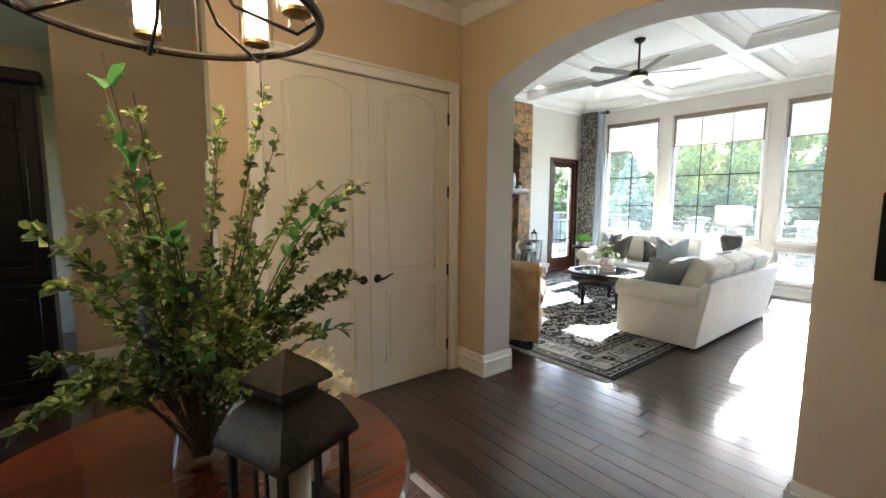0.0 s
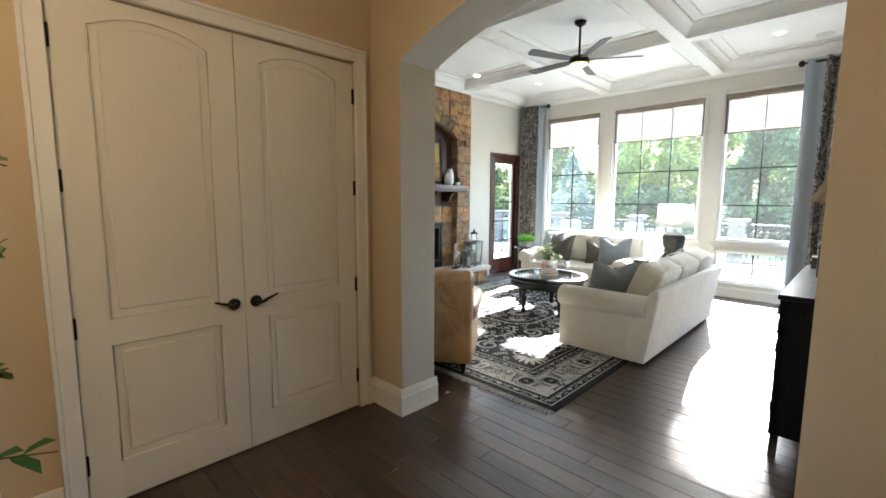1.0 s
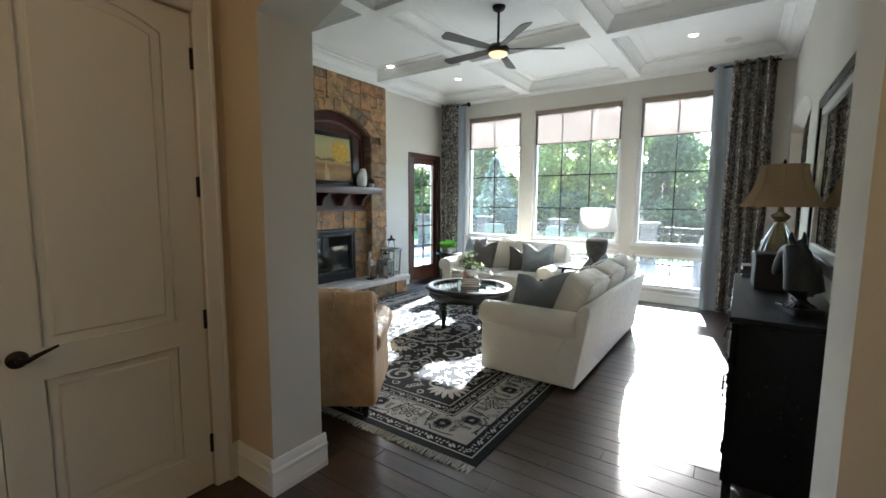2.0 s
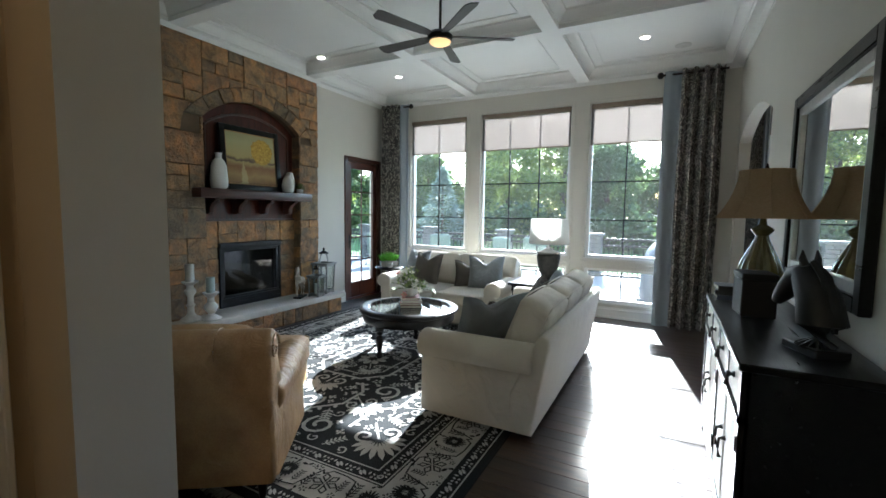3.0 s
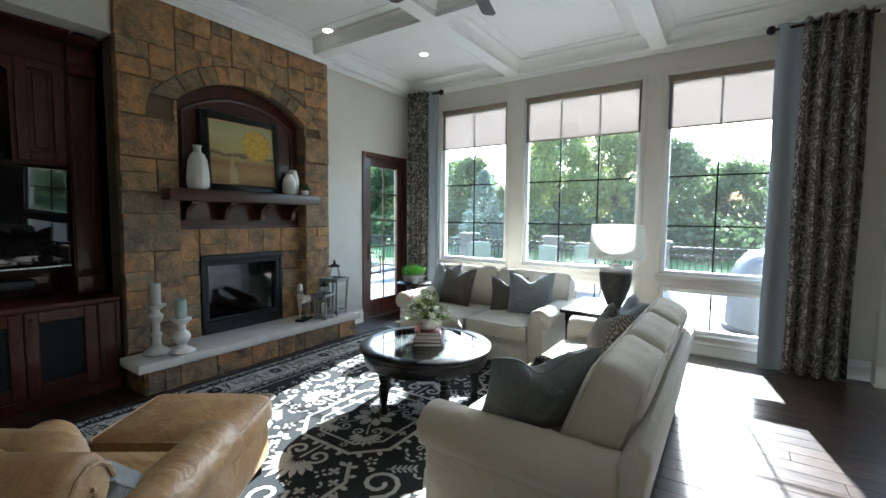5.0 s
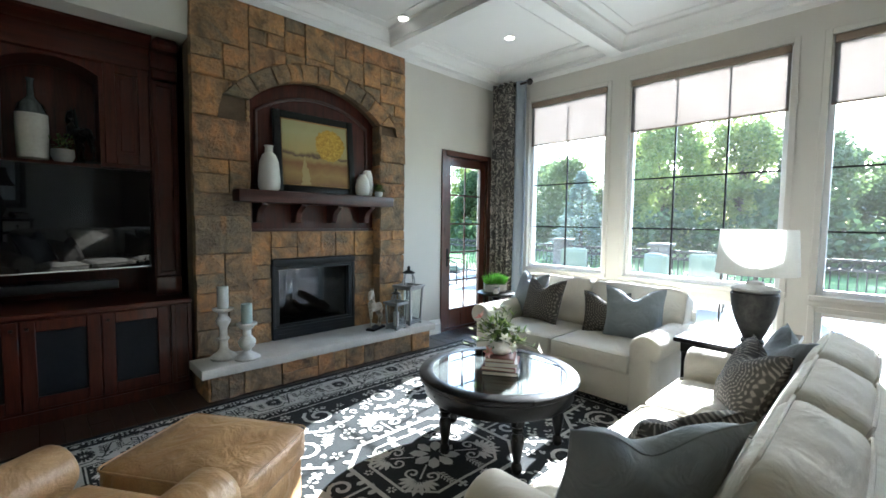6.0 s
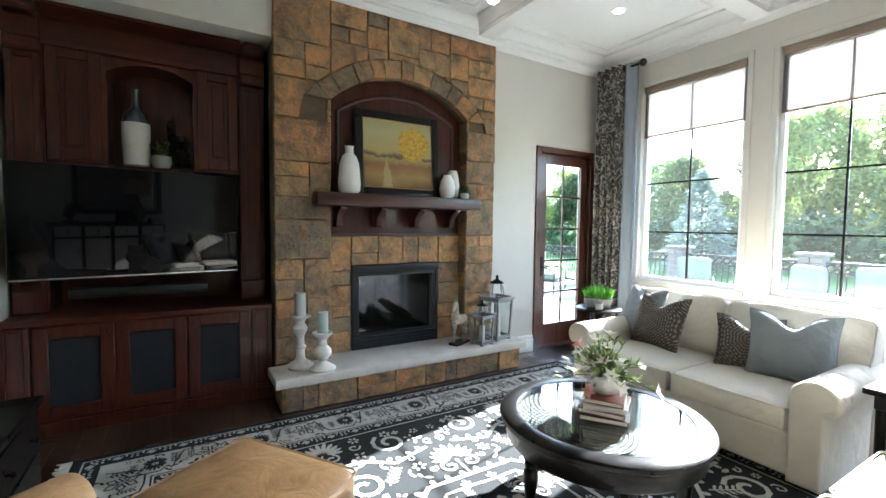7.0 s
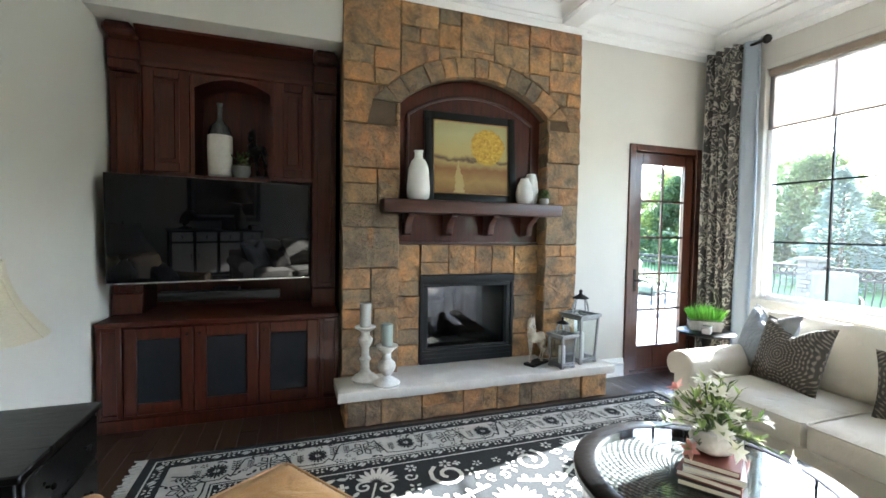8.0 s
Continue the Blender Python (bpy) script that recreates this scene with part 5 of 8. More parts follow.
ceiling_fan()
M_LED = glow("recessed_lamp", (1.0, 0.92, 0.8), 1.2)
M_LEDOFF = mat("white_speaker_grille", (0.6, 0.6, 0.58), (0.68, 0.68, 0.66), 0.6, 60)
for x, y in ((7.55, 1.245), (7.55, 4.66), (6.41, 5.15), (3.8, 1.2), (3.8, 4.7)):
    r = thing("recessed_light", "small round recessed ceiling light, lit", "light", (x, y, COFFER), "recessed lights")
    part("trim_ring", shape(lathe, [(0.07, -0.001), (0.07, -0.008), (0.05, -0.006), (0.048, -0.001)], 24), M_WHITE, r)
    part("lens", shape(lathe, [(0.01, -0.009), (0.048, -0.009), (0.048, -0.002), (0.01, -0.002)], 24), M_LED, r, "glowing lens")
sp = thing("ceiling_speaker", "flush round white ceiling speaker", "speaker", (8.0, 0.85, COFFER))
part("grille", shape(lathe, [(0.09, -0.001), (0.09, -0.006), (0.082, -0.009), (0.02, -0.009), (0.01, -0.001)], 28), M_LEDOFF, sp)


# ---- pillows ----
def pillow_mesh(w, h, t, chop=0.10, n=16):
    bm = bmesh.new()
    grid = {}
    for side in (1, -1):
        for i in range(n + 1):
            for j in range(n + 1):
                u, v = -1 + 2 * i / n, -1 + 2 * j / n
                edge = i in (0, n) or j in (0, n)
                if edge and side < 0:
                    grid[side, i, j] = grid[1, i, j]
                    continue
                x = u * w / 2 * (1 - 0.10 * (1 - v * v))
                z = v * h / 2 * (1 - 0.10 * (1 - u * u))
                if v > 0:
                    z -= chop * h * math.exp(-(u / 0.38) ** 2) * v * v
                k = max(0.0, (1 - u * u) * (1 - v * v)) ** 0.42
                y = side * (t / 2 * k * (1 - 0.25 * chop * 4 * math.exp(-(u / 0.3) ** 2) * max(v, 0)) + (0.012 * noise.noise(Vector((u * 3, v * 3, side + w * 9)))) * k)
                grid[side, i, j] = bm.verts.new((x, y, z + h / 2))
    for side in (1, -1):
        for i in range(n):
            for j in range(n):
                q = [grid[side, i, j], grid[side, i + 1, j], grid[side, i + 1, j + 1], grid[side, i, j + 1]]
                bm.faces.new(q if side < 0 else list(reversed(q)))
    rim = [grid[1, i, 0].co.copy() for i in range(n)] + [grid[1, n, j].co.copy() for j in range(n)] + [grid[1, n - i, n].co.copy() for i in range(n)] + [grid[1, 0, n - j].co.copy() for j in range(n)]
    return bm, rim


def medallion_cloth():
    m, nt, p = nodes_of("medallion_weave")
    v = coords(nt)
    s = nt.nodes.new("ShaderNodeSeparateXYZ")
    nt.links.new(v, s.inputs[0])
    x, z = s.outputs[0], mathn(nt, "SUBTRACT", s.outputs[2], 0.22)
    ang = mathn(nt, "ARCTAN2", z, x)
    rad = mathn(nt, "SQRT", mathn(nt, "ADD", mathn(nt, "MULTIPLY", x, x), mathn(nt, "MULTIPLY", z, z)))
    oct_ = mathn(nt, "MULTIPLY", rad, mathn(nt, "ADD", 1.0, mathn(nt, "MULTIPLY", mathn(nt, "COSINE", mathn(nt, "MULTIPLY", ang, 8)), 0.045)))
    rings = mathn(nt, "SINE", mathn(nt, "MULTIPLY", oct_, 300))
    spokes = mathn(nt, "SINE", mathn(nt, "MULTIPLY", ang, 32))
    pat = mathn(nt, "ADD", rings, mathn(nt, "MULTIPLY", spokes, mathn(nt, "SINE", mathn(nt, "MULTIPLY", oct_, 85))))
    n = noise_of(nt, v, 30, 3)
    f = mathn(nt, "ADD", pat, mathn(nt, "MULTIPLY", mathn(nt, "SUBTRACT", n, 0.5), 1.6))
    nt.links.new(ramp(nt, f, [(0.0, (0.065, 0.058, 0.048)), (0.5, (0.11, 0.098, 0.080)), (1.0, (0.24, 0.215, 0.175))]), p.inputs["Base Color"])
    p.inputs["Roughness"].default_value = 0.85
    bump(nt, p, f, 0.3, 0.003)
    return m


M_MEDAL = medallion_cloth()
PILLOWS = [
    # sofa or loveseat space, x along, y out, tilt, turn, size, cloth, kind
    (LOVE_M, (0.70, -0.10, 0.46), -26, -26, 0.54, M_BLUEGREY, "blue-grey linen throw pillow with piped edges"),
    (LOVE_M, (0.42, 0.04, 0.46), -26, -12, 0.50, M_MEDAL, "dark medallion-patterned throw pillow"),
    (LOVE_M, (-0.28, -0.02, 0.46), -24, 22, 0.42, M_MEDAL, "dark medallion-patterned throw pillow"),
    (LOVE_M, (-0.54, 0.02, 0.46), -20, 14, 0.50, M_BLUEGREY, "blue-grey linen throw pillow with piped edges"),
    (SOFA_M, (-0.74, 0.13, 0.44), -38, -38, 0.55, M_BLUEGREY, "blue-grey linen throw pillow with piped edges"),
    (SOFA_M, (-0.40, 0.15, 0.44), -42, -30, 0.44, M_MEDAL, "dark medallion-patterned throw pillow"),
    (SOFA_M, (0.54, 0.10, 0.45), -36, 30, 0.46, M_MEDAL, "dark medallion-patterned throw pillow"),
    (SOFA_M, (0.78, 0.00, 0.45), -30, 22, 0.50, M_BLUEGREY, "blue-grey linen throw pillow with piped edges"),
    (CH @ pose(0, 0, 0, 0, 0, -90), (0.10, 0.06, 0.485), -75, 10, 0.42, M_BLUEGREY, "dark blue-grey throw pillow with fringed edge"),
]
for base, at, tilt, turn, size, cloth, kind in PILLOWS:
    pl = thing("pillow", kind, "pillow", base @ pose(*at, 0, 0, turn) @ pose(0, 0, 0, -tilt * 0.7, 0, 0), "throw pillows")
    bm, rim = pillow_mesh(size, size * 0.95, 0.20, 0.20, 18)
    part("cover", bm, cloth, pl)
    part("piping", shape(tube, rim, 0.004, 6, True), cloth, pl)


# ---- lamps ----
def bell_shade(r0, r1, h, n=9):
    out = []
    for i in range(n + 1):
        t = i / n
        out.append((r0 + (r1 - r0) * (1 - (1 - t) ** 1.9), h * t))
    return out + [(r1 - 0.006, h)] + [(r - 0.006, z) for r, z in reversed(out[:-1])]


def shade_cloth(name, c1, c2):
    m, nt, p = nodes_of(name)
    nt.nodes.remove(p)
    tl, df, mx = (nt.nodes.new("ShaderNode" + k) for k in ("BsdfTranslucent", "BsdfDiffuse", "MixShader"))
    c = ramp(nt, noise_of(nt, coords(nt, (1, 1, 4)), 60, 3), [(0.3, c1), (0.7, c2)])
    nt.links.new(c, tl.inputs[0])
    nt.links.new(c, df.inputs[0])
    mx.inputs[0].default_value = 0.5
    nt.links.new(tl.outputs[0], mx.inputs[1])
    nt.links.new(df.outputs[0], mx.inputs[2])
    nt.links.new(mx.outputs[0], nt.nodes["Material Output"].inputs[0])
    return m


M_SILK = shade_cloth("tan_silk_shade", (0.42, 0.32, 0.20), (0.50, 0.39, 0.26))
M_LINENSHADE = shade_cloth("white_linen_shade", (0.78, 0.78, 0.75), (0.84, 0.84, 0.81))


def ring_lathe(bm, prof, seg, at=(0, 0, 0), wob=None):
    rings = [[bm.verts.new((at[0] + r * (wob(2 * math.pi * k / seg) if wob else 1) * math.cos(2 * math.pi * k / seg), at[1] + r * (wob(2 * math.pi * k / seg) if wob else 1) * math.sin(2 * math.pi * k / seg), at[2] + z)) for k in range(seg)] for r, z in prof]
    for i in range(len(rings)):
        a, b = rings[i], rings[(i + 1) % len(rings)]
        for k in range(seg):
            bm.faces.new((a[k], a[(k + 1) % seg], b[(k + 1) % seg], b[k]))


def gourd_lamp(m, label, glaze, silk, k=1.0, low=0.235, top=0.13):
    l = thing("table_lamp", label, "lamp", m, "gourd lamps")
    flute = lambda a: 1 + 0.035 * math.cos(18 * a)
    part("foot", shape(lathe, [(0.075, 0), (0.08, 0.012), (0.06, 0.03)], 24), M_IRON, l)
    part("base", shape(lathe, [(r, k * z) for r, z in ((0.06, 0.03 / k), (0.085, 0.06), (0.112, 0.13), (0.115, 0.18), (0.095, 0.25), (0.06, 0.32), (0.036, 0.37), (0.032, 0.39))], 72, wob=flute), glaze, l, "fluted olive-green glazed base")
    drop = 0.39 * (1 - k)
    part("neck", shape(lathe, [(0.032, 0.39), (0.05, 0.41), (0.058, 0.425), (0.05, 0.435), (0.02, 0.455), (0.014, 0.5)], 24, (0, 0, -drop)), glaze, l)
    s = part("shade", shape(ring_lathe, bell_shade(low, top, 0.28), 48, (0, 0, 0.49 - drop)), silk, l, "bell-shaped tan silk shade")
    bm = bmesh.new()
    for k in range(8):
        a = 2 * math.pi * k / 8
        tube(bm, [((r + 0.001) * math.cos(a), (r + 0.001) * math.sin(a), 0.49 - drop + z) for r, z in bell_shade(low, top, 0.28)[:10]], 0.004, 5)
    part("shade_rib", bm, silk, s)
    part("finial", shape(lathe, [(0.005, 0.76), (0.010, 0.785), (0.006, 0.80), (0.002, 0.81)], 12, (0, 0, -drop)), M_IRON, l)
    part("harp", shape(tube, [(0, 0, 0.49 - drop), (0, 0, 0.77 - drop)], 0.004, 6), M_IRON, l)
    return l


M_OLIVE = mat("olive_glaze", (0.10, 0.085, 0.025), (0.17, 0.14, 0.05), 0.15, 10, coat=0.6, relief=0.05)
gourd_lamp(pose(5.02, 0.40, 0.97), "olive fluted table lamp with a tan bell shade on the console", M_OLIVE, M_SILK, 1.1)
gourd_lamp(pose(3.06, 4.0, 0.71), "table lamp with a pale bell shade on the black chest", M_OLIVE, shade_cloth("pale_cream_shade", (0.66, 0.62, 0.50), (0.72, 0.68, 0.56)), 0.7, 0.275, 0.155)


def urn_lamp():
    l = thing("urn_lamp", "dark urn lamp with a white drum shade on the end table", "lamp", (7.24, 2.2, 0.66))
    urn = mat("aged_black_urn", (0.004, 0.004, 0.004), (0.055, 0.052, 0.045), 0.6, 22, relief=0.6, fine=60)
    part("base", shape(lathe, [(0.07, 0), (0.075, 0.015), (0.06, 0.03), (0.085, 0.09), (0.125, 0.2), (0.14, 0.29), (0.145, 0.345), (0.13, 0.36)], 32), urn, l, "tapered aged black urn")
    part("collar", shape(lathe, [(0.13, 0.36), (0.145, 0.37), (0.14, 0.385), (0.06, 0.41), (0.05, 0.43), (0.015, 0.44), (0.012, 0.5)], 32), mat("grey_stone_collar", (0.2, 0.2, 0.19), (0.3, 0.3, 0.28), 0.7, 12, relief=0.3), l, "grey collar")
    prof = [(0.245, 0.0), (0.225, 0.31), (0.221, 0.31), (0.241, 0.0)]
    part("shade", shape(ring_lathe, prof, 40, (0, 0, 0.485)), M_LINENSHADE, l, "white linen drum shade")
    part("spider", shape(box, -0.22, 0.22, -0.004, 0.004, 0.74, 0.746), M_IRON, l)
    part("stem", shape(tube, [(0, 0, 0.45), (0, 0, 0.74)], 0.006, 6), M_IRON, l)


urn_lamp()


# ---- small tables ----
def end_table():
    t = thing("end_table", "square black wooden end table between the sofas", "table", (7.36, 2.30, 0))
    part("top", shape(box, -0.40, 0.40, -0.33, 0.33, 0.625, 0.66, 0.008, 2), M_BLACKWOOD, t)
    part("apron", shape(box, -0.36, 0.36, -0.29, 0.29, 0.55, 0.6255, 0.003), M_BLACKWOOD, t)
    for x in (-0.33, 0.33):
        for y in (-0.26, 0.26):
            part("leg", shape(lathe, [(0.018, 0), (0.024, 0.1), (0.03, 0.55)], 10, (x, y, 0)), M_BLACKWOOD, t)


end_table()


def side_table():
    t = thing("pedestal_table", "small round black pedestal table by the patio door", "table", (7.88, 5.05, 0))
    part("top", shape(lathe, [(0.22, 0.56), (0.24, 0.57), (0.24, 0.585), (0.22, 0.595), (0.02, 0.596)], 32), M_BLACKWOOD, t)
    part("column", shape(lathe, [(0.05, 0.10), (0.03, 0.16), (0.045, 0.26), (0.025, 0.34), (0.035, 0.46), (0.06, 0.56)], 16), M_BLACKWOOD, t)
    for k in range(3):
        a = radians(120 * k + 30)
        part("foot", shape(tube, [(0.03 * math.cos(a), 0.03 * math.sin(a), 0.13), (0.12 * math.cos(a), 0.12 * math.sin(a), 0.09), (0.21 * math.cos(a), 0.21 * math.sin(a), 0.016)], [0.025, 0.02, 0.016], 8), M_BLACKWOOD, t)


side_table()


def leaf_material(name, c1, c2):
    m, nt, p = nodes_of(name)
    gi = nt.nodes.new("ShaderNodeNewGeometry")
    nt.links.new(ramp(nt, gi.outputs["Random Per Island"], [(0.0, c1), (1.0, c2)]), p.inputs["Base Color"])
    p.inputs["Roughness"].default_value = 0.55
    tl, mx = nt.nodes.new("ShaderNodeBsdfTranslucent"), nt.nodes.new("ShaderNodeMixShader")
    nt.links.new(ramp(nt, gi.outputs["Random Per Island"], [(0.0, tuple(min(1, 1.6 * c) for c in c1)), (1.0, tuple(min(1, 1.6 * c) for c in c2))]), tl.inputs[0])
    mx.inputs[0].default_value = 0.45
    nt.links.new(p.outputs[0], mx.inputs[1])
    nt.links.new(tl.outputs[0], mx.inputs[2])
    nt.links.new(mx.outputs[0], nt.nodes["Material Output"].inputs[0])
    return m


M_GRASSPOT = leaf_material("bright_grass_blade", (0.08, 0.25, 0.02), (0.18, 0.42, 0.05))
M_LEAF = leaf_material("grey_green_leaf", (0.040, 0.075, 0.022), (0.15, 0.19, 0.065))
M_LEAFPALE = leaf_material("pale_new_leaf", (0.16, 0.26, 0.06), (0.38, 0.44, 0.16))
M_PETAL = leaf_material("cream_petal", (0.72, 0.68, 0.52), (0.80, 0.78, 0.68))
M_CORAL = leaf_material("coral_petal", (0.52, 0.17, 0.15), (0.68, 0.38, 0.33))


def leaf(bm, p, d, up, length, width):
    """One pointed, folded leaf from p along d."""
    d = d.normalized()
    s = d.cross(up)
    s = s.normalized() if s.length > 1e-4 else Vector((1, 0, 0))
    n = s.cross(d)
    tip = p + d * length - n * length * 0.15
    m = p + d * length * 0.45
    a, b, c = bm.verts.new(p), bm.verts.new(m + s * width / 2 + n * width * 0.15), bm.verts.new(tip)
    e, f = bm.verts.new(m - s * width / 2 + n * width * 0.15), bm.verts.new(m)
    bm.faces.new((a, b, f))
    bm.faces.new((b, c, f))
    bm.faces.new((a, f, e))
    bm.faces.new((f, c, e))


def round_leaf(bm, p, d, up, length, width):
    """One oval leaf with a soft fold along its middle."""
    d = d.normalized()
    s = d.cross(up)
    s = s.normalized() if s.length > 1e-4 else Vector((1, 0, 0))
    n = s.cross(d)
    rib = [bm.verts.new(p + d * length * t - n * length * 0.12 * t * t) for t in (0, 0.5, 1)]
    for sg in (1, -1):
        a, b = (bm.verts.new(p + d * length * t + s * sg * width * w + n * width * 0.12) for t, w in ((0.22, 0.38), (0.70, 0.42)))
        for q in ((rib[0], a, rib[1]), (a, b, rib[1]), (b, rib[2], rib[1])):
            bm.faces.new(q if sg > 0 else tuple(reversed(q)))


def potted_grass():
    g = thing("potted_grass", "bright green grass in a low grey trough", "plant", pose(7.86, 5.05, 0.596, 0, 0, -40))
    bm = bmesh.new()
    prism(bm, [(-0.125, 0), (0.125, 0), (0.145, 0.095), (-0.145, 0.095)], "y", -0.062, 0.062, 0.008, 2)
    part("trough", bm, M_GREYWOOD, g, "weathered grey wooden trough")
    rng = random.Random(4)
    bm = bmesh.new()
    for _ in range(620):
        u, v = rng.uniform(-1, 1), rng.uniform(-1, 1)
        d = Vector((0.45 * u, 0.55 * v, 1.0)) + Vector((rng.uniform(-.2, .2), rng.uniform(-.2, .2), 0))
        leaf(bm, Vector((0.125 * u, 0.05 * v, 0.09)), d, Vector((rng.uniform(-1, 1), rng.uniform(-1, 1), 0.1)), rng.uniform(0.10, 0.165) * (1.1 - 0.3 * u * u), 0.007)
    tagged(part("grass", bm, M_GRASSPOT, g, "bright green blades"), kind="stuff")
    b = thing("trinket_box", "small silver box on the pedestal table", "box", (7.74, 4.93, 0.596, 0, 0, 30))
    part("body", shape(box, -0.05, 0.05, -0.035, 0.035, 0, 0.06, 0.006), mat("pewter", (0.25, 0.25, 0.25), (0.4, 0.4, 0.4), 0.35, metal=0.8), b)
    part("lid", shape(box, -0.053, 0.053, -0.038, 0.038, 0.06, 0.075, 0.005), mat("pewter_lid", (0.3, 0.3, 0.3), (0.45, 0.45, 0.45), 0.35, metal=0.8), b)


potted_grass()


# ---- things on the coffee table ----
def book(name_label, size, m, cover):
    b = thing("book", name_label, "book", m, "stacked books")
    w, d, h = size
    bm = bmesh.new()
    box(bm, -w / 2, w / 2, -d / 2, d / 2, 0, 0.004)
    box(bm, -w / 2, w / 2, -d / 2, d / 2, h - 0.004, h)
    box(bm, -w / 2, w / 2, -d / 2, -d / 2 + 0.004, 0.004, h - 0.004)
    part("cover", bm, cover, b)
    part("page_block", shape(box, -w / 2 + 0.004, w / 2 - 0.004, -d / 2 + 0.005, d / 2 - 0.004, 0.0045, h - 0.0045), M_PAGES, b, "cream page block")


M_PAGES = mat("cream_pages", (0.55, 0.52, 0.44), (0.66, 0.63, 0.54), 0.9, 20, (1, 1, 60), relief=0.2)
COVERS = [mat("red_brown_cover", (0.16, 0.04, 0.03), (0.2, 0.06, 0.04), 0.5), mat("black_cover", (0.012, 0.012, 0.012), (0.025, 0.025, 0.025), 0.4),
          mat("grey_white_cover", (0.5, 0.5, 0.48), (0.6, 0.6, 0.58), 0.5), mat("dark_blue_cover", (0.03, 0.04, 0.06), (0.05, 0.06, 0.08), 0.5)]
TT = 0.5 + 0.002
for k, (sz, cv, turn, lb) in enumerate((((0.30, 0.23, 0.028), 1, 35, "black hardback at the bottom of the stack"), ((0.28, 0.22, 0.026), 0, 30, "red-brown hardback in the stack"),
                                        ((0.27, 0.21, 0.024), 2, 38, "pale grey hardback in the stack"), ((0.25, 0.19, 0.026), 0, 33, "dark red hardback on top of the stack"))):
    book(lb, sz, pose(5.83, 3.33, 0.4982 + sum((0.028, 0.026, 0.024)[:k]) + 0.0005 * k, 0, 0, turn), COVERS[cv])


def flowers():
    f = thing("flower_bowl", "cream lilies and greenery in a small stone bowl on books", "flowers", (5.83, 3.34, 0.604))
    part("bowl", shape(lathe, [(0.05, 0), (0.075, 0.02), (0.085, 0.06), (0.07, 0.09), (0.06, 0.085)], 18, wob=lambda a: 1 + 0.06 * math.cos(5 * a)), M_CHIPPED, f, "whitewashed bowl")
    rng = random.Random(9)
    stems, leaves, pale, petals, coral = (bmesh.new() for _ in range(5))
    for k in range(44):
        a, tilt = rng.uniform(0, 6.28), rng.uniform(0.15, 1.3)
        tilt = min(tilt, 0.55) if 11 < k < 14 else tilt
        d = Vector((math.cos(a) * math.sin(tilt), math.sin(a) * math.sin(tilt), math.cos(tilt)))
        L = rng.uniform(0.13, 0.27)
        p0 = Vector((0, 0, 0.07))
        pts = [p0 + d * L * t - Vector((0, 0, 0.10 * t * t * math.sin(tilt))) for t in (0, 0.33, 0.66, 1)]
        tube(stems, pts, 0.0022, 4)
        for j in range(7):
            t = rng.uniform(0.3, 1)
            q = p0 + d * L * t - Vector((0, 0, 0.10 * t * t * math.sin(tilt)))
            dd = d + Vector((rng.uniform(-1, 1), rng.uniform(-1, 1), rng.uniform(-0.3, 0.8)))
            leaf(leaves if rng.random() < 0.45 else pale, q, dd, Vector((0, 0, 1)), rng.uniform(0.035, 0.075), rng.uniform(0.012, 0.024))
        if k < 20:
            bmx = petals if k not in (8, 12, 13) else coral
            for j in range(6):
                b = 6.28 * j / 6
                s1 = d.cross(Vector((0, 0, 1))).normalized()
                s2 = s1.cross(d)
                leaf(bmx, pts[-1], d * 0.7 + s1 * math.cos(b) + s2 * math.sin(b), d, rng.uniform(0.04, 0.06), 0.026)
    for nm, b, mm in (("stems", stems, M_LEAF), ("leaves", leaves, M_LEAF), ("new_leaves", pale, M_LEAFPALE), ("petals", petals, M_PETAL), ("coral_petals", coral, M_CORAL)):
        tagged(part(nm, b, mm, f), kind="stuff")


flowers()


# ---- things on mantel and hearth ----
def vase(label, prof, m, material=None, group=""):
    v = thing("vase", label, "vase", m, group)
    part("body", shape(lathe, prof, 36), material or M_CERAMIC, v)
    return v


MZ = 1.75
vase("tall white ceramic bottle vase on the mantel", [(0.07, 0), (0.095, 0.03), (0.10, 0.10), (0.085, 0.27), (0.06, 0.335), (0.036, 0.355), (0.034, 0.40), (0.042, 0.42), (0.03, 0.42), (0.025, 0.38)], (5.19, 5.60, MZ), group="white vases")
vase("short white ceramic vase on the mantel", [(0.05, 0), (0.075, 0.04), (0.08, 0.10), (0.065, 0.18), (0.04, 0.22), (0.04, 0.235), (0.032, 0.23)], (6.20, 5.58, MZ), group="white vases")
vase("small white ceramic vase behind another on the mantel", [(0.045, 0), (0.065, 0.06), (0.07, 0.14), (0.06, 0.23), (0.042, 0.29), (0.034, 0.295)], (6.32, 5.67, MZ), group="white vases")


def small_plant(m, r, label, pot, count=240, seed=2, lsize=0.03):
    p = thing("potted_plant", label, "plant", m)
    part("pot", shape(lathe, [(r * 0.7, 0), (r, r * 0.6), (r * 0.95, r * 1.3), (r * 0.8, r * 1.25)], 20), pot, p)
    bm = bmesh.new()
    rng = random.Random(seed)
    for _ in range(count):
        a, e = rng.uniform(0, 6.28), rng.uniform(-0.1, 1.4)
        d = Vector((math.cos(a) * math.cos(e), math.sin(a) * math.cos(e), math.sin(e)))
        leaf(bm, Vector((0, 0, r * 1.4)) + d * r * rng.uniform(0.3, 1.4), d + Vector((rng.uniform(-.6, .6), rng.uniform(-.6, .6), rng.uniform(-.4, .6))), Vector((0, 0, 1)), lsize * rng.uniform(0.7, 1.2), lsize * 0.6)
    tagged(part("foliage", bm, M_LEAF, p, "small green leaves"), kind="stuff")


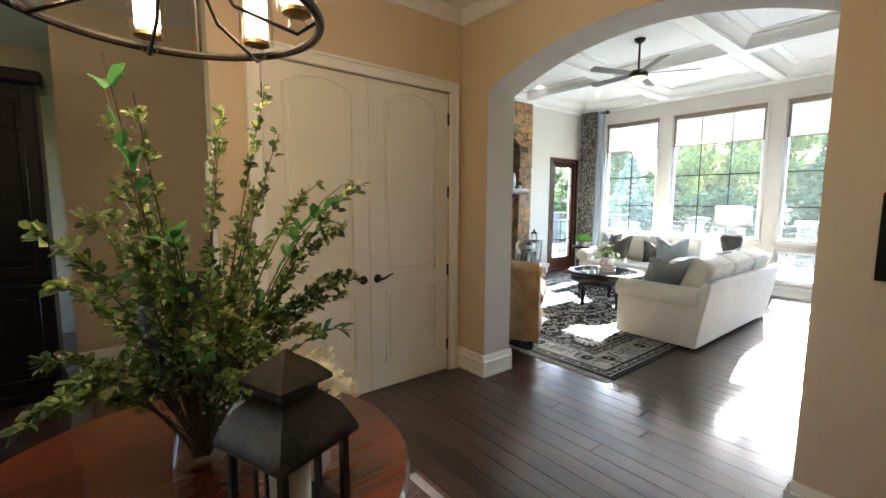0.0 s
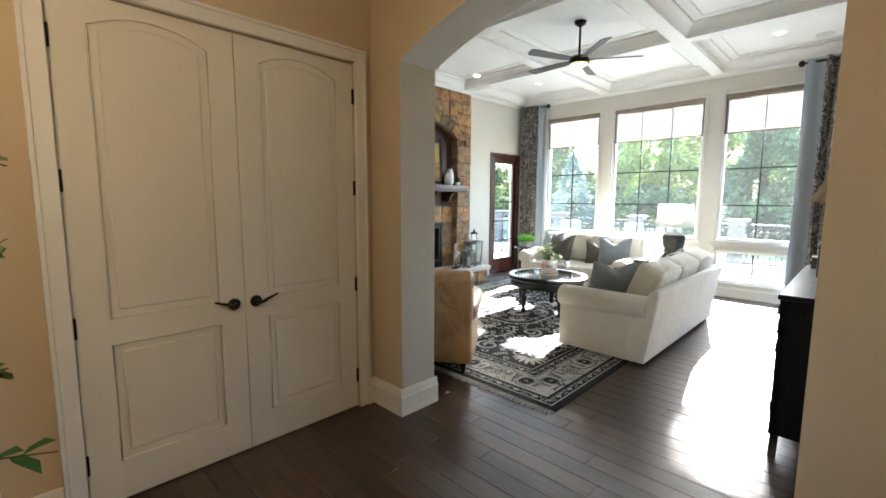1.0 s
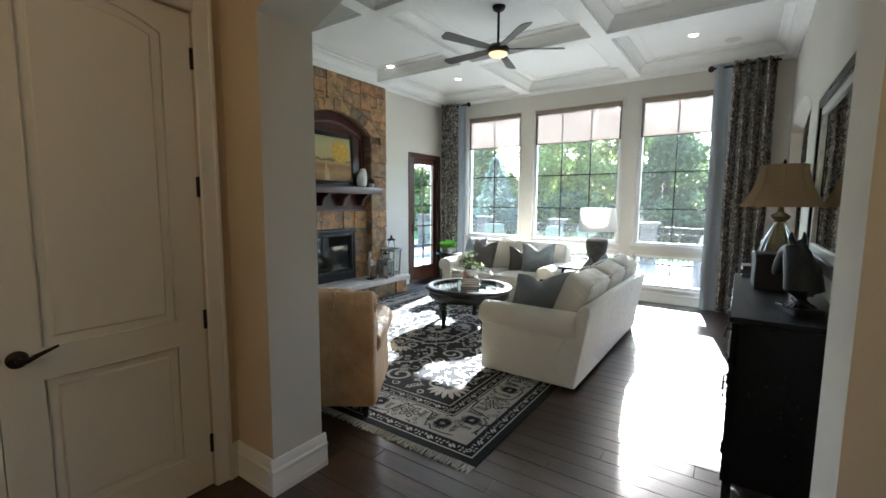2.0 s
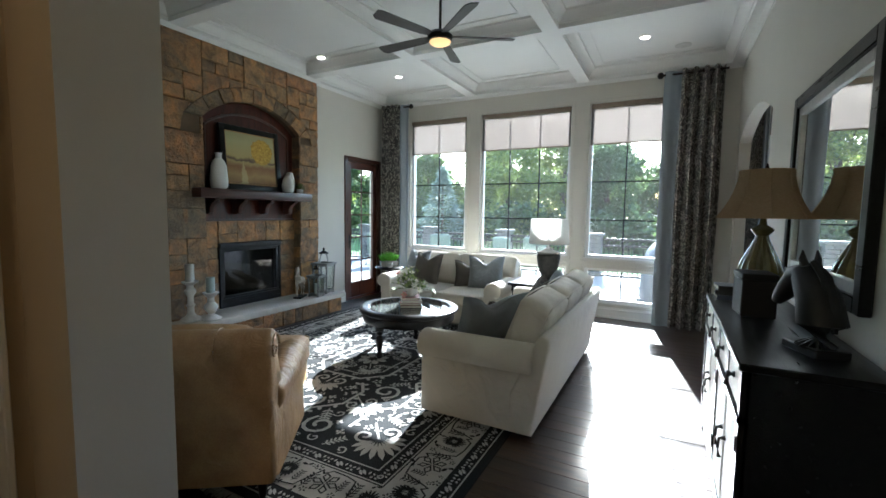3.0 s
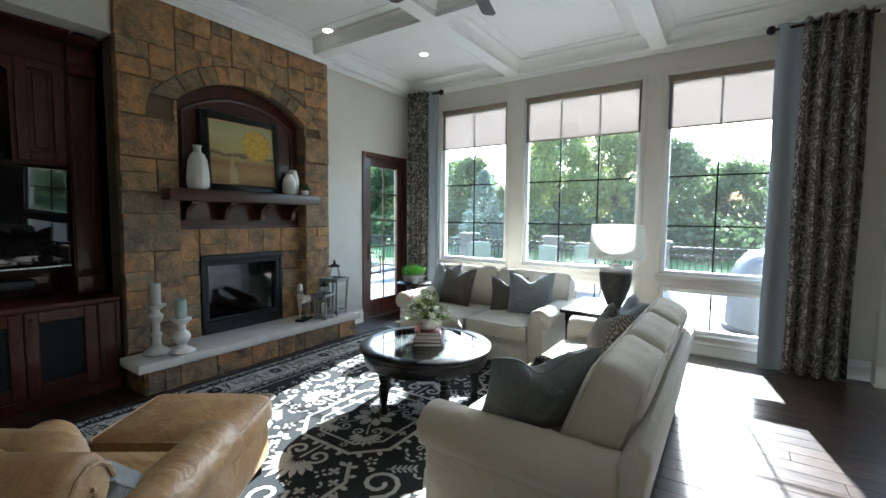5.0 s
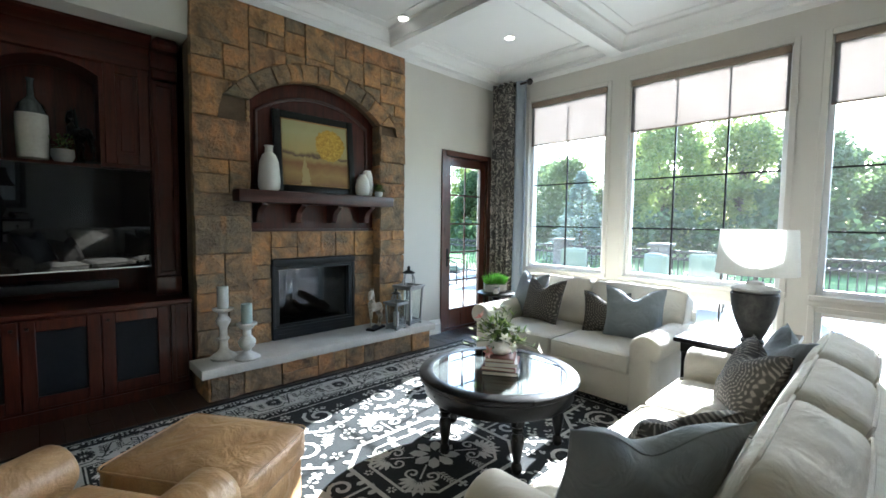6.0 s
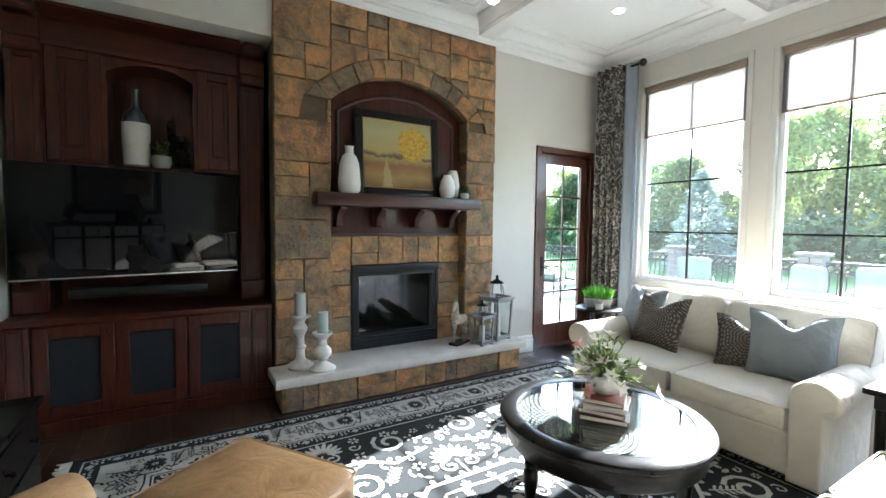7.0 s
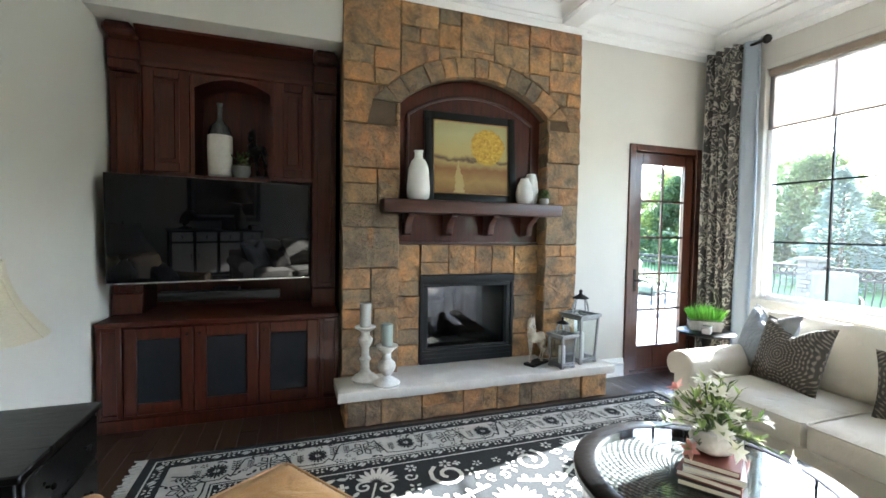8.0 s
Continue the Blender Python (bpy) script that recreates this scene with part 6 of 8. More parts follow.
small_plant((6.40, 5.56, MZ), 0.045, "small green plant in a white pot on the mantel", M_CERAMIC)


def painting_material():
    m, nt, p = nodes_of("golden_landscape_painting")
    v = coords(nt)
    s = nt.nodes.new("ShaderNodeSeparateXYZ")
    nt.links.new(v, s.inputs[0])
    x, z = s.outputs[0], s.outputs[2]
    n1, n2 = noise_of(nt, v, 5, 5, 0.6, 0.5), noise_of(nt, v, 40, 5, 0.7)
    zz = mathn(nt, "ADD", z, mathn(nt, "MULTIPLY", mathn(nt, "SUBTRACT", n1, 0.5), 0.16))
    h = mathn(nt, "DIVIDE", mathn(nt, "ADD", zz, 0.35), 0.70)
    c = ramp(nt, h, [(0.0, (0.16, 0.07, 0.015)), (0.2, (0.33, 0.21, 0.06)), (0.36, (0.22, 0.10, 0.03)), (0.45, (0.36, 0.28, 0.10)), (0.48, (0.09, 0.05, 0.03)), (0.53, (0.42, 0.34, 0.13)), (0.8, (0.40, 0.38, 0.19)), (1.0, (0.33, 0.31, 0.15))])
    dx = mathn(nt, "SUBTRACT", x, 0.16)
    dz = mathn(nt, "SUBTRACT", z, 0.11)
    r = mathn(nt, "SQRT", mathn(nt, "ADD", mathn(nt, "MULTIPLY", dx, dx), mathn(nt, "MULTIPLY", dz, dz)))
    tree = mathn(nt, "LESS_THAN", mathn(nt, "ADD", r, mathn(nt, "MULTIPLY", mathn(nt, "SUBTRACT", n2, 0.5), 0.12)), 0.165)
    foliage = ramp(nt, n2, [(0.3, (0.28, 0.14, 0.01)), (0.55, (0.55, 0.36, 0.04)), (0.75, (0.68, 0.50, 0.10))])
    c = mixc(nt, tree, c, foliage)
    path = mathn(nt, "LESS_THAN", mathn(nt, "ABSOLUTE", mathn(nt, "ADD", mathn(nt, "ADD", x, 0.12), mathn(nt, "MULTIPLY", mathn(nt, "SUBTRACT", n1, 0.5), 0.2))), mathn(nt, "MULTIPLY", mathn(nt, "SUBTRACT", -0.02, z), 0.22))
    c = mixc(nt, mathn(nt, "MULTIPLY", path, 0.7), c, (0.46, 0.38, 0.16))
    nt.links.new(c, p.inputs["Base Color"])
    p.inputs["Roughness"].default_value = 0.55
    bump(nt, p, n2, 0.2, 0.004)
    return m


pic = thing("painting", "framed golden landscape painting leaning on the mantel", "painting", pose(5.71, 5.655, 1.752, -5))
w2, h2 = 0.44, 0.80
bm = bmesh.new()
for a, b, c, d in ((-w2, -w2 + 0.075, 0, h2), (w2 - 0.075, w2, 0, h2), (-w2 + 0.075, w2 - 0.075, 0, 0.075), (-w2 + 0.075, w2 - 0.075, h2 - 0.075, h2)):
    box(bm, a, b, -0.02, 0.015, c, d, 0.007, 2)
part("picture_frame", bm, M_BLACKWOOD, pic, "black wooden frame")
bm = bmesh.new()
tube(bm, [(-w2 + 0.078, -0.012, 0.078), (w2 - 0.078, -0.012, 0.078), (w2 - 0.078, -0.012, h2 - 0.078), (-w2 + 0.078, -0.012, h2 - 0.078)], 0.008, 6, True)
part("gilt_slip", bm, mat("worn_gilt", (0.35, 0.2, 0.06), (0.5, 0.32, 0.12), 0.4, metal=0.6), pic, "thin gilt inner edge")
cv = part("canvas", shape(box, -w2 + 0.075, w2 - 0.075, -0.008, 0.008, -h2 / 2 + 0.075, h2 / 2 - 0.075), painting_material(), pic, "golden landscape with a yellow tree")
cv.matrix_local = pose(0, 0, h2 / 2)


def candlestick(m, h, prof, candle_r, candle_h, wax, label):
    c = thing("candlestick", label, "candlestick", m, "hearth candlesticks")
    part("stand", shape(lathe, [(1.2 * r, z) for r, z in prof], 24), M_CHIPPED, c, "turned distressed white wood")
    cd = part("candle", shape(lathe, [(candle_r, h), (candle_r, h + candle_h - 0.004), (candle_r - 0.006, h + candle_h), (0.004, h + candle_h - 0.004)], 24), wax, c, "pillar candle")
    part("wick", shape(tube, [(0, 0, h + candle_h - 0.004), (0.002, 0, h + candle_h + 0.012)], 0.0015, 5), M_BLACK, cd)


M_GREYWAX = mat("grey_green_wax", (0.30, 0.37, 0.34), (0.36, 0.42, 0.39), 0.45, 8, relief=0.05)
M_GREYWAX2 = mat("grey_wax", (0.42, 0.42, 0.39), (0.48, 0.48, 0.45), 0.45, 8, relief=0.05)
candlestick((4.735, 5.49, 0.28), 0.44, [(0.085, 0), (0.09, 0.02), (0.07, 0.045), (0.045, 0.06), (0.03, 0.09), (0.028, 0.15), (0.04, 0.18), (0.026, 0.20), (0.026, 0.27), (0.045, 0.31), (0.05, 0.34), (0.03, 0.37), (0.03, 0.40), (0.07, 0.43), (0.07, 0.44)], 0.045, 0.19, M_GREYWAX2, "tall distressed white candlestick with a grey candle")
candlestick((4.885, 5.36, 0.28), 0.31, [(0.085, 0), (0.09, 0.015), (0.06, 0.04), (0.03, 0.06), (0.025, 0.075), (0.05, 0.11), (0.06, 0.14), (0.055, 0.17), (0.03, 0.20), (0.028, 0.25), (0.05, 0.28), (0.07, 0.30), (0.07, 0.31)], 0.045, 0.17, M_GREYWAX, "short distressed white candlestick with a green candle")


def lantern(m, w, h, roof, metal, label):
    """A tapered lantern: wider at its open top tray, a small cap on straps under a hoop."""
    l = thing("lantern", label, "lantern", m, "hearth lanterns")
    q, b = w / 2, w * 0.39
    bar = 0.0075 * w / 0.2 + 0.0035
    bm = bmesh.new()
    box(bm, -b - 0.012, b + 0.012, -b - 0.012, b + 0.012, 0.012, 0.026, 0.003)
    for x in (-1, 1):
        for y in (-1, 1):
            box(bm, x * b - 0.014, x * b + 0.014, y * b - 0.014, y * b + 0.014, 0, 0.0125)
    part("base", bm, metal, l)
    for x in (-1, 1):
        for y in (-1, 1):
            part("post", shape(tube, [(x * b, y * b, 0.024), (x * (q - 0.008), y * (q - 0.008), h)], bar, 4), metal, l)
    for z, e in ((0.040, b + 0.001), (h * 0.96, q - 0.010)):
        bm = bmesh.new()
        tube(bm, [(-e, -e, z), (e, -e, z), (e, e, z), (-e, e, z)], bar * 0.8, 4, True)
        part("rail", bm, metal, l)
    bm = bmesh.new()
    o, t = q + 0.014, 0.022
    for a0, a1, c0, c1 in ((-o, o, -o, -o + t), (-o, o, o - t, o), (-o, -o + t, -o + t, o - t), (o - t, o, -o + t, o - t)):
        box(bm, a0, a1, c0, c1, h - 0.004, h + 0.022, 0.003)
    part("top_tray", bm, metal, l, "open square top tray")
    part("handle", shape(tube, [(q * 0.92 * math.cos(t), 0, h + 0.018 + roof * 0.62 * math.sin(t)) for t in (math.pi * i / 16 for i in range(17))], 0.006, 6, flat=1.6), metal, l, "hoop handle")
    for s in (-1, 1):
        part("strap", shape(tube, [(0, s * q * 0.55, h + 0.01), (0, s * q * 0.38, h + roof * 0.66)], 0.006, 5), metal, l)
    part("cap", shape(lathe, [(q * 0.62, h + roof * 0.64), (q * 0.60, h + roof * 0.67), (q * 0.26, h + roof * 0.77), (q * 0.14, h + roof * 0.80), (q * 0.10, h + roof * 0.86), (q * 0.16, h + roof * 0.91), (0.006, h + roof * 0.97), (0.003, h + roof)], 16), M_IRON, l, "dark metal cap with a finial")
    for ax in range(2):
        for s in (-1, 1):
            bm = bmesh.new()
            lo, hi = b - 0.003, q - 0.012
            ring = [(-lo, s * lo, 0.03), (lo, s * lo, 0.03), (hi, s * hi, h - 0.005), (-hi, s * hi, h - 0.005)]
            pts = [p if ax else (p[1], p[0], p[2]) for p in ring]
            off = Vector((0, 0.002 * s, 0)) if ax else Vector((0.002 * s, 0, 0))
            v0 = [bm.verts.new(p) for p in pts]
            v1 = [bm.verts.new(Vector(p) + off) for p in pts]
            bm.faces.new(v0), bm.faces.new(list(reversed(v1)))
            for i in range(4):
                bm.faces.new((v0[i], v0[(i + 1) % 4], v1[(i + 1) % 4], v1[i]))
            bmesh.ops.recalc_face_normals(bm, faces=bm.faces[:])
            part("pane", bm, M_GLASS, l, "clear glass").visible_shadow = False
    part("candle", shape(lathe, [(w * 0.17, 0.027), (w * 0.17, 0.026 + h * 0.55), (w * 0.13, 0.03 + h * 0.55), (0.004, 0.022 + h * 0.55)], 20), M_CANDLE, l, "white pillar candle")


lantern(pose(6.50, 5.36, 0.28, 0, 0, 12), 0.18, 0.285, 0.17, M_GREYMETAL, "small grey metal lantern with a white candle")
lantern(pose(6.77, 5.47, 0.28, 0, 0, 12), 0.25, 0.435, 0.25, M_GREYMETAL, "tall grey metal lantern with a white candle")


def horse_figure(m, s, material, label):
    """A horse that paws with one foreleg, its neck upright, on a dark slab: one plain mesh."""
    bm = bmesh.new()
    tube(bm, [(-0.125, 0, 0.235), (-0.10, 0, 0.255), (-0.05, 0, 0.25), (0.02, 0, 0.25), (0.065, 0, 0.275), (0.085, 0, 0.30)], [0.02, 0.048, 0.05, 0.05, 0.052, 0.04], 12)
    tube(bm, [(0.06, 0, 0.27), (0.085, 0, 0.33), (0.082, 0, 0.40), (0.078, 0, 0.445)], [0.055, 0.044, 0.032, 0.027], 12)
    tube(bm, [(0.062, 0, 0.455), (0.095, 0, 0.445), (0.125, 0, 0.405), (0.138, 0, 0.37), (0.14, 0, 0.36)], [0.02, 0.030, 0.026, 0.018, 0.012], 10)
    tube(bm, [(0.055, 0, 0.47), (0.045, 0, 0.42), (0.04, 0, 0.36), (0.02, 0, 0.31)], [0.010, 0.016, 0.018, 0.010], 6)
    for y in (-0.014, 0.014):
        tube(bm, [(0.07, y, 0.465), (0.068, y * 1.2, 0.50)], [0.009, 0.002], 5)
    tube(bm, [(-0.13, 0, 0.25), (-0.165, 0, 0.20), (-0.165, 0, 0.12), (-0.15, 0, 0.075)], [0.016, 0.02, 0.018, 0.006], 7)
    for x, y, k in ((-0.10, -0.028, -0.02), (-0.095, 0.028, 0.025)):
        tube(bm, [(x, y, 0.235), (x + 0.02 + k, y, 0.17), (x - 0.02 + k, y, 0.115), (x - 0.01 + k, y, 0.03), (x + 0.012 + k, y, 0.006)], [0.036, 0.024, 0.014, 0.011, 0.015], 8)
    tube(bm, [(0.06, -0.024, 0.235), (0.058, -0.024, 0.12), (0.06, -0.024, 0.03), (0.072, -0.024, 0.006)], [0.030, 0.015, 0.011, 0.015], 8)
    tube(bm, [(0.07, 0.024, 0.25), (0.135, 0.024, 0.235), (0.145, 0.024, 0.19), (0.125, 0.024, 0.15), (0.138, 0.024, 0.135)], [0.030, 0.020, 0.013, 0.012, 0.016], 8)
    first = len(bm.faces)
    box(bm, -0.155, 0.125, -0.06, 0.06, -0.02, 0.006, 0.003)
    bm.faces.ensure_lookup_table()
    for f in bm.faces[first:]:
        f.material_index = 1
    bmesh.ops.scale(bm, vec=(s, s, s), verts=bm.verts)
    bmesh.ops.translate(bm, vec=(0, 0, 0.02 * s), verts=bm.verts)
    ob = part("horse_figurine", bm, [material, M_BLACK])
    ob.matrix_world = m
    tagged(ob, label, "figurine")


horse_figure(pose(6.30, 5.48, 0.28, 0, 0, 205), 0.90, mat("antique_cream_horse", (0.38, 0.31, 0.22), (0.60, 0.54, 0.44), 0.5, 12, relief=0.3), "antique cream horse figurine on the hearth")

# ---- niche of the media cabinet ----
bot = mat("grey_white_glaze", (0.48, 0.46, 0.42), (0.62, 0.60, 0.56), 0.25, 8)
v = vase("tall bottle vase, dark at the neck, in the cabinet niche", [(0.07, 0), (0.092, 0.02), (0.098, 0.26), (0.096, 0.35)], (3.60, 6.15, 1.915), bot)
part("neck", shape(lathe, [(0.096, 0.35), (0.08, 0.42), (0.035, 0.47), (0.022, 0.49), (0.02, 0.59), (0.028, 0.62), (0.014, 0.62)], 30), mat("dark_drip_glaze", (0.02, 0.025, 0.028), (0.10, 0.11, 0.11), 0.15, 18, (1, 1, 0.2), coat=0.5), v, "dark drip-glazed neck")
small_plant((3.77, 6.09, 1.915), 0.075, "succulent in a grey pot in the cabinet niche", mat("grey_pot", (0.2, 0.2, 0.19), (0.3, 0.3, 0.29), 0.6), 90, 8, 0.03)
horse_figure(pose(3.88, 6.2, 1.915, 0, 0, 120), 0.9, M_IRON, "black horse figurine in the cabinet niche")

# ---- mirror and things on the console ----
mir = thing("wall_mirror", "large mirror in a dark frame with a silver liner", "mirror", (4.80, Y0, 1.69))
hw, hh = 0.66, 0.57
for nm, o, t, dep, mm in (("outer_frame", 0.0, 0.07, 0.045, M_BLACKWOOD), ("silver_liner", 0.07, 0.055, 0.03, mat("silver_leaf", (0.34, 0.34, 0.33), (0.48, 0.48, 0.46), 0.4, 12, metal=0.6))):
    bm = bmesh.new()
    a, b = hw - o, hh - o
    box(bm, -a, -a + t, 0.001, dep, -b, b, 0.005)
    box(bm, a - t, a, 0.001, dep, -b, b, 0.005)
    box(bm, -a + t, a - t, 0.001, dep, -b, -b + t, 0.005)
    box(bm, -a + t, a - t, 0.001, dep, b - t, b, 0.005)
    part(nm, bm, mm, mir)
mm, nt, p = nodes_of("mirror_silver")
p.inputs["Base Color"].default_value = (0.86, 0.88, 0.87, 1)
p.inputs["Metallic"].default_value, p.inputs["Roughness"].default_value = 1.0, 0.01
part("mirror_glass", shape(box, -hw + 0.12, hw - 0.12, 0.002, 0.015, -hh + 0.12, hh - 0.12), mm, mir, "clear mirror glass")
for k, (cv, tn) in enumerate(((3, 4), (1, -3), (1, 6))):
    book("dark hardback lying on the console", (0.24, 0.18, 0.03), pose(5.28, 0.47, 0.97 + 0.0305 * k, 0, 0, tn - 92), COVERS[cv])
bx = thing("leather_box", "dark brown box standing on the console", "box", (4.80, 0.45, 0.97, 0, 0, 4))
part("body", shape(box, -0.11, 0.11, -0.08, 0.08, 0, 0.20, 0.006), mat("dark_brown_hide", (0.004, 0.0022, 0.0016), (0.010, 0.0055, 0.004), 0.6, 14, relief=0.3), bx)
part("lid", shape(box, -0.113, 0.113, -0.083, 0.083, 0.2, 0.235, 0.006), mat("dark_brown_hide_lid", (0.004, 0.0022, 0.0016), (0.010, 0.0055, 0.004), 0.6, 14, relief=0.3), bx)


def horse_bust(m):
    bm = bmesh.new()
    tube(bm, [(-0.05, 0, 0.03), (-0.06, 0, 0.12), (-0.03, 0, 0.22), (0.03, 0, 0.29), (0.06, 0, 0.315)], [0.075, 0.082, 0.075, 0.058, 0.048], 14, flat=1.0)
    tube(bm, [(0.02, 0, 0.31), (0.08, 0, 0.29), (0.14, 0, 0.235), (0.185, 0, 0.19), (0.205, 0, 0.165)], [0.045, 0.055, 0.043, 0.032, 0.022], 12)
    for y in (-0.025, 0.025):
        tube(bm, [(0.02, y, 0.34), (0.03, y * 1.2, 0.37), (0.035, y * 1.1, 0.405)], [0.016, 0.014, 0.003], 6)
    tube(bm, [(0.01, 0, 0.36), (-0.06, 0, 0.30), (-0.105, 0, 0.20), (-0.12, 0, 0.10)], [0.014, 0.022, 0.022, 0.012], 6)
    box(bm, -0.13, 0.06, -0.065, 0.065, 0, 0.035, 0.005)
    ob = part("horse_bust", bm, M_BLACK)
    ob.matrix_world = m
    tagged(ob, "black horse head sculpture on the console", "sculpture")


horse_figure(pose(3.10, 3.83, 0.71, 0, 0, -70), 0.45, M_BLACK, "small black horse figurine on the chest")
horse_bust(pose(4.12, 0.36, 0.97, 0, 0, 22))

# ---- black chest by the archway wall ----
ch = thing("black_chest", "low black-painted chest of drawers against the wall", "chest", (3.13, 4.04, 0))
part("case", shape(box, -0.255, 0.235, -0.29, 0.29, 0.06, 0.68, 0.006), M_BLACKWOOD, ch)
part("top", shape(box, -0.262, 0.258, -0.31, 0.31, 0.68, 0.71, 0.006), M_BLACKWOOD, ch)
for z0, z1 in ((0.08, 0.27), (0.285, 0.475), (0.49, 0.665)):
    d = part("drawer", shape(box, 0.235, 0.248, -0.27, 0.27, z0, z1, 0.005), M_BLACKWOOD, ch)
    for y in (-0.14, 0.14):
        part("knob", shape(lathe, [(0.006, 0), (0.006, 0.012), (0.014, 0.02), (0.01, 0.03), (0.003, 0.032)], 12), M_IRON, d, "dark knob").matrix_local = pose(0.248, y, (z0 + z1) / 2, 0, 90)
for x in (-0.22, 0.2):
    for y in (-0.26, 0.26):
        part("foot", shape(box, x - 0.025, x + 0.025, y - 0.025, y + 0.025, 0, 0.06, 0.004), M_BLACKWOOD, ch)


# ---- the large rug ----
def rug_materials():
    out = []
    for nm, a, b in (("dark_rug_pile", (0.0030, 0.0045, 0.0055), (0.008, 0.0125, 0.014)), ("ivory_rug_pile", (0.40, 0.39, 0.36), (0.58, 0.57, 0.53))):
        out.append(mat(nm, a, b, 0.95, 7, relief=0.6, fine=260))
    return out


M_RUGDARK, M_RUGIVORY = rug_materials()
RX0, RX1, RY0, RY1 = 3.32, 7.42, 1.77, 5.20


def flat(bm, pts, z):
    vs = [bm.verts.new((x, y, z)) for x, y in pts]
    f = bm.faces.new(vs)
    if f.calc_area() and sum((pts[i][0] * pts[(i + 1) % len(pts)][1] - pts[(i + 1) % len(pts)][0] * pts[i][1]) for i in range(len(pts))) < 0:
        f.normal_flip()


def petal(ink, c, a, ln, wd):
    ca, sa = math.cos(a), math.sin(a)
    ink.append([(c[0] + ca * u * ln - sa * v * wd, c[1] + sa * u * ln + ca * v * wd) for u, v in ((0, 0), (0.35, -0.42), (0.75, -0.4), (1, 0), (0.75, 0.4), (0.35, 0.42))])


def ribbon(ink, pts, w):
    for i in range(len(pts) - 1):
        (xa, ya), (xb, yb) = pts[i], pts[i + 1]
        d = math.hypot(xb - xa, yb - ya) or 1
        nx, ny = -(yb - ya) / d * w / 2, (xb - xa) / d * w / 2
        ex, ey = (xb - xa) / d * w * 0.25, (yb - ya) / d * w * 0.25
        ink.append([(xa + nx - ex, ya + ny - ey), (xa - nx - ex, ya - ny - ey), (xb - nx + ex, yb - ny + ey), (xb + nx + ex, yb + ny + ey)])


def scroll(ink, c, a, r, w, turns=1.3, flip=1):
    pts = []
    for i in range(16):
        t = i / 15
        rr = r * (1 - 0.75 * t)
        th = a + flip * t * turns * 2 * math.pi
        pts.append((c[0] + rr * math.cos(th), c[1] + rr * math.sin(th)))
    ribbon(ink, pts, w)


def blossom(ink, c, r, n=6, a=0.0):
    for k in range(n):
        b = a + 2 * math.pi * k / n
        petal(ink, (c[0] + math.cos(b) * r * 0.25, c[1] + math.sin(b) * r * 0.25), b, r * 0.75, r * 0.5)


def square_star(ink, c, r):
    for dx, dy in ((1, 0), (-1, 0), (0, 1), (0, -1), (0, 0)):
        s = r * 0.3
        x, y = c[0] + dx * r * 0.66, c[1] + dy * r * 0.66
        ink.append([(x - s, y - s), (x + s, y - s), (x + s, y + s), (x - s, y + s)])


def palmette(ink, c, a, s):
    for k in range(-4, 5):
        b = a + k * 0.32
        petal(ink, (c[0] + math.cos(b) * s * 0.18, c[1] + math.sin(b) * s * 0.18), b, s * (0.85 - 0.06 * abs(k)), s * 0.2)
    for f in (1, -1):
        b = a + f * 2.2
        scroll(ink, (c[0] + math.cos(b) * s * 0.45, c[1] + math.sin(b) * s * 0.45), a, s * 0.3, s * 0.09, 1.1, f)
    ribbon(ink, [(c[0] - math.cos(a) * s * 0.9, c[1] - math.sin(a) * s * 0.9), c], s * 0.07)


def fishbone(ink, c, a, s):
    ca, sa = math.cos(a), math.sin(a)
    ribbon(ink, [(c[0] - ca * s * 0.5, c[1] - sa * s * 0.5), (c[0] + ca * s * 0.5, c[1] + sa * s * 0.5)], s * 0.05)
    for k in range(-2, 3):
        p = (c[0] + ca * s * 0.18 * k, c[1] + sa * s * 0.18 * k)
        for f in (1, -1):
            petal(ink, p, a + f * 0.9, s * 0.28, s * 0.1)


def hook_line(ink, pts, w):
    ribbon(ink, pts, w)
    for (xa, ya), (xb, yb) in zip(pts, pts[1:]):
        n = max(1, int(math.hypot(xb - xa, yb - ya) / (w * 3.2)))
        a = math.atan2(yb - ya, xb - xa)
        for i in range(n):
            t = (i + 0.5) / n
            petal(ink, (xa + (xb - xa) * t, ya + (yb - ya) * t), a + 1.57, w * 2.2, w * 1.5)


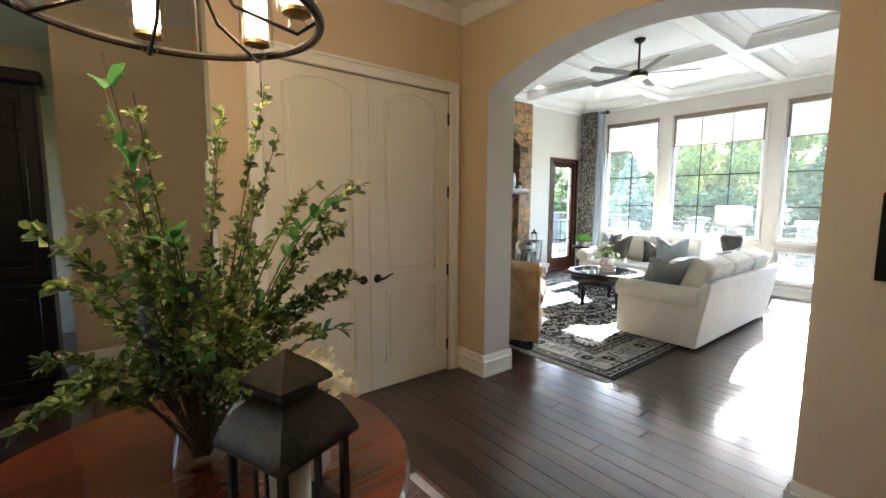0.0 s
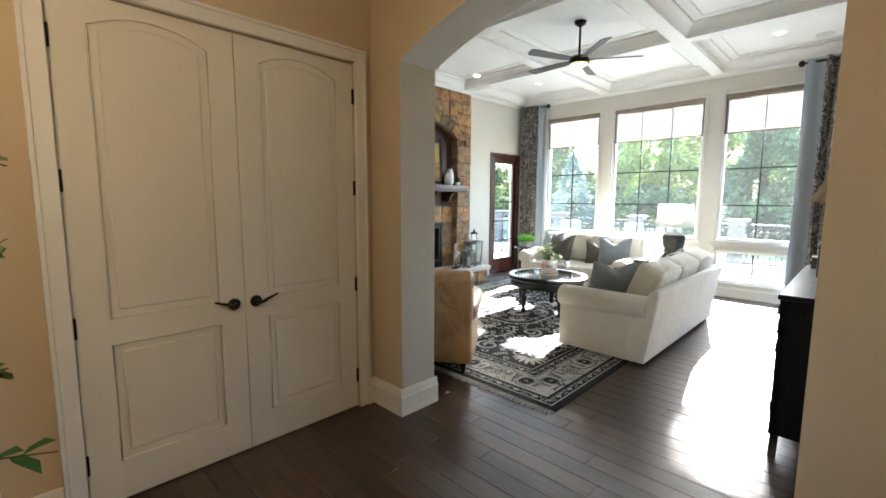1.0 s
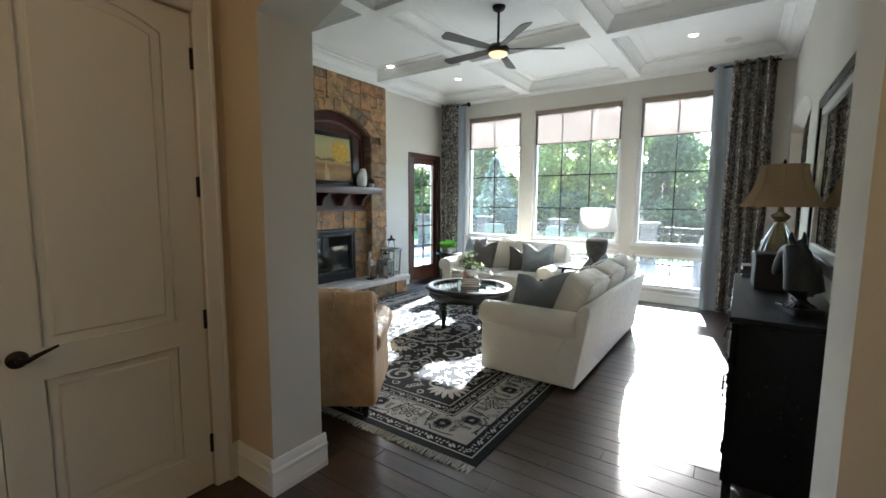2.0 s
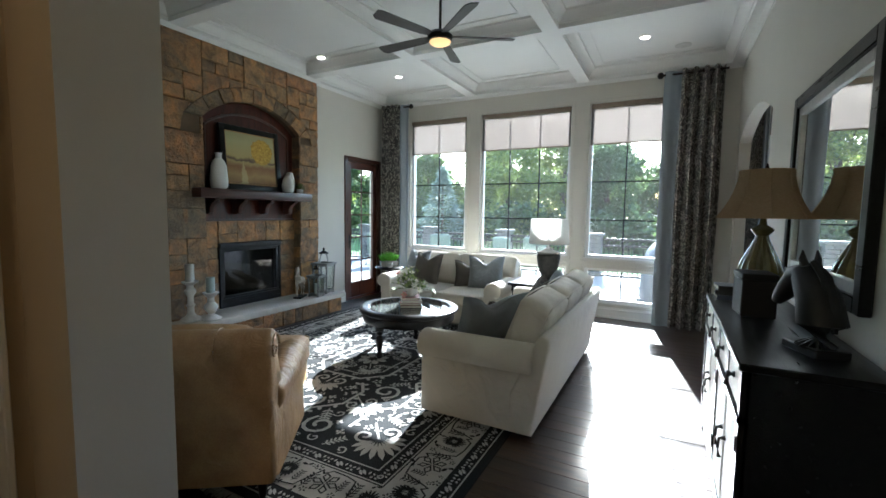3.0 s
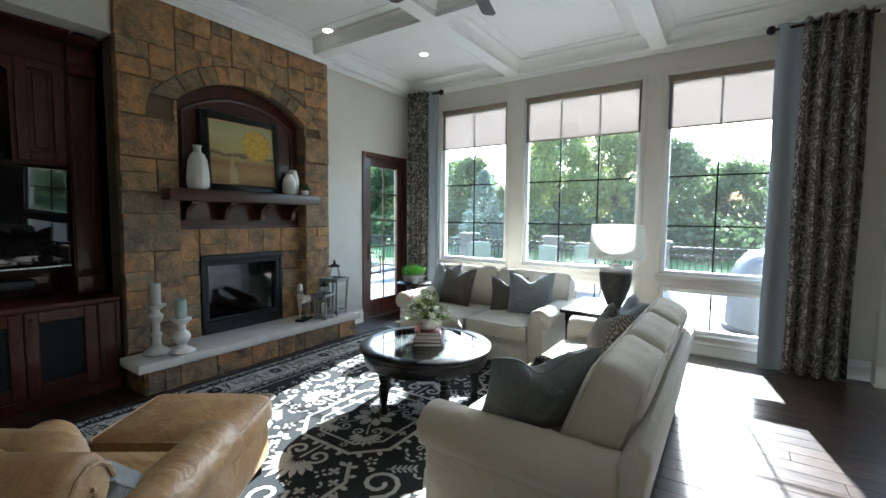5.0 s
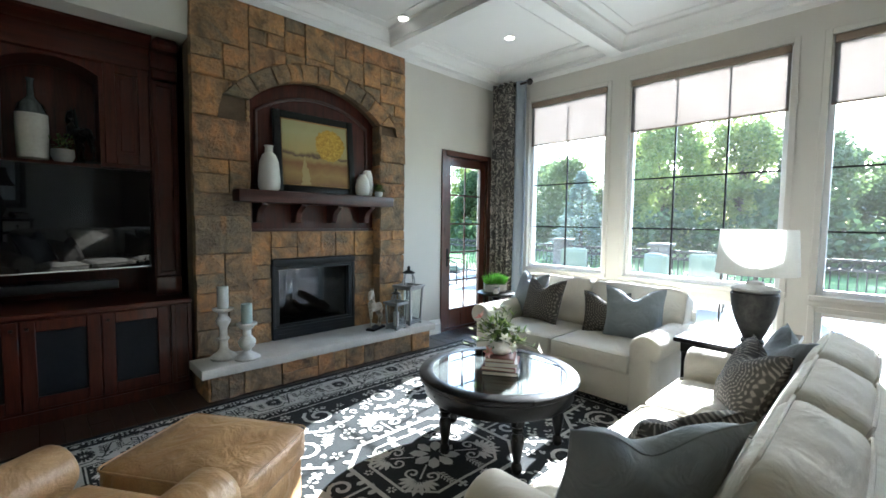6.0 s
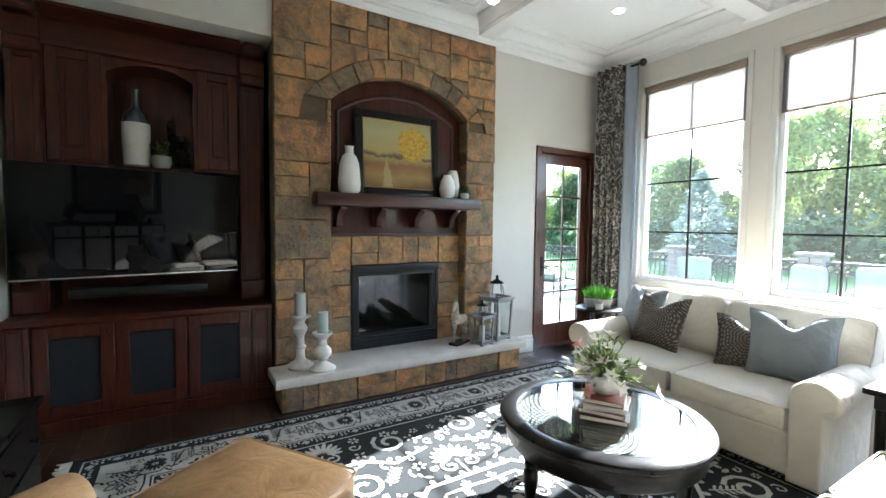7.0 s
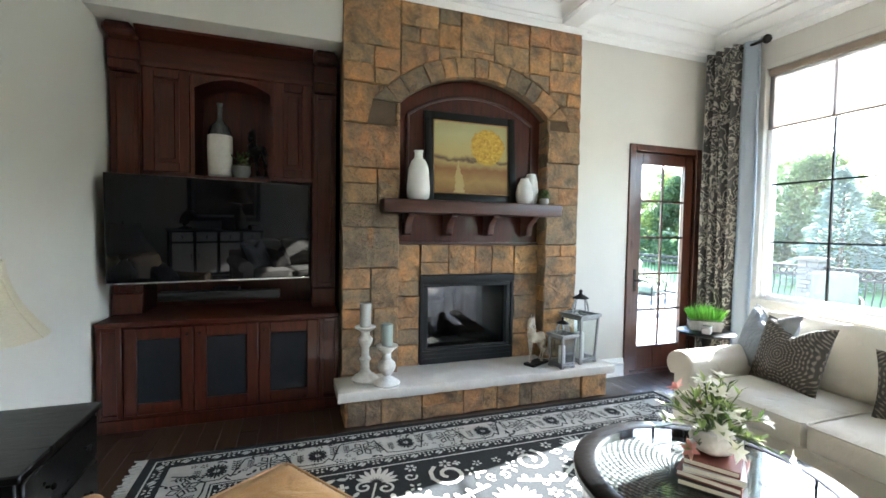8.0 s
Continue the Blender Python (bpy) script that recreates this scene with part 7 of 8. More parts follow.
def rug():
    r = thing("rug", "black and ivory oriental rug with fringed ends", "rug", (0, 0, 0))
    part("field", shape(box, RX0, RX1, RY0, RY1, 0.001, 0.010, 0.003), M_RUGDARK, r, "dark blue-black pile")
    rng = random.Random(21)
    cx, cy = (RX0 + RX1) / 2, (RY0 + RY1) / 2
    A, B = (RX1 - RX0) / 2, (RY1 - RY0) / 2
    ink = []      # ivory on dark, in one quarter round the middle
    FA, FB = A - 0.55, B - 0.55
    # middle medallion
    blossom(ink, (0, 0), 0.16, 8)
    hook_line(ink, [(0.0, 0.40), (0.30, 0.40), (0.48, 0.22), (0.48, 0.0)], 0.028)
    ribbon(ink, [(0.0, 0.30), (0.24, 0.30), (0.38, 0.16), (0.38, 0.0)], 0.018)
    palmette(ink, (0.24, 0.14), 0.6, 0.16)
    fishbone(ink, (0.12, 0.22), 1.57, 0.13)
    palmette(ink, (0.0, 0.58), 1.57, 0.2)
    palmette(ink, (0.68, 0.0), 0.0, 0.24)
    # scrolling stems and large leaves
    hook_line(ink, [(0.55, 0.30), (0.70, 0.42), (0.95, 0.42), (1.12, 0.26), (1.40, 0.26)], 0.026)
    hook_line(ink, [(0.10, 0.80), (0.34, 0.72), (0.52, 0.84), (0.78, 0.84), (0.92, 0.70), (1.20, 0.70)], 0.026)
    scroll(ink, (0.60, 0.58), 0.4, 0.13, 0.028, 1.3, 1)
    scroll(ink, (1.02, 0.14), 2.4, 0.12, 0.026, 1.2, -1)
    scroll(ink, (1.28, 0.50), 4.0, 0.13, 0.028, 1.3, 1)
    scroll(ink, (0.28, 0.98), 1.0, 0.12, 0.026, 1.3, -1)
    palmette(ink, (0.90, 0.58), 0.9, 0.19)
    palmette(ink, (1.24, 0.98), 0.72, 0.24)
    palmette(ink, (0.72, 1.02), 1.9, 0.17)
    palmette(ink, (1.36, 0.05), 3.14, 0.18)
    fishbone(ink, (1.15, 0.44), 0.5, 0.2)
    fishbone(ink, (0.42, 0.60), 2.2, 0.18)
    fishbone(ink, (0.98, 0.94), 1.2, 0.18)
    fishbone(ink, (1.40, 0.74), 2.6, 0.16)
    for _ in range(900):
        p = (rng.uniform(0.03, FA - 0.04), rng.uniform(0.03, FB - 0.03))
        if any(min(math.hypot(p[0] - q[0], p[1] - q[1]) for q in poly) < 0.042 for poly in ink):
            continue
        k = rng.random()
        s = rng.uniform(0.026, 0.05)
        if k < 0.35:
            blossom(ink, p, s, rng.choice((4, 5, 6)), rng.uniform(0, 3))
        elif k < 0.6:
            square_star(ink, p, s * 0.9)
        elif k < 0.8:
            petal(ink, p, rng.uniform(0, 6.28), s * 1.7, s * 0.8)
            petal(ink, p, rng.uniform(0, 6.28), s * 1.4, s * 0.7)
        else:
            scroll(ink, p, rng.uniform(0, 6.28), s, 0.012, 1.0)
    bm = bmesh.new()
    for i, poly in enumerate(ink):
        for fx in (1, -1):
            for fy in (1, -1):
                flat(bm, [(cx + fx * x, cy + fy * y) for x, y in poly], 0.0115 + 0.0001 * ((4 * i + fx + 1 + (fy + 1) // 2) % 37))
    # guard borders: small ivory figures on dark
    for inset in (0.10, 0.47):
        for side in range(4):
            L = (A - inset) * 2 if side % 2 == 0 else (B - inset) * 2
            n = int(L / 0.085)
            for i in range(n):
                t = -L / 2 + L * (i + 0.5) / n
                sub = []
                if i % 2 == 0:
                    blossom(sub, (0, 0), 0.032, 4, 0.785)
                else:
                    petal(sub, (-0.03, -0.012), 0.7, 0.055, 0.022)
                    petal(sub, (0.03, 0.014), 3.9, 0.055, 0.022)
                for dx in (-0.042, 0.042):
                    petal(sub, (dx, 0.03), -1.57, 0.03, 0.014)
                for j, poly in enumerate(sub):
                    lift = 0.0135 + 0.0001 * (j + 7 * (side % 2))
                    if side % 2 == 0:
                        y = cy + (B - inset) * (1 if side == 0 else -1)
                        flat(bm, [(cx + t + u, y + v) for u, v in poly], lift)
                    else:
                        x = cx + (A - inset) * (1 if side == 1 else -1)
                        flat(bm, [(x + v, cy + t + u) for u, v in poly], lift)
    # thin ivory lines
    for o in (0.055, 0.425, 0.525):
        for w, (x0, x1, y0, y1) in ((0.010, (-A + o, A - o, -B + o, B - o)),):
            for q in ((x0, x1, y0, y0 + w), (x0, x1, y1 - w, y1), (x0, x0 + w, y0 + w, y1 - w), (x1 - w, x1, y0 + w, y1 - w)):
                flat(bm, [(cx + q[0], cy + q[2]), (cx + q[1], cy + q[2]), (cx + q[1], cy + q[3]), (cx + q[0], cy + q[3])], 0.0125)
    # main ivory border band
    a0, a1 = 0.155, 0.415
    for x0, x1, y0, y1 in ((-A + a0, A - a0, B - a1, B - a0), (-A + a0, A - a0, -B + a0, -B + a1), (-A + a0, -A + a1, -B + a1, B - a1), (A - a1, A - a0, -B + a1, B - a1)):
        flat(bm, [(cx + x0, cy + y0), (cx + x1, cy + y0), (cx + x1, cy + y1), (cx + x0, cy + y1)], 0.0128)
    tagged(part("ivory_pattern", bm, M_RUGIVORY, r, "ivory scrolls, blossoms and border band"), kind="stuff")
    bm = bmesh.new()
    mid = (a0 + a1) / 2
    for side in range(4):
        L = (A - mid) * 2 if side % 2 == 0 else (B - mid) * 2
        n = max(4, 2 * int(L / 0.54))
        step = L / n
        sub = []
        for i in range(n):
            t = -L / 2 + step * (i + 0.5)
            s = 1 if i % 2 == 0 else -1
            loc = []
            if i % 2 == 0:
                palmette(loc, (0, 0), 1.57, 0.085)
                palmette(loc, (0, 0), -1.57, 0.085)
                blossom(loc, (0, 0), 0.05, 8)
            else:
                for k in range(6):
                    b = 2 * math.pi * k / 6
                    ribbon(loc, [(0.02 * math.cos(b), 0.02 * math.sin(b)), (0.06 * math.cos(b + 0.35), 0.06 * math.sin(b + 0.35)), (0.085 * math.cos(b), 0.085 * math.sin(b)), (0.06 * math.cos(b - 0.35), 0.06 * math.sin(b - 0.35)), (0.02 * math.cos(b), 0.02 * math.sin(b))], 0.009)
                blossom(loc, (0, 0), 0.022, 6)
            fishbone(loc, (step * 0.36, 0.02 * s), 1.57, 0.13)
            fishbone(loc, (-step * 0.36, -0.02 * s), 1.57, 0.10)
            ribbon(loc, [(-step / 2, -0.09 * s), (-step * 0.25, -0.105 * s), (step * 0.1, -0.105 * s), (step * 0.22, -0.06 * s), (step * 0.3, -0.09 * s), (step / 2, 0.09 * s)], 0.010)
            taken = [q for poly in loc for q in poly]
            for _ in range(60):
                u, v = rng.uniform(-step / 2, step / 2), rng.uniform(-0.115, 0.115)
                if min(math.hypot(u - q[0], v - q[1]) for q in taken) < 0.026:
                    continue
                fig, g = [], rng.uniform(0.016, 0.028)
                if rng.random() < 0.5:
                    blossom(fig, (u, v), g, 5, rng.uniform(0, 3))
                else:
                    b = rng.uniform(0, 6.28)
                    petal(fig, (u, v), b, g * 1.9, g)
                    petal(fig, (u, v), b + 2.2, g * 1.6, g * 0.9)
                loc += fig
                taken += [q for poly in fig for q in poly]
            for poly in loc:
                sub.append([(t + u, v) for u, v in poly])
        for j, poly in enumerate(sub):
            lift = 0.0155 + 0.0001 * ((2 * j + side % 2) % 41)
            if side % 2 == 0:
                y = cy + (B - mid) * (1 if side == 0 else -1)
                flat(bm, [(cx + u, y + v) for u, v in poly], lift)
            else:
                x = cx + (A - mid) * (1 if side == 1 else -1)
                flat(bm, [(x + v, cy + u) for u, v in poly], lift)
    tagged(part("dark_pattern", bm, M_RUGDARK, r, "dark blossoms on the ivory border"), kind="stuff")
    bm = bmesh.new()
    for x, s in ((RX0, -1), (RX1, 1)):
        n = 230
        for i in range(n):
            y = RY0 + (RY1 - RY0) * (i + 0.5) / n
            tube(bm, [(x, y, 0.006), (x + s * 0.03, y + rng.uniform(-.006, .006), 0.007), (x + s * rng.uniform(0.055, 0.08), y + rng.uniform(-.012, .012), 0.005)], 0.0048, 4)
    tagged(part("fringe", bm, M_RUGIVORY, r, "ivory knotted fringe"), kind="stuff")


rug()


# ---- foyer: round table, chandelier ----
FT = (0.19, 1.22)
M_CHERRYTOP = wood("polished_cherry_top", (0.055, 0.012, 0.006), (0.14, 0.034, 0.014), 0.2, "x", coat=0.6)


def foyer_table():
    r = thing("foyer_rug", "dark red patterned rug under the round table", "rug", (0, 0, 0))
    red = mat("dark_red_pile", (0.05, 0.012, 0.012), (0.22, 0.16, 0.12), 0.95, 30, relief=0.5, fine=200)
    part("field", shape(box, -0.95, 1.33, 0.64, 1.80, 0.001, 0.010, 0.003), red, r)
    part("border", shape(box, 1.25, 1.30, 0.66, 1.78, 0.0102, 0.0145), M_RUGIVORY, r, "pale border stripe")
    t = thing("round_table", "round polished cherry pedestal table in the foyer", "table", (*FT, 0.0))
    part("top", shape(lathe, [(0.52, 0.735), (0.56, 0.745), (0.575, 0.76), (0.565, 0.775), (0.02, 0.776)], 56), M_CHERRYTOP, t)
    part("apron", shape(lathe, [(0.42, 0.66), (0.43, 0.735)], 40), M_CHERRYTOP, t)
    part("pedestal", shape(lathe, [(0.10, 0.14), (0.07, 0.2), (0.11, 0.32), (0.06, 0.44), (0.09, 0.58), (0.16, 0.66)], 24), M_CHERRYTOP, t)
    for k in range(4):
        a = radians(90 * k + 45)
        part("foot", shape(tube, [(0.06 * math.cos(a), 0.06 * math.sin(a), 0.2), (0.22 * math.cos(a), 0.22 * math.sin(a), 0.12), (0.40 * math.cos(a), 0.40 * math.sin(a), 0.045)], [0.05, 0.04, 0.03], 8), M_CHERRYTOP, t)
    # dark bell lantern with a candle
    ln = thing("bell_lantern", "dark pierced-metal lantern with a pale candle", "lantern", (0.33, 0.89, 0.776, 0, 0, 20))
    aged = mat("aged_bronze", (0.012, 0.010, 0.008), (0.06, 0.05, 0.035), 0.5, 14, metal=0.6, relief=0.6, fine=60)
    part("base", shape(box, -0.10, 0.10, -0.10, 0.10, 0, 0.025, 0.006), aged, ln)
    for x in (-0.085, 0.085):
        for y in (-0.085, 0.085):
            part("post", shape(box, x - 0.008, x + 0.008, y - 0.008, y + 0.008, 0.025, 0.20), aged, ln)
    def square(prof):
        bm = shape(lathe, [(1.4142 * r, z) for r, z in prof], 4)
        bmesh.ops.rotate(bm, cent=(0, 0, 0), matrix=Matrix.Rotation(radians(45), 3, "Z"), verts=bm.verts)
        return bm

    part("hood", square([(0.106, 0.195), (0.110, 0.20), (0.110, 0.212), (0.100, 0.235), (0.080, 0.275), (0.055, 0.30), (0.047, 0.305), (0.047, 0.335)]), aged, ln, "domed dark metal hood")
    part("cap", square([(0.070, 0.332), (0.070, 0.342), (0.045, 0.370), (0.012, 0.395), (0.004, 0.405)]), aged, ln, "small pyramid cap")
    for x, y in ((0, -0.087), (0, 0.087), (-0.087, 0), (0.087, 0)):
        part("muntin", shape(box, x - 0.004, x + 0.004, y - 0.004, y + 0.004, 0.025, 0.197), aged, ln)
    part("candle", shape(lathe, [(0.045, 0.026), (0.045, 0.135), (0.036, 0.145), (0.005, 0.14)], 20), M_CANDLE, ln, "pale candle")
    # candlestick and a bunch of white roses
    cs = thing("candlestick", "distressed white candlestick with a cream candle", "candlestick", (0.38, 1.50, 0.776))
    part("stand", shape(lathe, [(0.055, 0), (0.06, 0.015), (0.03, 0.04), (0.022, 0.08), (0.035, 0.12), (0.022, 0.16), (0.03, 0.2), (0.05, 0.23), (0.05, 0.24)], 20), M_CHIPPED, cs)
    part("candle", shape(lathe, [(0.03, 0.24), (0.03, 0.31), (0.005, 0.315)], 18), M_CANDLE, cs, "cream candle")
    rs = thing("white_roses", "white roses in a small white vase on the table", "flowers", (0.42, 1.02, 0.776))
    part("vase", shape(lathe, [(0.04, 0), (0.06, 0.04), (0.055, 0.12), (0.035, 0.17), (0.045, 0.2)], 20), M_CERAMIC, rs, "small white vase")
    bm = bmesh.new()
    rng = random.Random(14)
    for k in range(7):
        c = Vector((rng.uniform(-0.09, 0.09), rng.uniform(-0.09, 0.09), 0.22 + rng.uniform(0, 0.08)))
        for j in range(26):
            a, e = rng.uniform(0, 6.28), rng.uniform(-0.4, 1.5)
            d = Vector((math.cos(a) * math.cos(e), math.sin(a) * math.cos(e), math.sin(e)))
            leaf(bm, c + d * 0.012, d, Vector((rng.uniform(-1, 1), rng.uniform(-1, 1), 1)), 0.034, 0.034)
    tagged(part("petals", bm, M_PETAL, rs), kind="stuff")


foyer_table()


def foliage_vase():
    v = thing("foliage_vase", "clear glass vase of tall leafy berry branches", "plant", (0.21, 1.27, 0.776))
    part("vase", shape(lathe, [(0.06, 0), (0.075, 0.02), (0.055, 0.12), (0.05, 0.2), (0.075, 0.27)], 28), clear_glass("vase_glass", (0.92, 0.95, 0.94), 1.5), v, "clear glass vase").visible_shadow = False
    rng = random.Random(33)
    stems, small, pale, big, berries = (bmesh.new() for _ in range(5))
    for k in range(60):
        a = rng.uniform(0, 6.28)
        spread = rng.uniform(0.12, 0.50) if k > 7 else rng.uniform(0.10, 0.30)
        top = rng.uniform(0.35, 0.90) if k > 7 else rng.uniform(0.92, 1.08)
        end = Vector((math.cos(a) * spread + 0.05, math.sin(a) * spread * 0.85 - 0.01, top))
        p0 = Vector((rng.uniform(-.02, .02), rng.uniform(-.02, .02), 0.02))
        pts = [p0.lerp(end, t) + Vector((0, 0, 0.22 * t * (1 - t))) - Vector((0, 0, 0.10 * t ** 4 if spread > 0.25 else 0)) for t in (i / 7 for i in range(8))]
        tube(stems, pts, [0.004 * (1 - 0.7 * i / 7) for i in range(8)], 5)
        wide = k % 6 == 0
        for j in range(30 if not wide else 10):
            t = rng.uniform(0.24, 1.0) if spread < 0.4 else rng.uniform(0.45, 1.0)
            i = min(6, int(t * 7))
            q = pts[i].lerp(pts[i + 1], t * 7 - i)
            d = (pts[i + 1] - pts[i]).normalized() + Vector((rng.uniform(-1, 1), rng.uniform(-1, 1), rng.uniform(-0.5, 0.9)))
            if wide:
                round_leaf(big, q, d, Vector((0, 0, 1)), rng.uniform(0.05, 0.07), 0.034)
            else:
                for _ in range(4):
                    e = d + Vector((rng.uniform(-1, 1), rng.uniform(-1, 1), rng.uniform(-1, 1)))
                    round_leaf(small if rng.random() < 0.72 else pale, q + e * rng.uniform(0, 0.012), e, Vector((rng.uniform(-1, 1), rng.uniform(-1, 1), 1)), rng.uniform(0.016, 0.030), rng.uniform(0.015, 0.024))
                if rng.random() < 0.35:
                    o = q + Vector((rng.uniform(-1, 1), rng.uniform(-1, 1), rng.uniform(-1, 1))) * 0.016
                    lathe(berries, [(0.001, -0.005), (0.0045, -0.002), (0.0045, 0.002), (0.001, 0.005)], 6, o)
    tagged(part("stemwork", stems, mat("green_brown_stem", (0.05, 0.05, 0.02), (0.10, 0.09, 0.04), 0.7), v), kind="stuff")
    tagged(part("small_leaves", small, M_LEAF, v), kind="stuff")
    tagged(part("berry_foliage", pale, M_LEAFPALE, v), kind="stuff")
    tagged(part("berry_cluster", berries, mat("cream_berry", (0.50, 0.52, 0.36), (0.66, 0.66, 0.50), 0.5, 30), v, "small cream berries"), kind="stuff")
    tagged(part("broad_leaves", big, leaf_material("broad_green_leaf", (0.03, 0.11, 0.03), (0.07, 0.19, 0.05)), v), kind="stuff")


foliage_vase()
LAMPS = glow("warm_frosted_shade", (1.0, 0.80, 0.52), 0.7)


def chandelier():
    c = thing("chandelier", "round bronze chandelier with frosted glass candle lights", "chandelier", (FT[0], FT[1], 1.96))
    n = 48
    ringpts = [(0.35 * math.cos(2 * math.pi * k / n), 0.35 * math.sin(2 * math.pi * k / n), 0) for k in range(n)]
    part("ring", shape(tube, ringpts, 0.012, 8, True), M_IRON, c, "bronze hoop")
    outer = clear_glass("shade_glass", (0.97, 0.96, 0.94), 1.2)
    crystal = clear_glass("crystal", (0.95, 0.95, 0.95), 2.5)
    for k in range(6):
        a = radians(60 * k + 33)
        x, y = 0.295 * math.cos(a), 0.295 * math.sin(a)
        l = part("candle_light", shape(lathe, [(0.03, 0.02), (0.032, 0.025), (0.032, 0.15), (0.02, 0.152)], 20, (x, y, 0.02)), LAMPS, c, "glowing frosted cylinder")
        g = part("glass_cylinder", shape(ring_lathe, [(0.048, 0.0), (0.048, 0.17), (0.046, 0.17), (0.046, 0.0)], 24, (x, y, 0.02)), outer, l, "clear outer glass")
        g.visible_shadow = False
        part("cup", shape(lathe, [(0.012, -0.012), (0.036, -0.006), (0.036, 0.004), (0.012, 0.02)], 20, (x, y, 0.02)), mat("brass_cup", (0.16, 0.09, 0.035), (0.28, 0.17, 0.07), 0.3, metal=0.9), l, "brass cup")
        part("crystal_ball", shape(lathe, [(0.006, -0.055), (0.02, -0.045), (0.024, -0.03), (0.012, -0.012)], 12, (x, y, 0.02)), crystal, l, "clear crystal ball")
        part("arm", shape(tube, [(x * 1.17, y * 1.17, 0), (x, y, -0.034), (x * 0.5, y * 0.5, 0.02), (0, 0, 0.25)], 0.005, 6), M_IRON, c)
    for k in range(3):
        a = radians(120 * k + 70)
        part("stay", shape(tube, [(0.35 * math.cos(a), 0.35 * math.sin(a), 0.0), (0.33 * math.cos(a), 0.33 * math.sin(a), 0.15), (0.15 * math.cos(a), 0.15 * math.sin(a), 0.5), (0, 0, 0.62)], 0.006, 6), M_IRON, c)
    part("stem", shape(tube, [(0, 0, 0.25), (0, 0, 1.11)], 0.010, 8), M_IRON, c)


chandelier()
# The dining room point light is an added, unseen fill without a fixture.
for nm, at, e, col, rad in (("chandelier_lamp", (FT[0], FT[1], 2.16), 2.7, (1.0, 0.66, 0.34), 0.12), ("dining_fill", (-1.2, 3.6, 2.2), 0.35, (1.0, 0.76, 0.50), 0.12)):
    ld = bpy.data.lights.new(nm, "POINT")
    ld.energy, ld.color, ld.shadow_soft_size = e, col, rad
    new(nm, ld).location = at

dw = structure("window_5", shape(box, -3.33, -3.29, 3.2, 3.26, 0.8, 2.4), M_WHITE, "plain white dining room window", "window")
for q in ((-3.33, -3.29, 4.44, 4.5, 0.8, 2.4), (-3.33, -3.29, 3.26, 4.44, 0.8, 0.86), (-3.33, -3.29, 3.26, 4.44, 2.34, 2.4), (-3.325, -3.295, 3.84, 3.86, 0.86, 2.34)):
    part("window_frame", shape(box, *q), M_WHITE, dw)
wp = thing("wall_keypad", "small white keypad on the end of the wall", "keypad", (0.58, 2.90, 1.68))
part("body", shape(box, -0.03, -0.001, -0.035, 0.035, -0.06, 0.06, 0.008, 2), M_WHITE, wp)
fp = thing("framed_picture", "dark framed picture on the foyer side of the archway wall", "picture", (FX, -0.02, 1.37))
bm = bmesh.new()
box(bm, -0.03, -0.001, -0.23, -0.19, -0.18, 0.18, 0.004)
box(bm, -0.03, -0.001, 0.19, 0.23, -0.18, 0.18, 0.004)
box(bm, -0.03, -0.001, -0.19, 0.19, 0.14, 0.18, 0.004)
box(bm, -0.03, -0.001, -0.19, 0.19, -0.18, -0.14, 0.004)
part("picture_frame", bm, M_BLACKWOOD, fp)
part("print", shape(box, -0.012, -0.001, -0.19, 0.19, -0.14, 0.14), mat("sepia_print", (0.2, 0.17, 0.12), (0.5, 0.45, 0.36), 0.6, 6), fp)


def dining_chair(m):
    c = thing("dining_chair", "dark wooden dining chair with a black leather back", "chair", m)
    hide = mat("black_hide", (0.010, 0.010, 0.012), (0.022, 0.022, 0.024), 0.45, 10, relief=0.2)
    part("seat", shape(soft_box, 0.46, 0.46, 0.09, 0.03, (0, 0, 0.41), 0.015), hide, c)
    part("backrest", shape(soft_box, 0.46, 0.06, 0.50, 0.025, (0, 0.23, 0.50), 0.01), hide, c).matrix_local = pose(0, 0.03, 0, -3)
    part("rail", shape(box, -0.22, 0.22, -0.21, 0.21, 0.36, 0.412, 0.004), M_BLACKWOOD, c)
    for x in (-0.2, 0.2):
        for y in (-0.19, 0.2):
            part("leg", shape(box, x - 0.02, x + 0.02, y - 0.02, y + 0.02, 0, 0.37, 0.003), M_BLACKWOOD, c)


# Added black cabinet: stands in for the darkness past the wall's free end.
def dark_filler():
    h = thing("dark_filler", "added black cabinet that stands in for the dark dining room", "cabinet", (-0.82, 4.42, 0))
    part("body", shape(box, -0.55, 0.55, -0.2, 0.2, 0.08, 2.3, 0.005), M_BLACKWOOD, h)
    part("plinth", shape(box, -0.56, 0.56, -0.21, 0.2, 0, 0.08, 0.005), M_BLACKWOOD, h)
    part("cornice", shape(box, -0.6, 0.6, -0.25, 0.2, 2.3, 2.4, 0.02), M_BLACKWOOD, h)
    for i in range(2):
        panelled("door", h, M_BLACKWOOD, -0.54 + 0.545 * i, -0.005 + 0.545 * i, 0.95, 2.26, -0.222, 0.07)
        panelled("door", h, M_BLACKWOOD, -0.54 + 0.545 * i, -0.005 + 0.545 * i, 0.12, 0.88, -0.222, 0.07)


dark_filler()
dining_chair(pose(0.50, 3.80, 0, 0, 0, 165))

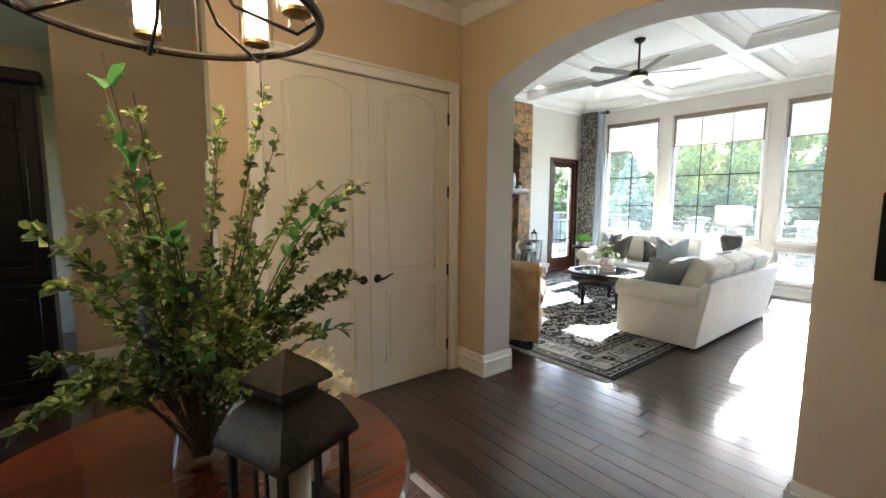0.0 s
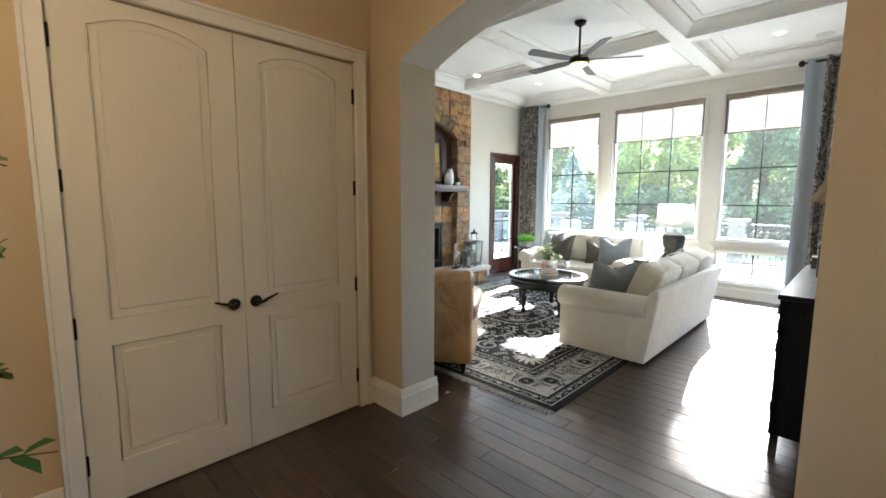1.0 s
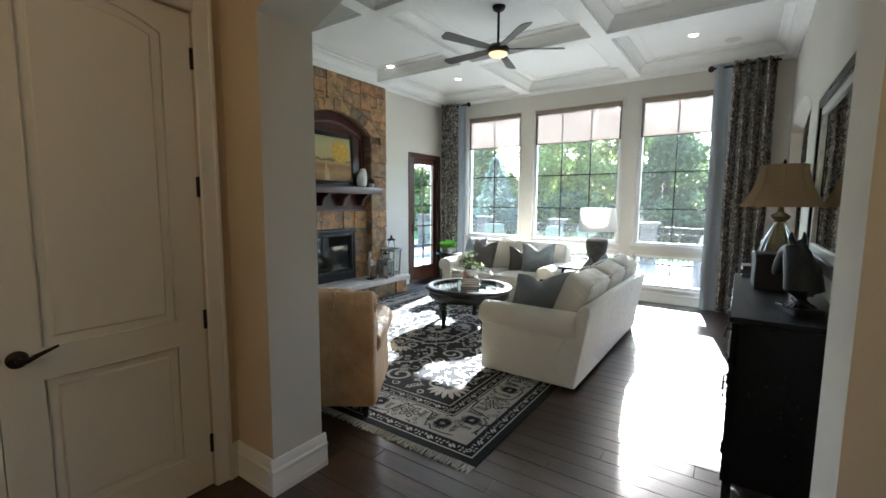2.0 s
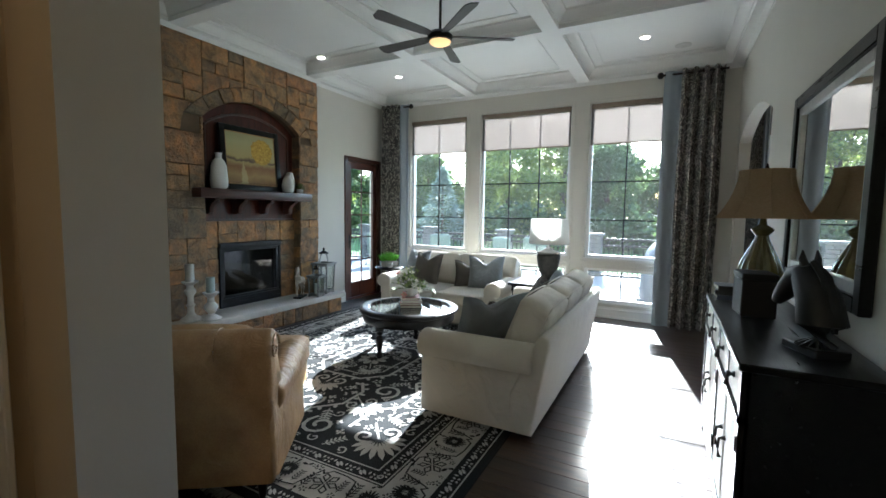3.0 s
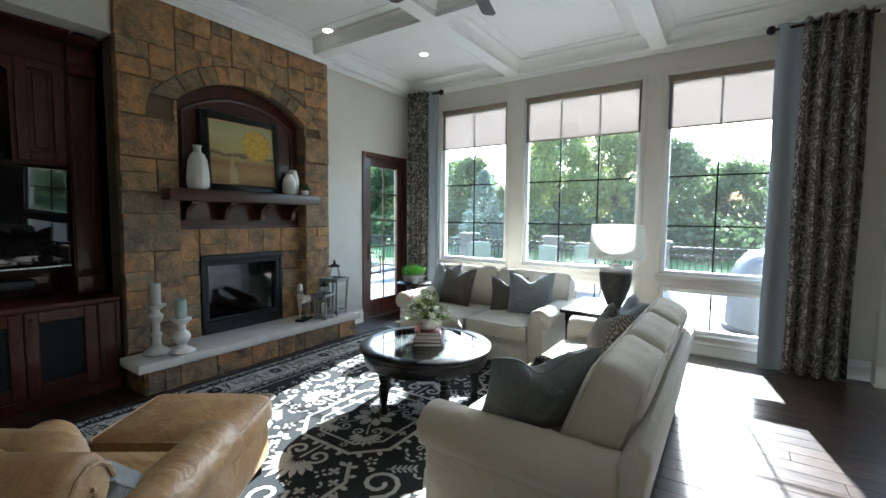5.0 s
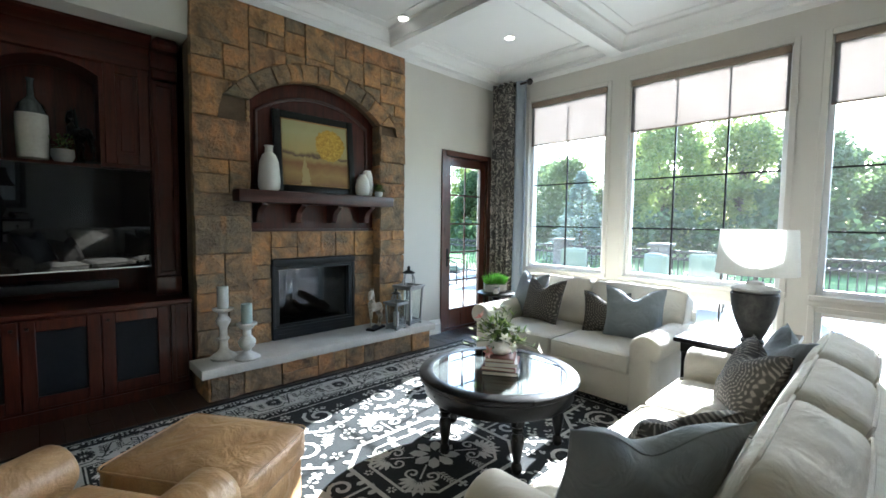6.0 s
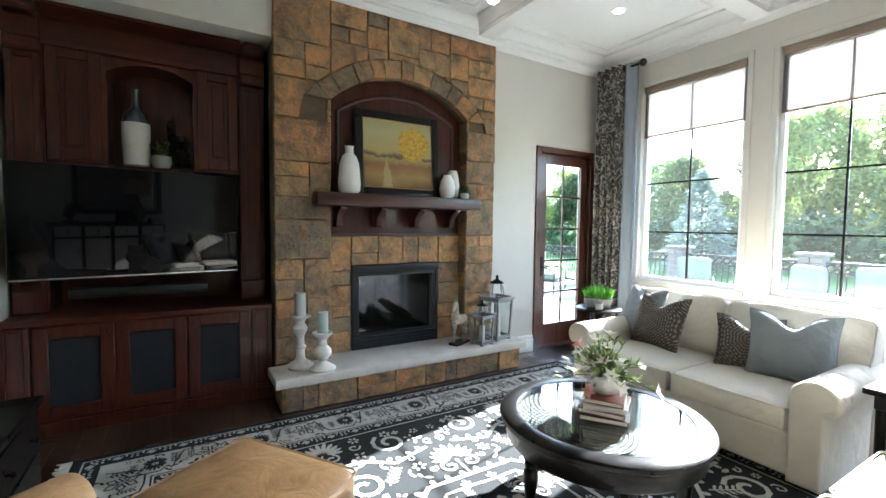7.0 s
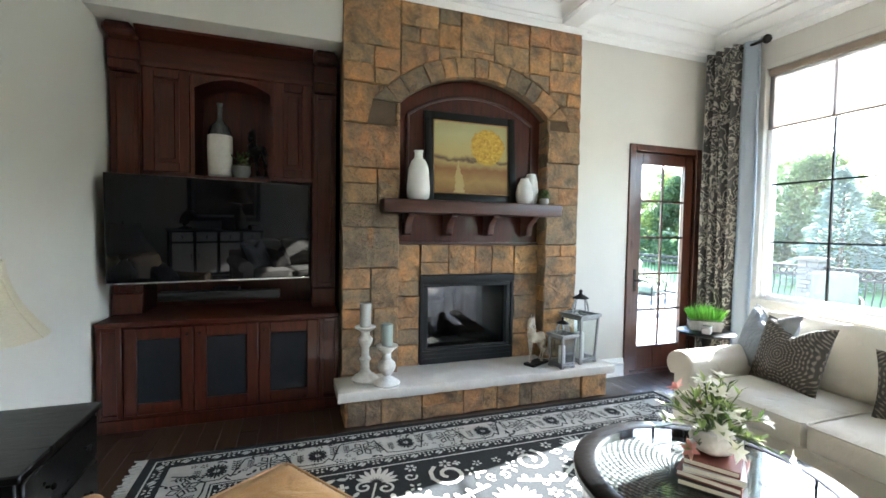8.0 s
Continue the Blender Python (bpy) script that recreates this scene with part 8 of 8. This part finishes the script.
# ---- outside ----
M_PATIO = mat("grey_paving", (0.19, 0.185, 0.175), (0.27, 0.265, 0.25), 0.85, 1.5, relief=0.3, fine=40)
M_GRASS = mat("lawn_green", (0.05, 0.12, 0.02), (0.10, 0.20, 0.04), 0.95, 0.6, relief=0.6, fine=30)
bm = bmesh.new()
box(bm, X1 + 0.2, 14.6, -30, 40, -0.30, -0.12)
box(bm, -30, X1 + 0.2, 6.7, 40, -0.30, -0.12)
structure("patio", bm, M_PATIO, "light grey paved patio", "patio")
structure("ground", shape(box, -300, 300, -300, 300, -1.0, -0.5), M_GRASS, "green lawn to the horizon", "ground")
porch = thing("porch_roof", "dark timber porch roof beyond the patio door", "roof", (0, 0, 0))
M_SOFFIT = wood("dark_soffit_board", (0.035, 0.025, 0.018), (0.075, 0.055, 0.04), 0.7, "y")
for k in range(16):
    part("soffit_board", shape(box, 4.9 + 0.3 * k, 5.195 + 0.3 * k, 6.7, 10.2, 2.95, 2.975, 0.004), M_SOFFIT, porch)
part("edge_beam", shape(box, 4.9, 9.7, 10.0, 10.2, 2.72, 2.95, 0.01), M_SOFFIT, porch)
part("decking", shape(box, 4.9, 9.7, 6.7, 10.3, 2.98, 3.1), M_SOFFIT, porch)
for x in (5.0, 9.6):
    part("post", shape(box, x - 0.07, x + 0.07, 10.03, 10.17, -0.12, 2.72, 0.01), M_SOFFIT, porch)
M_POST = mat("stacked_grey_stone", (0.09, 0.085, 0.077), (0.19, 0.18, 0.165), 0.85, 6, (1, 1, 4), relief=0.6, fine=30, rand=0.4)
POSTS = [-5.02, -2.46, 0.10, 2.66, 5.22, 7.78, 10.34, 12.9]


def stone_post(y):
    p = thing("stone_post", "square stacked-stone fence post with a flat cap", "post", (14.1, y, -0.12), "fence posts")
    rng = random.Random(int(y * 100))
    z = 0.0
    while z < 1.08:
        h = rng.uniform(0.07, 0.13)
        s = 0.19 + rng.uniform(-0.008, 0.008)
        cut = rng.uniform(-0.08, 0.08)
        part("stone", shape(box, -s, s, -s, cut - 0.003, z, z + h - 0.006, 0.008), M_POST, p)
        part("stone", shape(box, -s, s, cut + 0.003, s, z, z + h - 0.006, 0.008), M_POST, p)
        z += h
    part("cap", shape(box, -0.24, 0.24, -0.24, 0.24, z, z + 0.07, 0.015), M_POST, p, "flat stone cap")


for y in POSTS:
    stone_post(y)


def baluster_mesh():
    bm = bmesh.new()
    tube(bm, [(0, 0, -0.05), (0, 0, 0.1), (-0.06, 0, 0.25), (-0.05, 0, 0.4), (0, 0, 0.55), (0, 0, 0.80)], 0.013, 5)
    me = bpy.data.meshes.new("baluster")
    bm.to_mesh(me)
    bm.free()
    me.materials.append(M_BLACK)
    return me


BAL = baluster_mesh()
for ya, yb in zip(POSTS, POSTS[1:]):
    f = thing("iron_railing", "black iron railing with a pierced band between posts", "railing", (14.1, 0, -0.12), "railing bays")
    a, b = ya + 0.19, yb - 0.19
    for z in (0.0, 0.80, 0.98):
        part("rail", shape(box, -0.022, 0.022, a, b, z, z + 0.045), M_BLACK, f)
    n = 18
    for i in range(n):
        o = new("baluster", BAL)
        o.parent = f
        o.location = (0, a + (b - a) * (i + 0.5) / n, 0.03)
    bm = bmesh.new()
    m2 = 14
    for i in range(m2):
        yc = a + (b - a) * (i + 0.5) / m2
        r = 0.07
        tube(bm, [(0, yc + r * math.cos(t), 0.905 + 0.065 * math.sin(t)) for t in (2 * math.pi * k / 8 for k in range(8))], 0.018, 4, True)
    tagged(part("pierced_band", bm, M_BLACK, f), kind="stuff")


def patio_chair(m):
    c = thing("patio_chair", "dark metal patio armchair with pale green cushions", "chair", m, "patio chairs")
    cush = mat("pale_green_cushion", (0.13, 0.17, 0.13), (0.19, 0.23, 0.19), 0.9, 5, relief=0.2, fine=200)
    part("seat_cushion", shape(soft_box, 0.60, 0.60, 0.14, 0.04, (0, 0, 0.34), 0.02), cush, c)
    part("back_cushion", shape(soft_box, 0.60, 0.14, 0.55, 0.05, (0, -0.28, 0.46), 0.02), cush, c)
    part("seat_frame", shape(box, -0.32, 0.32, -0.34, 0.32, 0.28, 0.335, 0.005), M_BLACK, c)
    for s in (-1, 1):
        part("arm", shape(tube, [(s * 0.33, 0.30, 0), (s * 0.33, 0.31, 0.55), (s * 0.33, 0.1, 0.62), (s * 0.33, -0.33, 0.62), (s * 0.33, -0.36, 0.0)], 0.018, 6), M_BLACK, c)


for x, y, r in ((12.6, 6.6, 120), (12.3, 4.9, 60), (12.9, 4.0, 100), (12.5, 8.6, 150), (11.6, 9.6, 200)):
    patio_chair(pose(x, y, -0.12, 0, 0, r))


def covered_grill():
    g = thing("covered_grill", "outdoor grill under a fitted dark grey cover", "grill", (10.9, 0.75, -0.12))
    bm = bmesh.new()
    lathe(bm, [(0.62, 0), (0.60, 0.4), (0.58, 0.8), (0.50, 1.0), (0.36, 1.16), (0.10, 1.22)], 26, wob=lambda a: 1 + 0.05 * math.cos(2 * a) + 0.03 * math.sin(9 * a))
    part("cover", bm, mat("grey_vinyl_cover", (0.05, 0.055, 0.065), (0.09, 0.095, 0.11), 0.4, 4, relief=0.3), g)
    part("skirt", shape(lathe, [(0.63, 0.0), (0.64, 0.05), (0.62, 0.08)], 26), M_BLACK, g)


covered_grill()


def clump_leaves(bm, rng, c, r, count, size):
    for _ in range(count):
        d = Vector((rng.gauss(0, 1), rng.gauss(0, 1), rng.gauss(0, 0.8)))
        d = d.normalized() * r * (0.55 + 0.45 * rng.random())
        p = c + d
        u = Vector((rng.uniform(-1, 1), rng.uniform(-1, 1), rng.uniform(-0.6, 0.6))).normalized()
        w = u.cross(d).normalized() if u.cross(d).length > 1e-3 else Vector((1, 0, 0))
        s = size * rng.uniform(0.6, 1.3)
        q = [p, p + u * s * 0.5 + w * s * 0.35, p + u * s, p + u * s * 0.5 - w * s * 0.35]
        bm.faces.new([bm.verts.new(v) for v in q])


TREE_LEAVES = [leaf_material("deep_green_foliage", (0.030, 0.056, 0.020), (0.092, 0.130, 0.045)), leaf_material("yellow_green_foliage", (0.085, 0.13, 0.028), (0.26, 0.30, 0.08)),
               leaf_material("mid_green_foliage", (0.044, 0.076, 0.026), (0.14, 0.185, 0.058))]
M_BARK = mat("grey_brown_bark", (0.05, 0.035, 0.025), (0.12, 0.09, 0.065), 0.9, 4, (4, 4, 0.6), relief=0.7, fine=20)


def tree(x, y, h, seed, leaves, low=0.12):
    rng = random.Random(seed)
    t = thing("tree", "tall broad-leaved tree in full summer leaf", "tree", (x, y, -0.5), "tree line")
    w = h * rng.uniform(0.32, 0.42)
    bm = bmesh.new()
    tube(bm, [(0, 0, 0), (rng.uniform(-.2, .2), rng.uniform(-.2, .2), h * 0.35), (rng.uniform(-.4, .4), rng.uniform(-.4, .4), h * 0.75)], [h * 0.028, h * 0.02, h * 0.008], 8)
    crown = bmesh.new()
    for k in range(58):
        e = rng.random()
        z = h * (low + (0.97 - low) * e)
        rr = w * math.sqrt(max(0.06, math.sin(math.pi * min(1, 0.12 + 0.86 * e)))) * rng.uniform(0.25, 1.0)
        a = rng.uniform(0, 6.28)
        c = Vector((rr * math.cos(a), rr * math.sin(a), z))
        if k < 14:
            tube(bm, [(0, 0, z * 0.6), c * 0.5 + Vector((0, 0, z * 0.35)), c], [h * 0.010, h * 0.006, h * 0.002], 5)
        clump_leaves(crown, rng, c, w * rng.uniform(0.22, 0.36), 300, 0.21)
    part("trunk", bm, M_BARK, t, "grey-brown trunk and limbs")
    tagged(part("crown", crown, leaves, t, "dense summer foliage"), kind="stuff")


rngt = random.Random(77)
TREES = [(31, -24, 7.2), (33, -18, 6.6), (30, -12, 6.2), (34, -7, 5.8), (31, -2.5, 5.1), (36, 1.5, 5.6), (31, 4.5, 6.5), (35, 8, 8.8), (31, 11, 8.0), (36, 14.5, 8.0), (32, 18, 6.4), (36, 22, 7.0), (32, 26, 6.5), (35, 31, 7.6), (30, 35, 7.0), (33, 41, 8.4), (27, 44, 7.6), (30, 50, 8.4), (22, 50, 8.0), (16, 54, 8.6), (9, 56, 8)]
for i, (x, y, h) in enumerate(TREES):
    tree(x, y, h, 100 + i, TREE_LEAVES[1 if i in (7, 8, 13, 17) else (0 if i % 3 == 0 else 2)])
shrub = bmesh.new()
for _ in range(230):
    y = rngt.uniform(-30, 60)
    x = rngt.uniform(26.5, 29.5) if y < 44 else rngt.uniform(8, 29)
    clump_leaves(shrub, rngt, Vector((x, y if y < 44 else rngt.uniform(46, 52), rngt.uniform(0.0, 1.6))), rngt.uniform(0.7, 1.3), 75, 0.34)
tagged(part("shrubs", shrub, TREE_LEAVES[0]), "dark green undergrowth below the trees", "shrubs", kind="stuff")


woods = bmesh.new()
for _ in range(620):
    y = rngt.uniform(-45, 90)
    top = 5.9 + 0.9 * math.sin(y * 0.21) + 0.7 * math.sin(y * 0.53 + 1)
    clump_leaves(woods, rngt, Vector((rngt.uniform(41, 47), y, rngt.uniform(-0.3, top - 1.5))), rngt.uniform(1.3, 2.0), 170, 0.42)
tagged(part("far_woods", woods, TREE_LEAVES[0]), "dense dark woods behind the tree line", "woods", kind="stuff")


def spruce(x, y, h):
    t = thing("blue_spruce", "conical blue-green spruce on the lawn", "tree", (x, y, -0.5))
    rng = random.Random(8)
    part("trunk", shape(tube, [(0, 0, 0), (0, 0, h * 0.95)], [0.12, 0.02], 8), M_BARK, t)
    bm = bmesh.new()
    for _ in range(2600):
        e = rng.random() ** 0.75
        z = h * (1 - e) + 0.1
        r = (0.12 + 1.75 * e) * rng.uniform(0.6, 1.0) * (1 + 0.12 * math.sin(z * 9))
        a = rng.uniform(0, 6.28)
        d = Vector((math.cos(a), math.sin(a), rng.uniform(-0.1, 0.5)))
        leaf(bm, Vector((r * math.cos(a), r * math.sin(a), z)) - d * 0.15, d, Vector((0, 0, 1)), rng.uniform(0.25, 0.42), 0.15)
    tagged(part("needles", bm, leaf_material("blue_green_needles", (0.13, 0.19, 0.16), (0.27, 0.34, 0.30)), t, "blue-green needles"), kind="stuff")


spruce(24, 12.6, 4.6)


# ---- many small pieces: planks, then the fireplace stones ----
def planks():
    rng = random.Random(3)
    wid = 0.13
    rest = bmesh.new()
    x = -3.2
    while x < X1 + 0.19:
        y = -3.2 - rng.uniform(0, 1.4)
        top = 6.5
        while y < top:
            ln = rng.uniform(1.1, 2.2)
            a, b = max(y, -3.2), min(y + ln, top)
            if b - a > 0.02:
                q = (x + 0.0012, x + wid - 0.0012, a + 0.0012, b - 0.0012, -0.016, rng.uniform(-0.0006, 0.0004))
                if x > 0.4 and b > -0.9 and a < 5.6:
                    part("plank", shape(box, *q, 0.0016), M_PLANK, floor)
                else:
                    box(rest, *q)
            y += ln
        x += wid
    tagged(part("far_planks", rest, M_PLANK, floor), kind="stuff")


planks()
lay_stone()
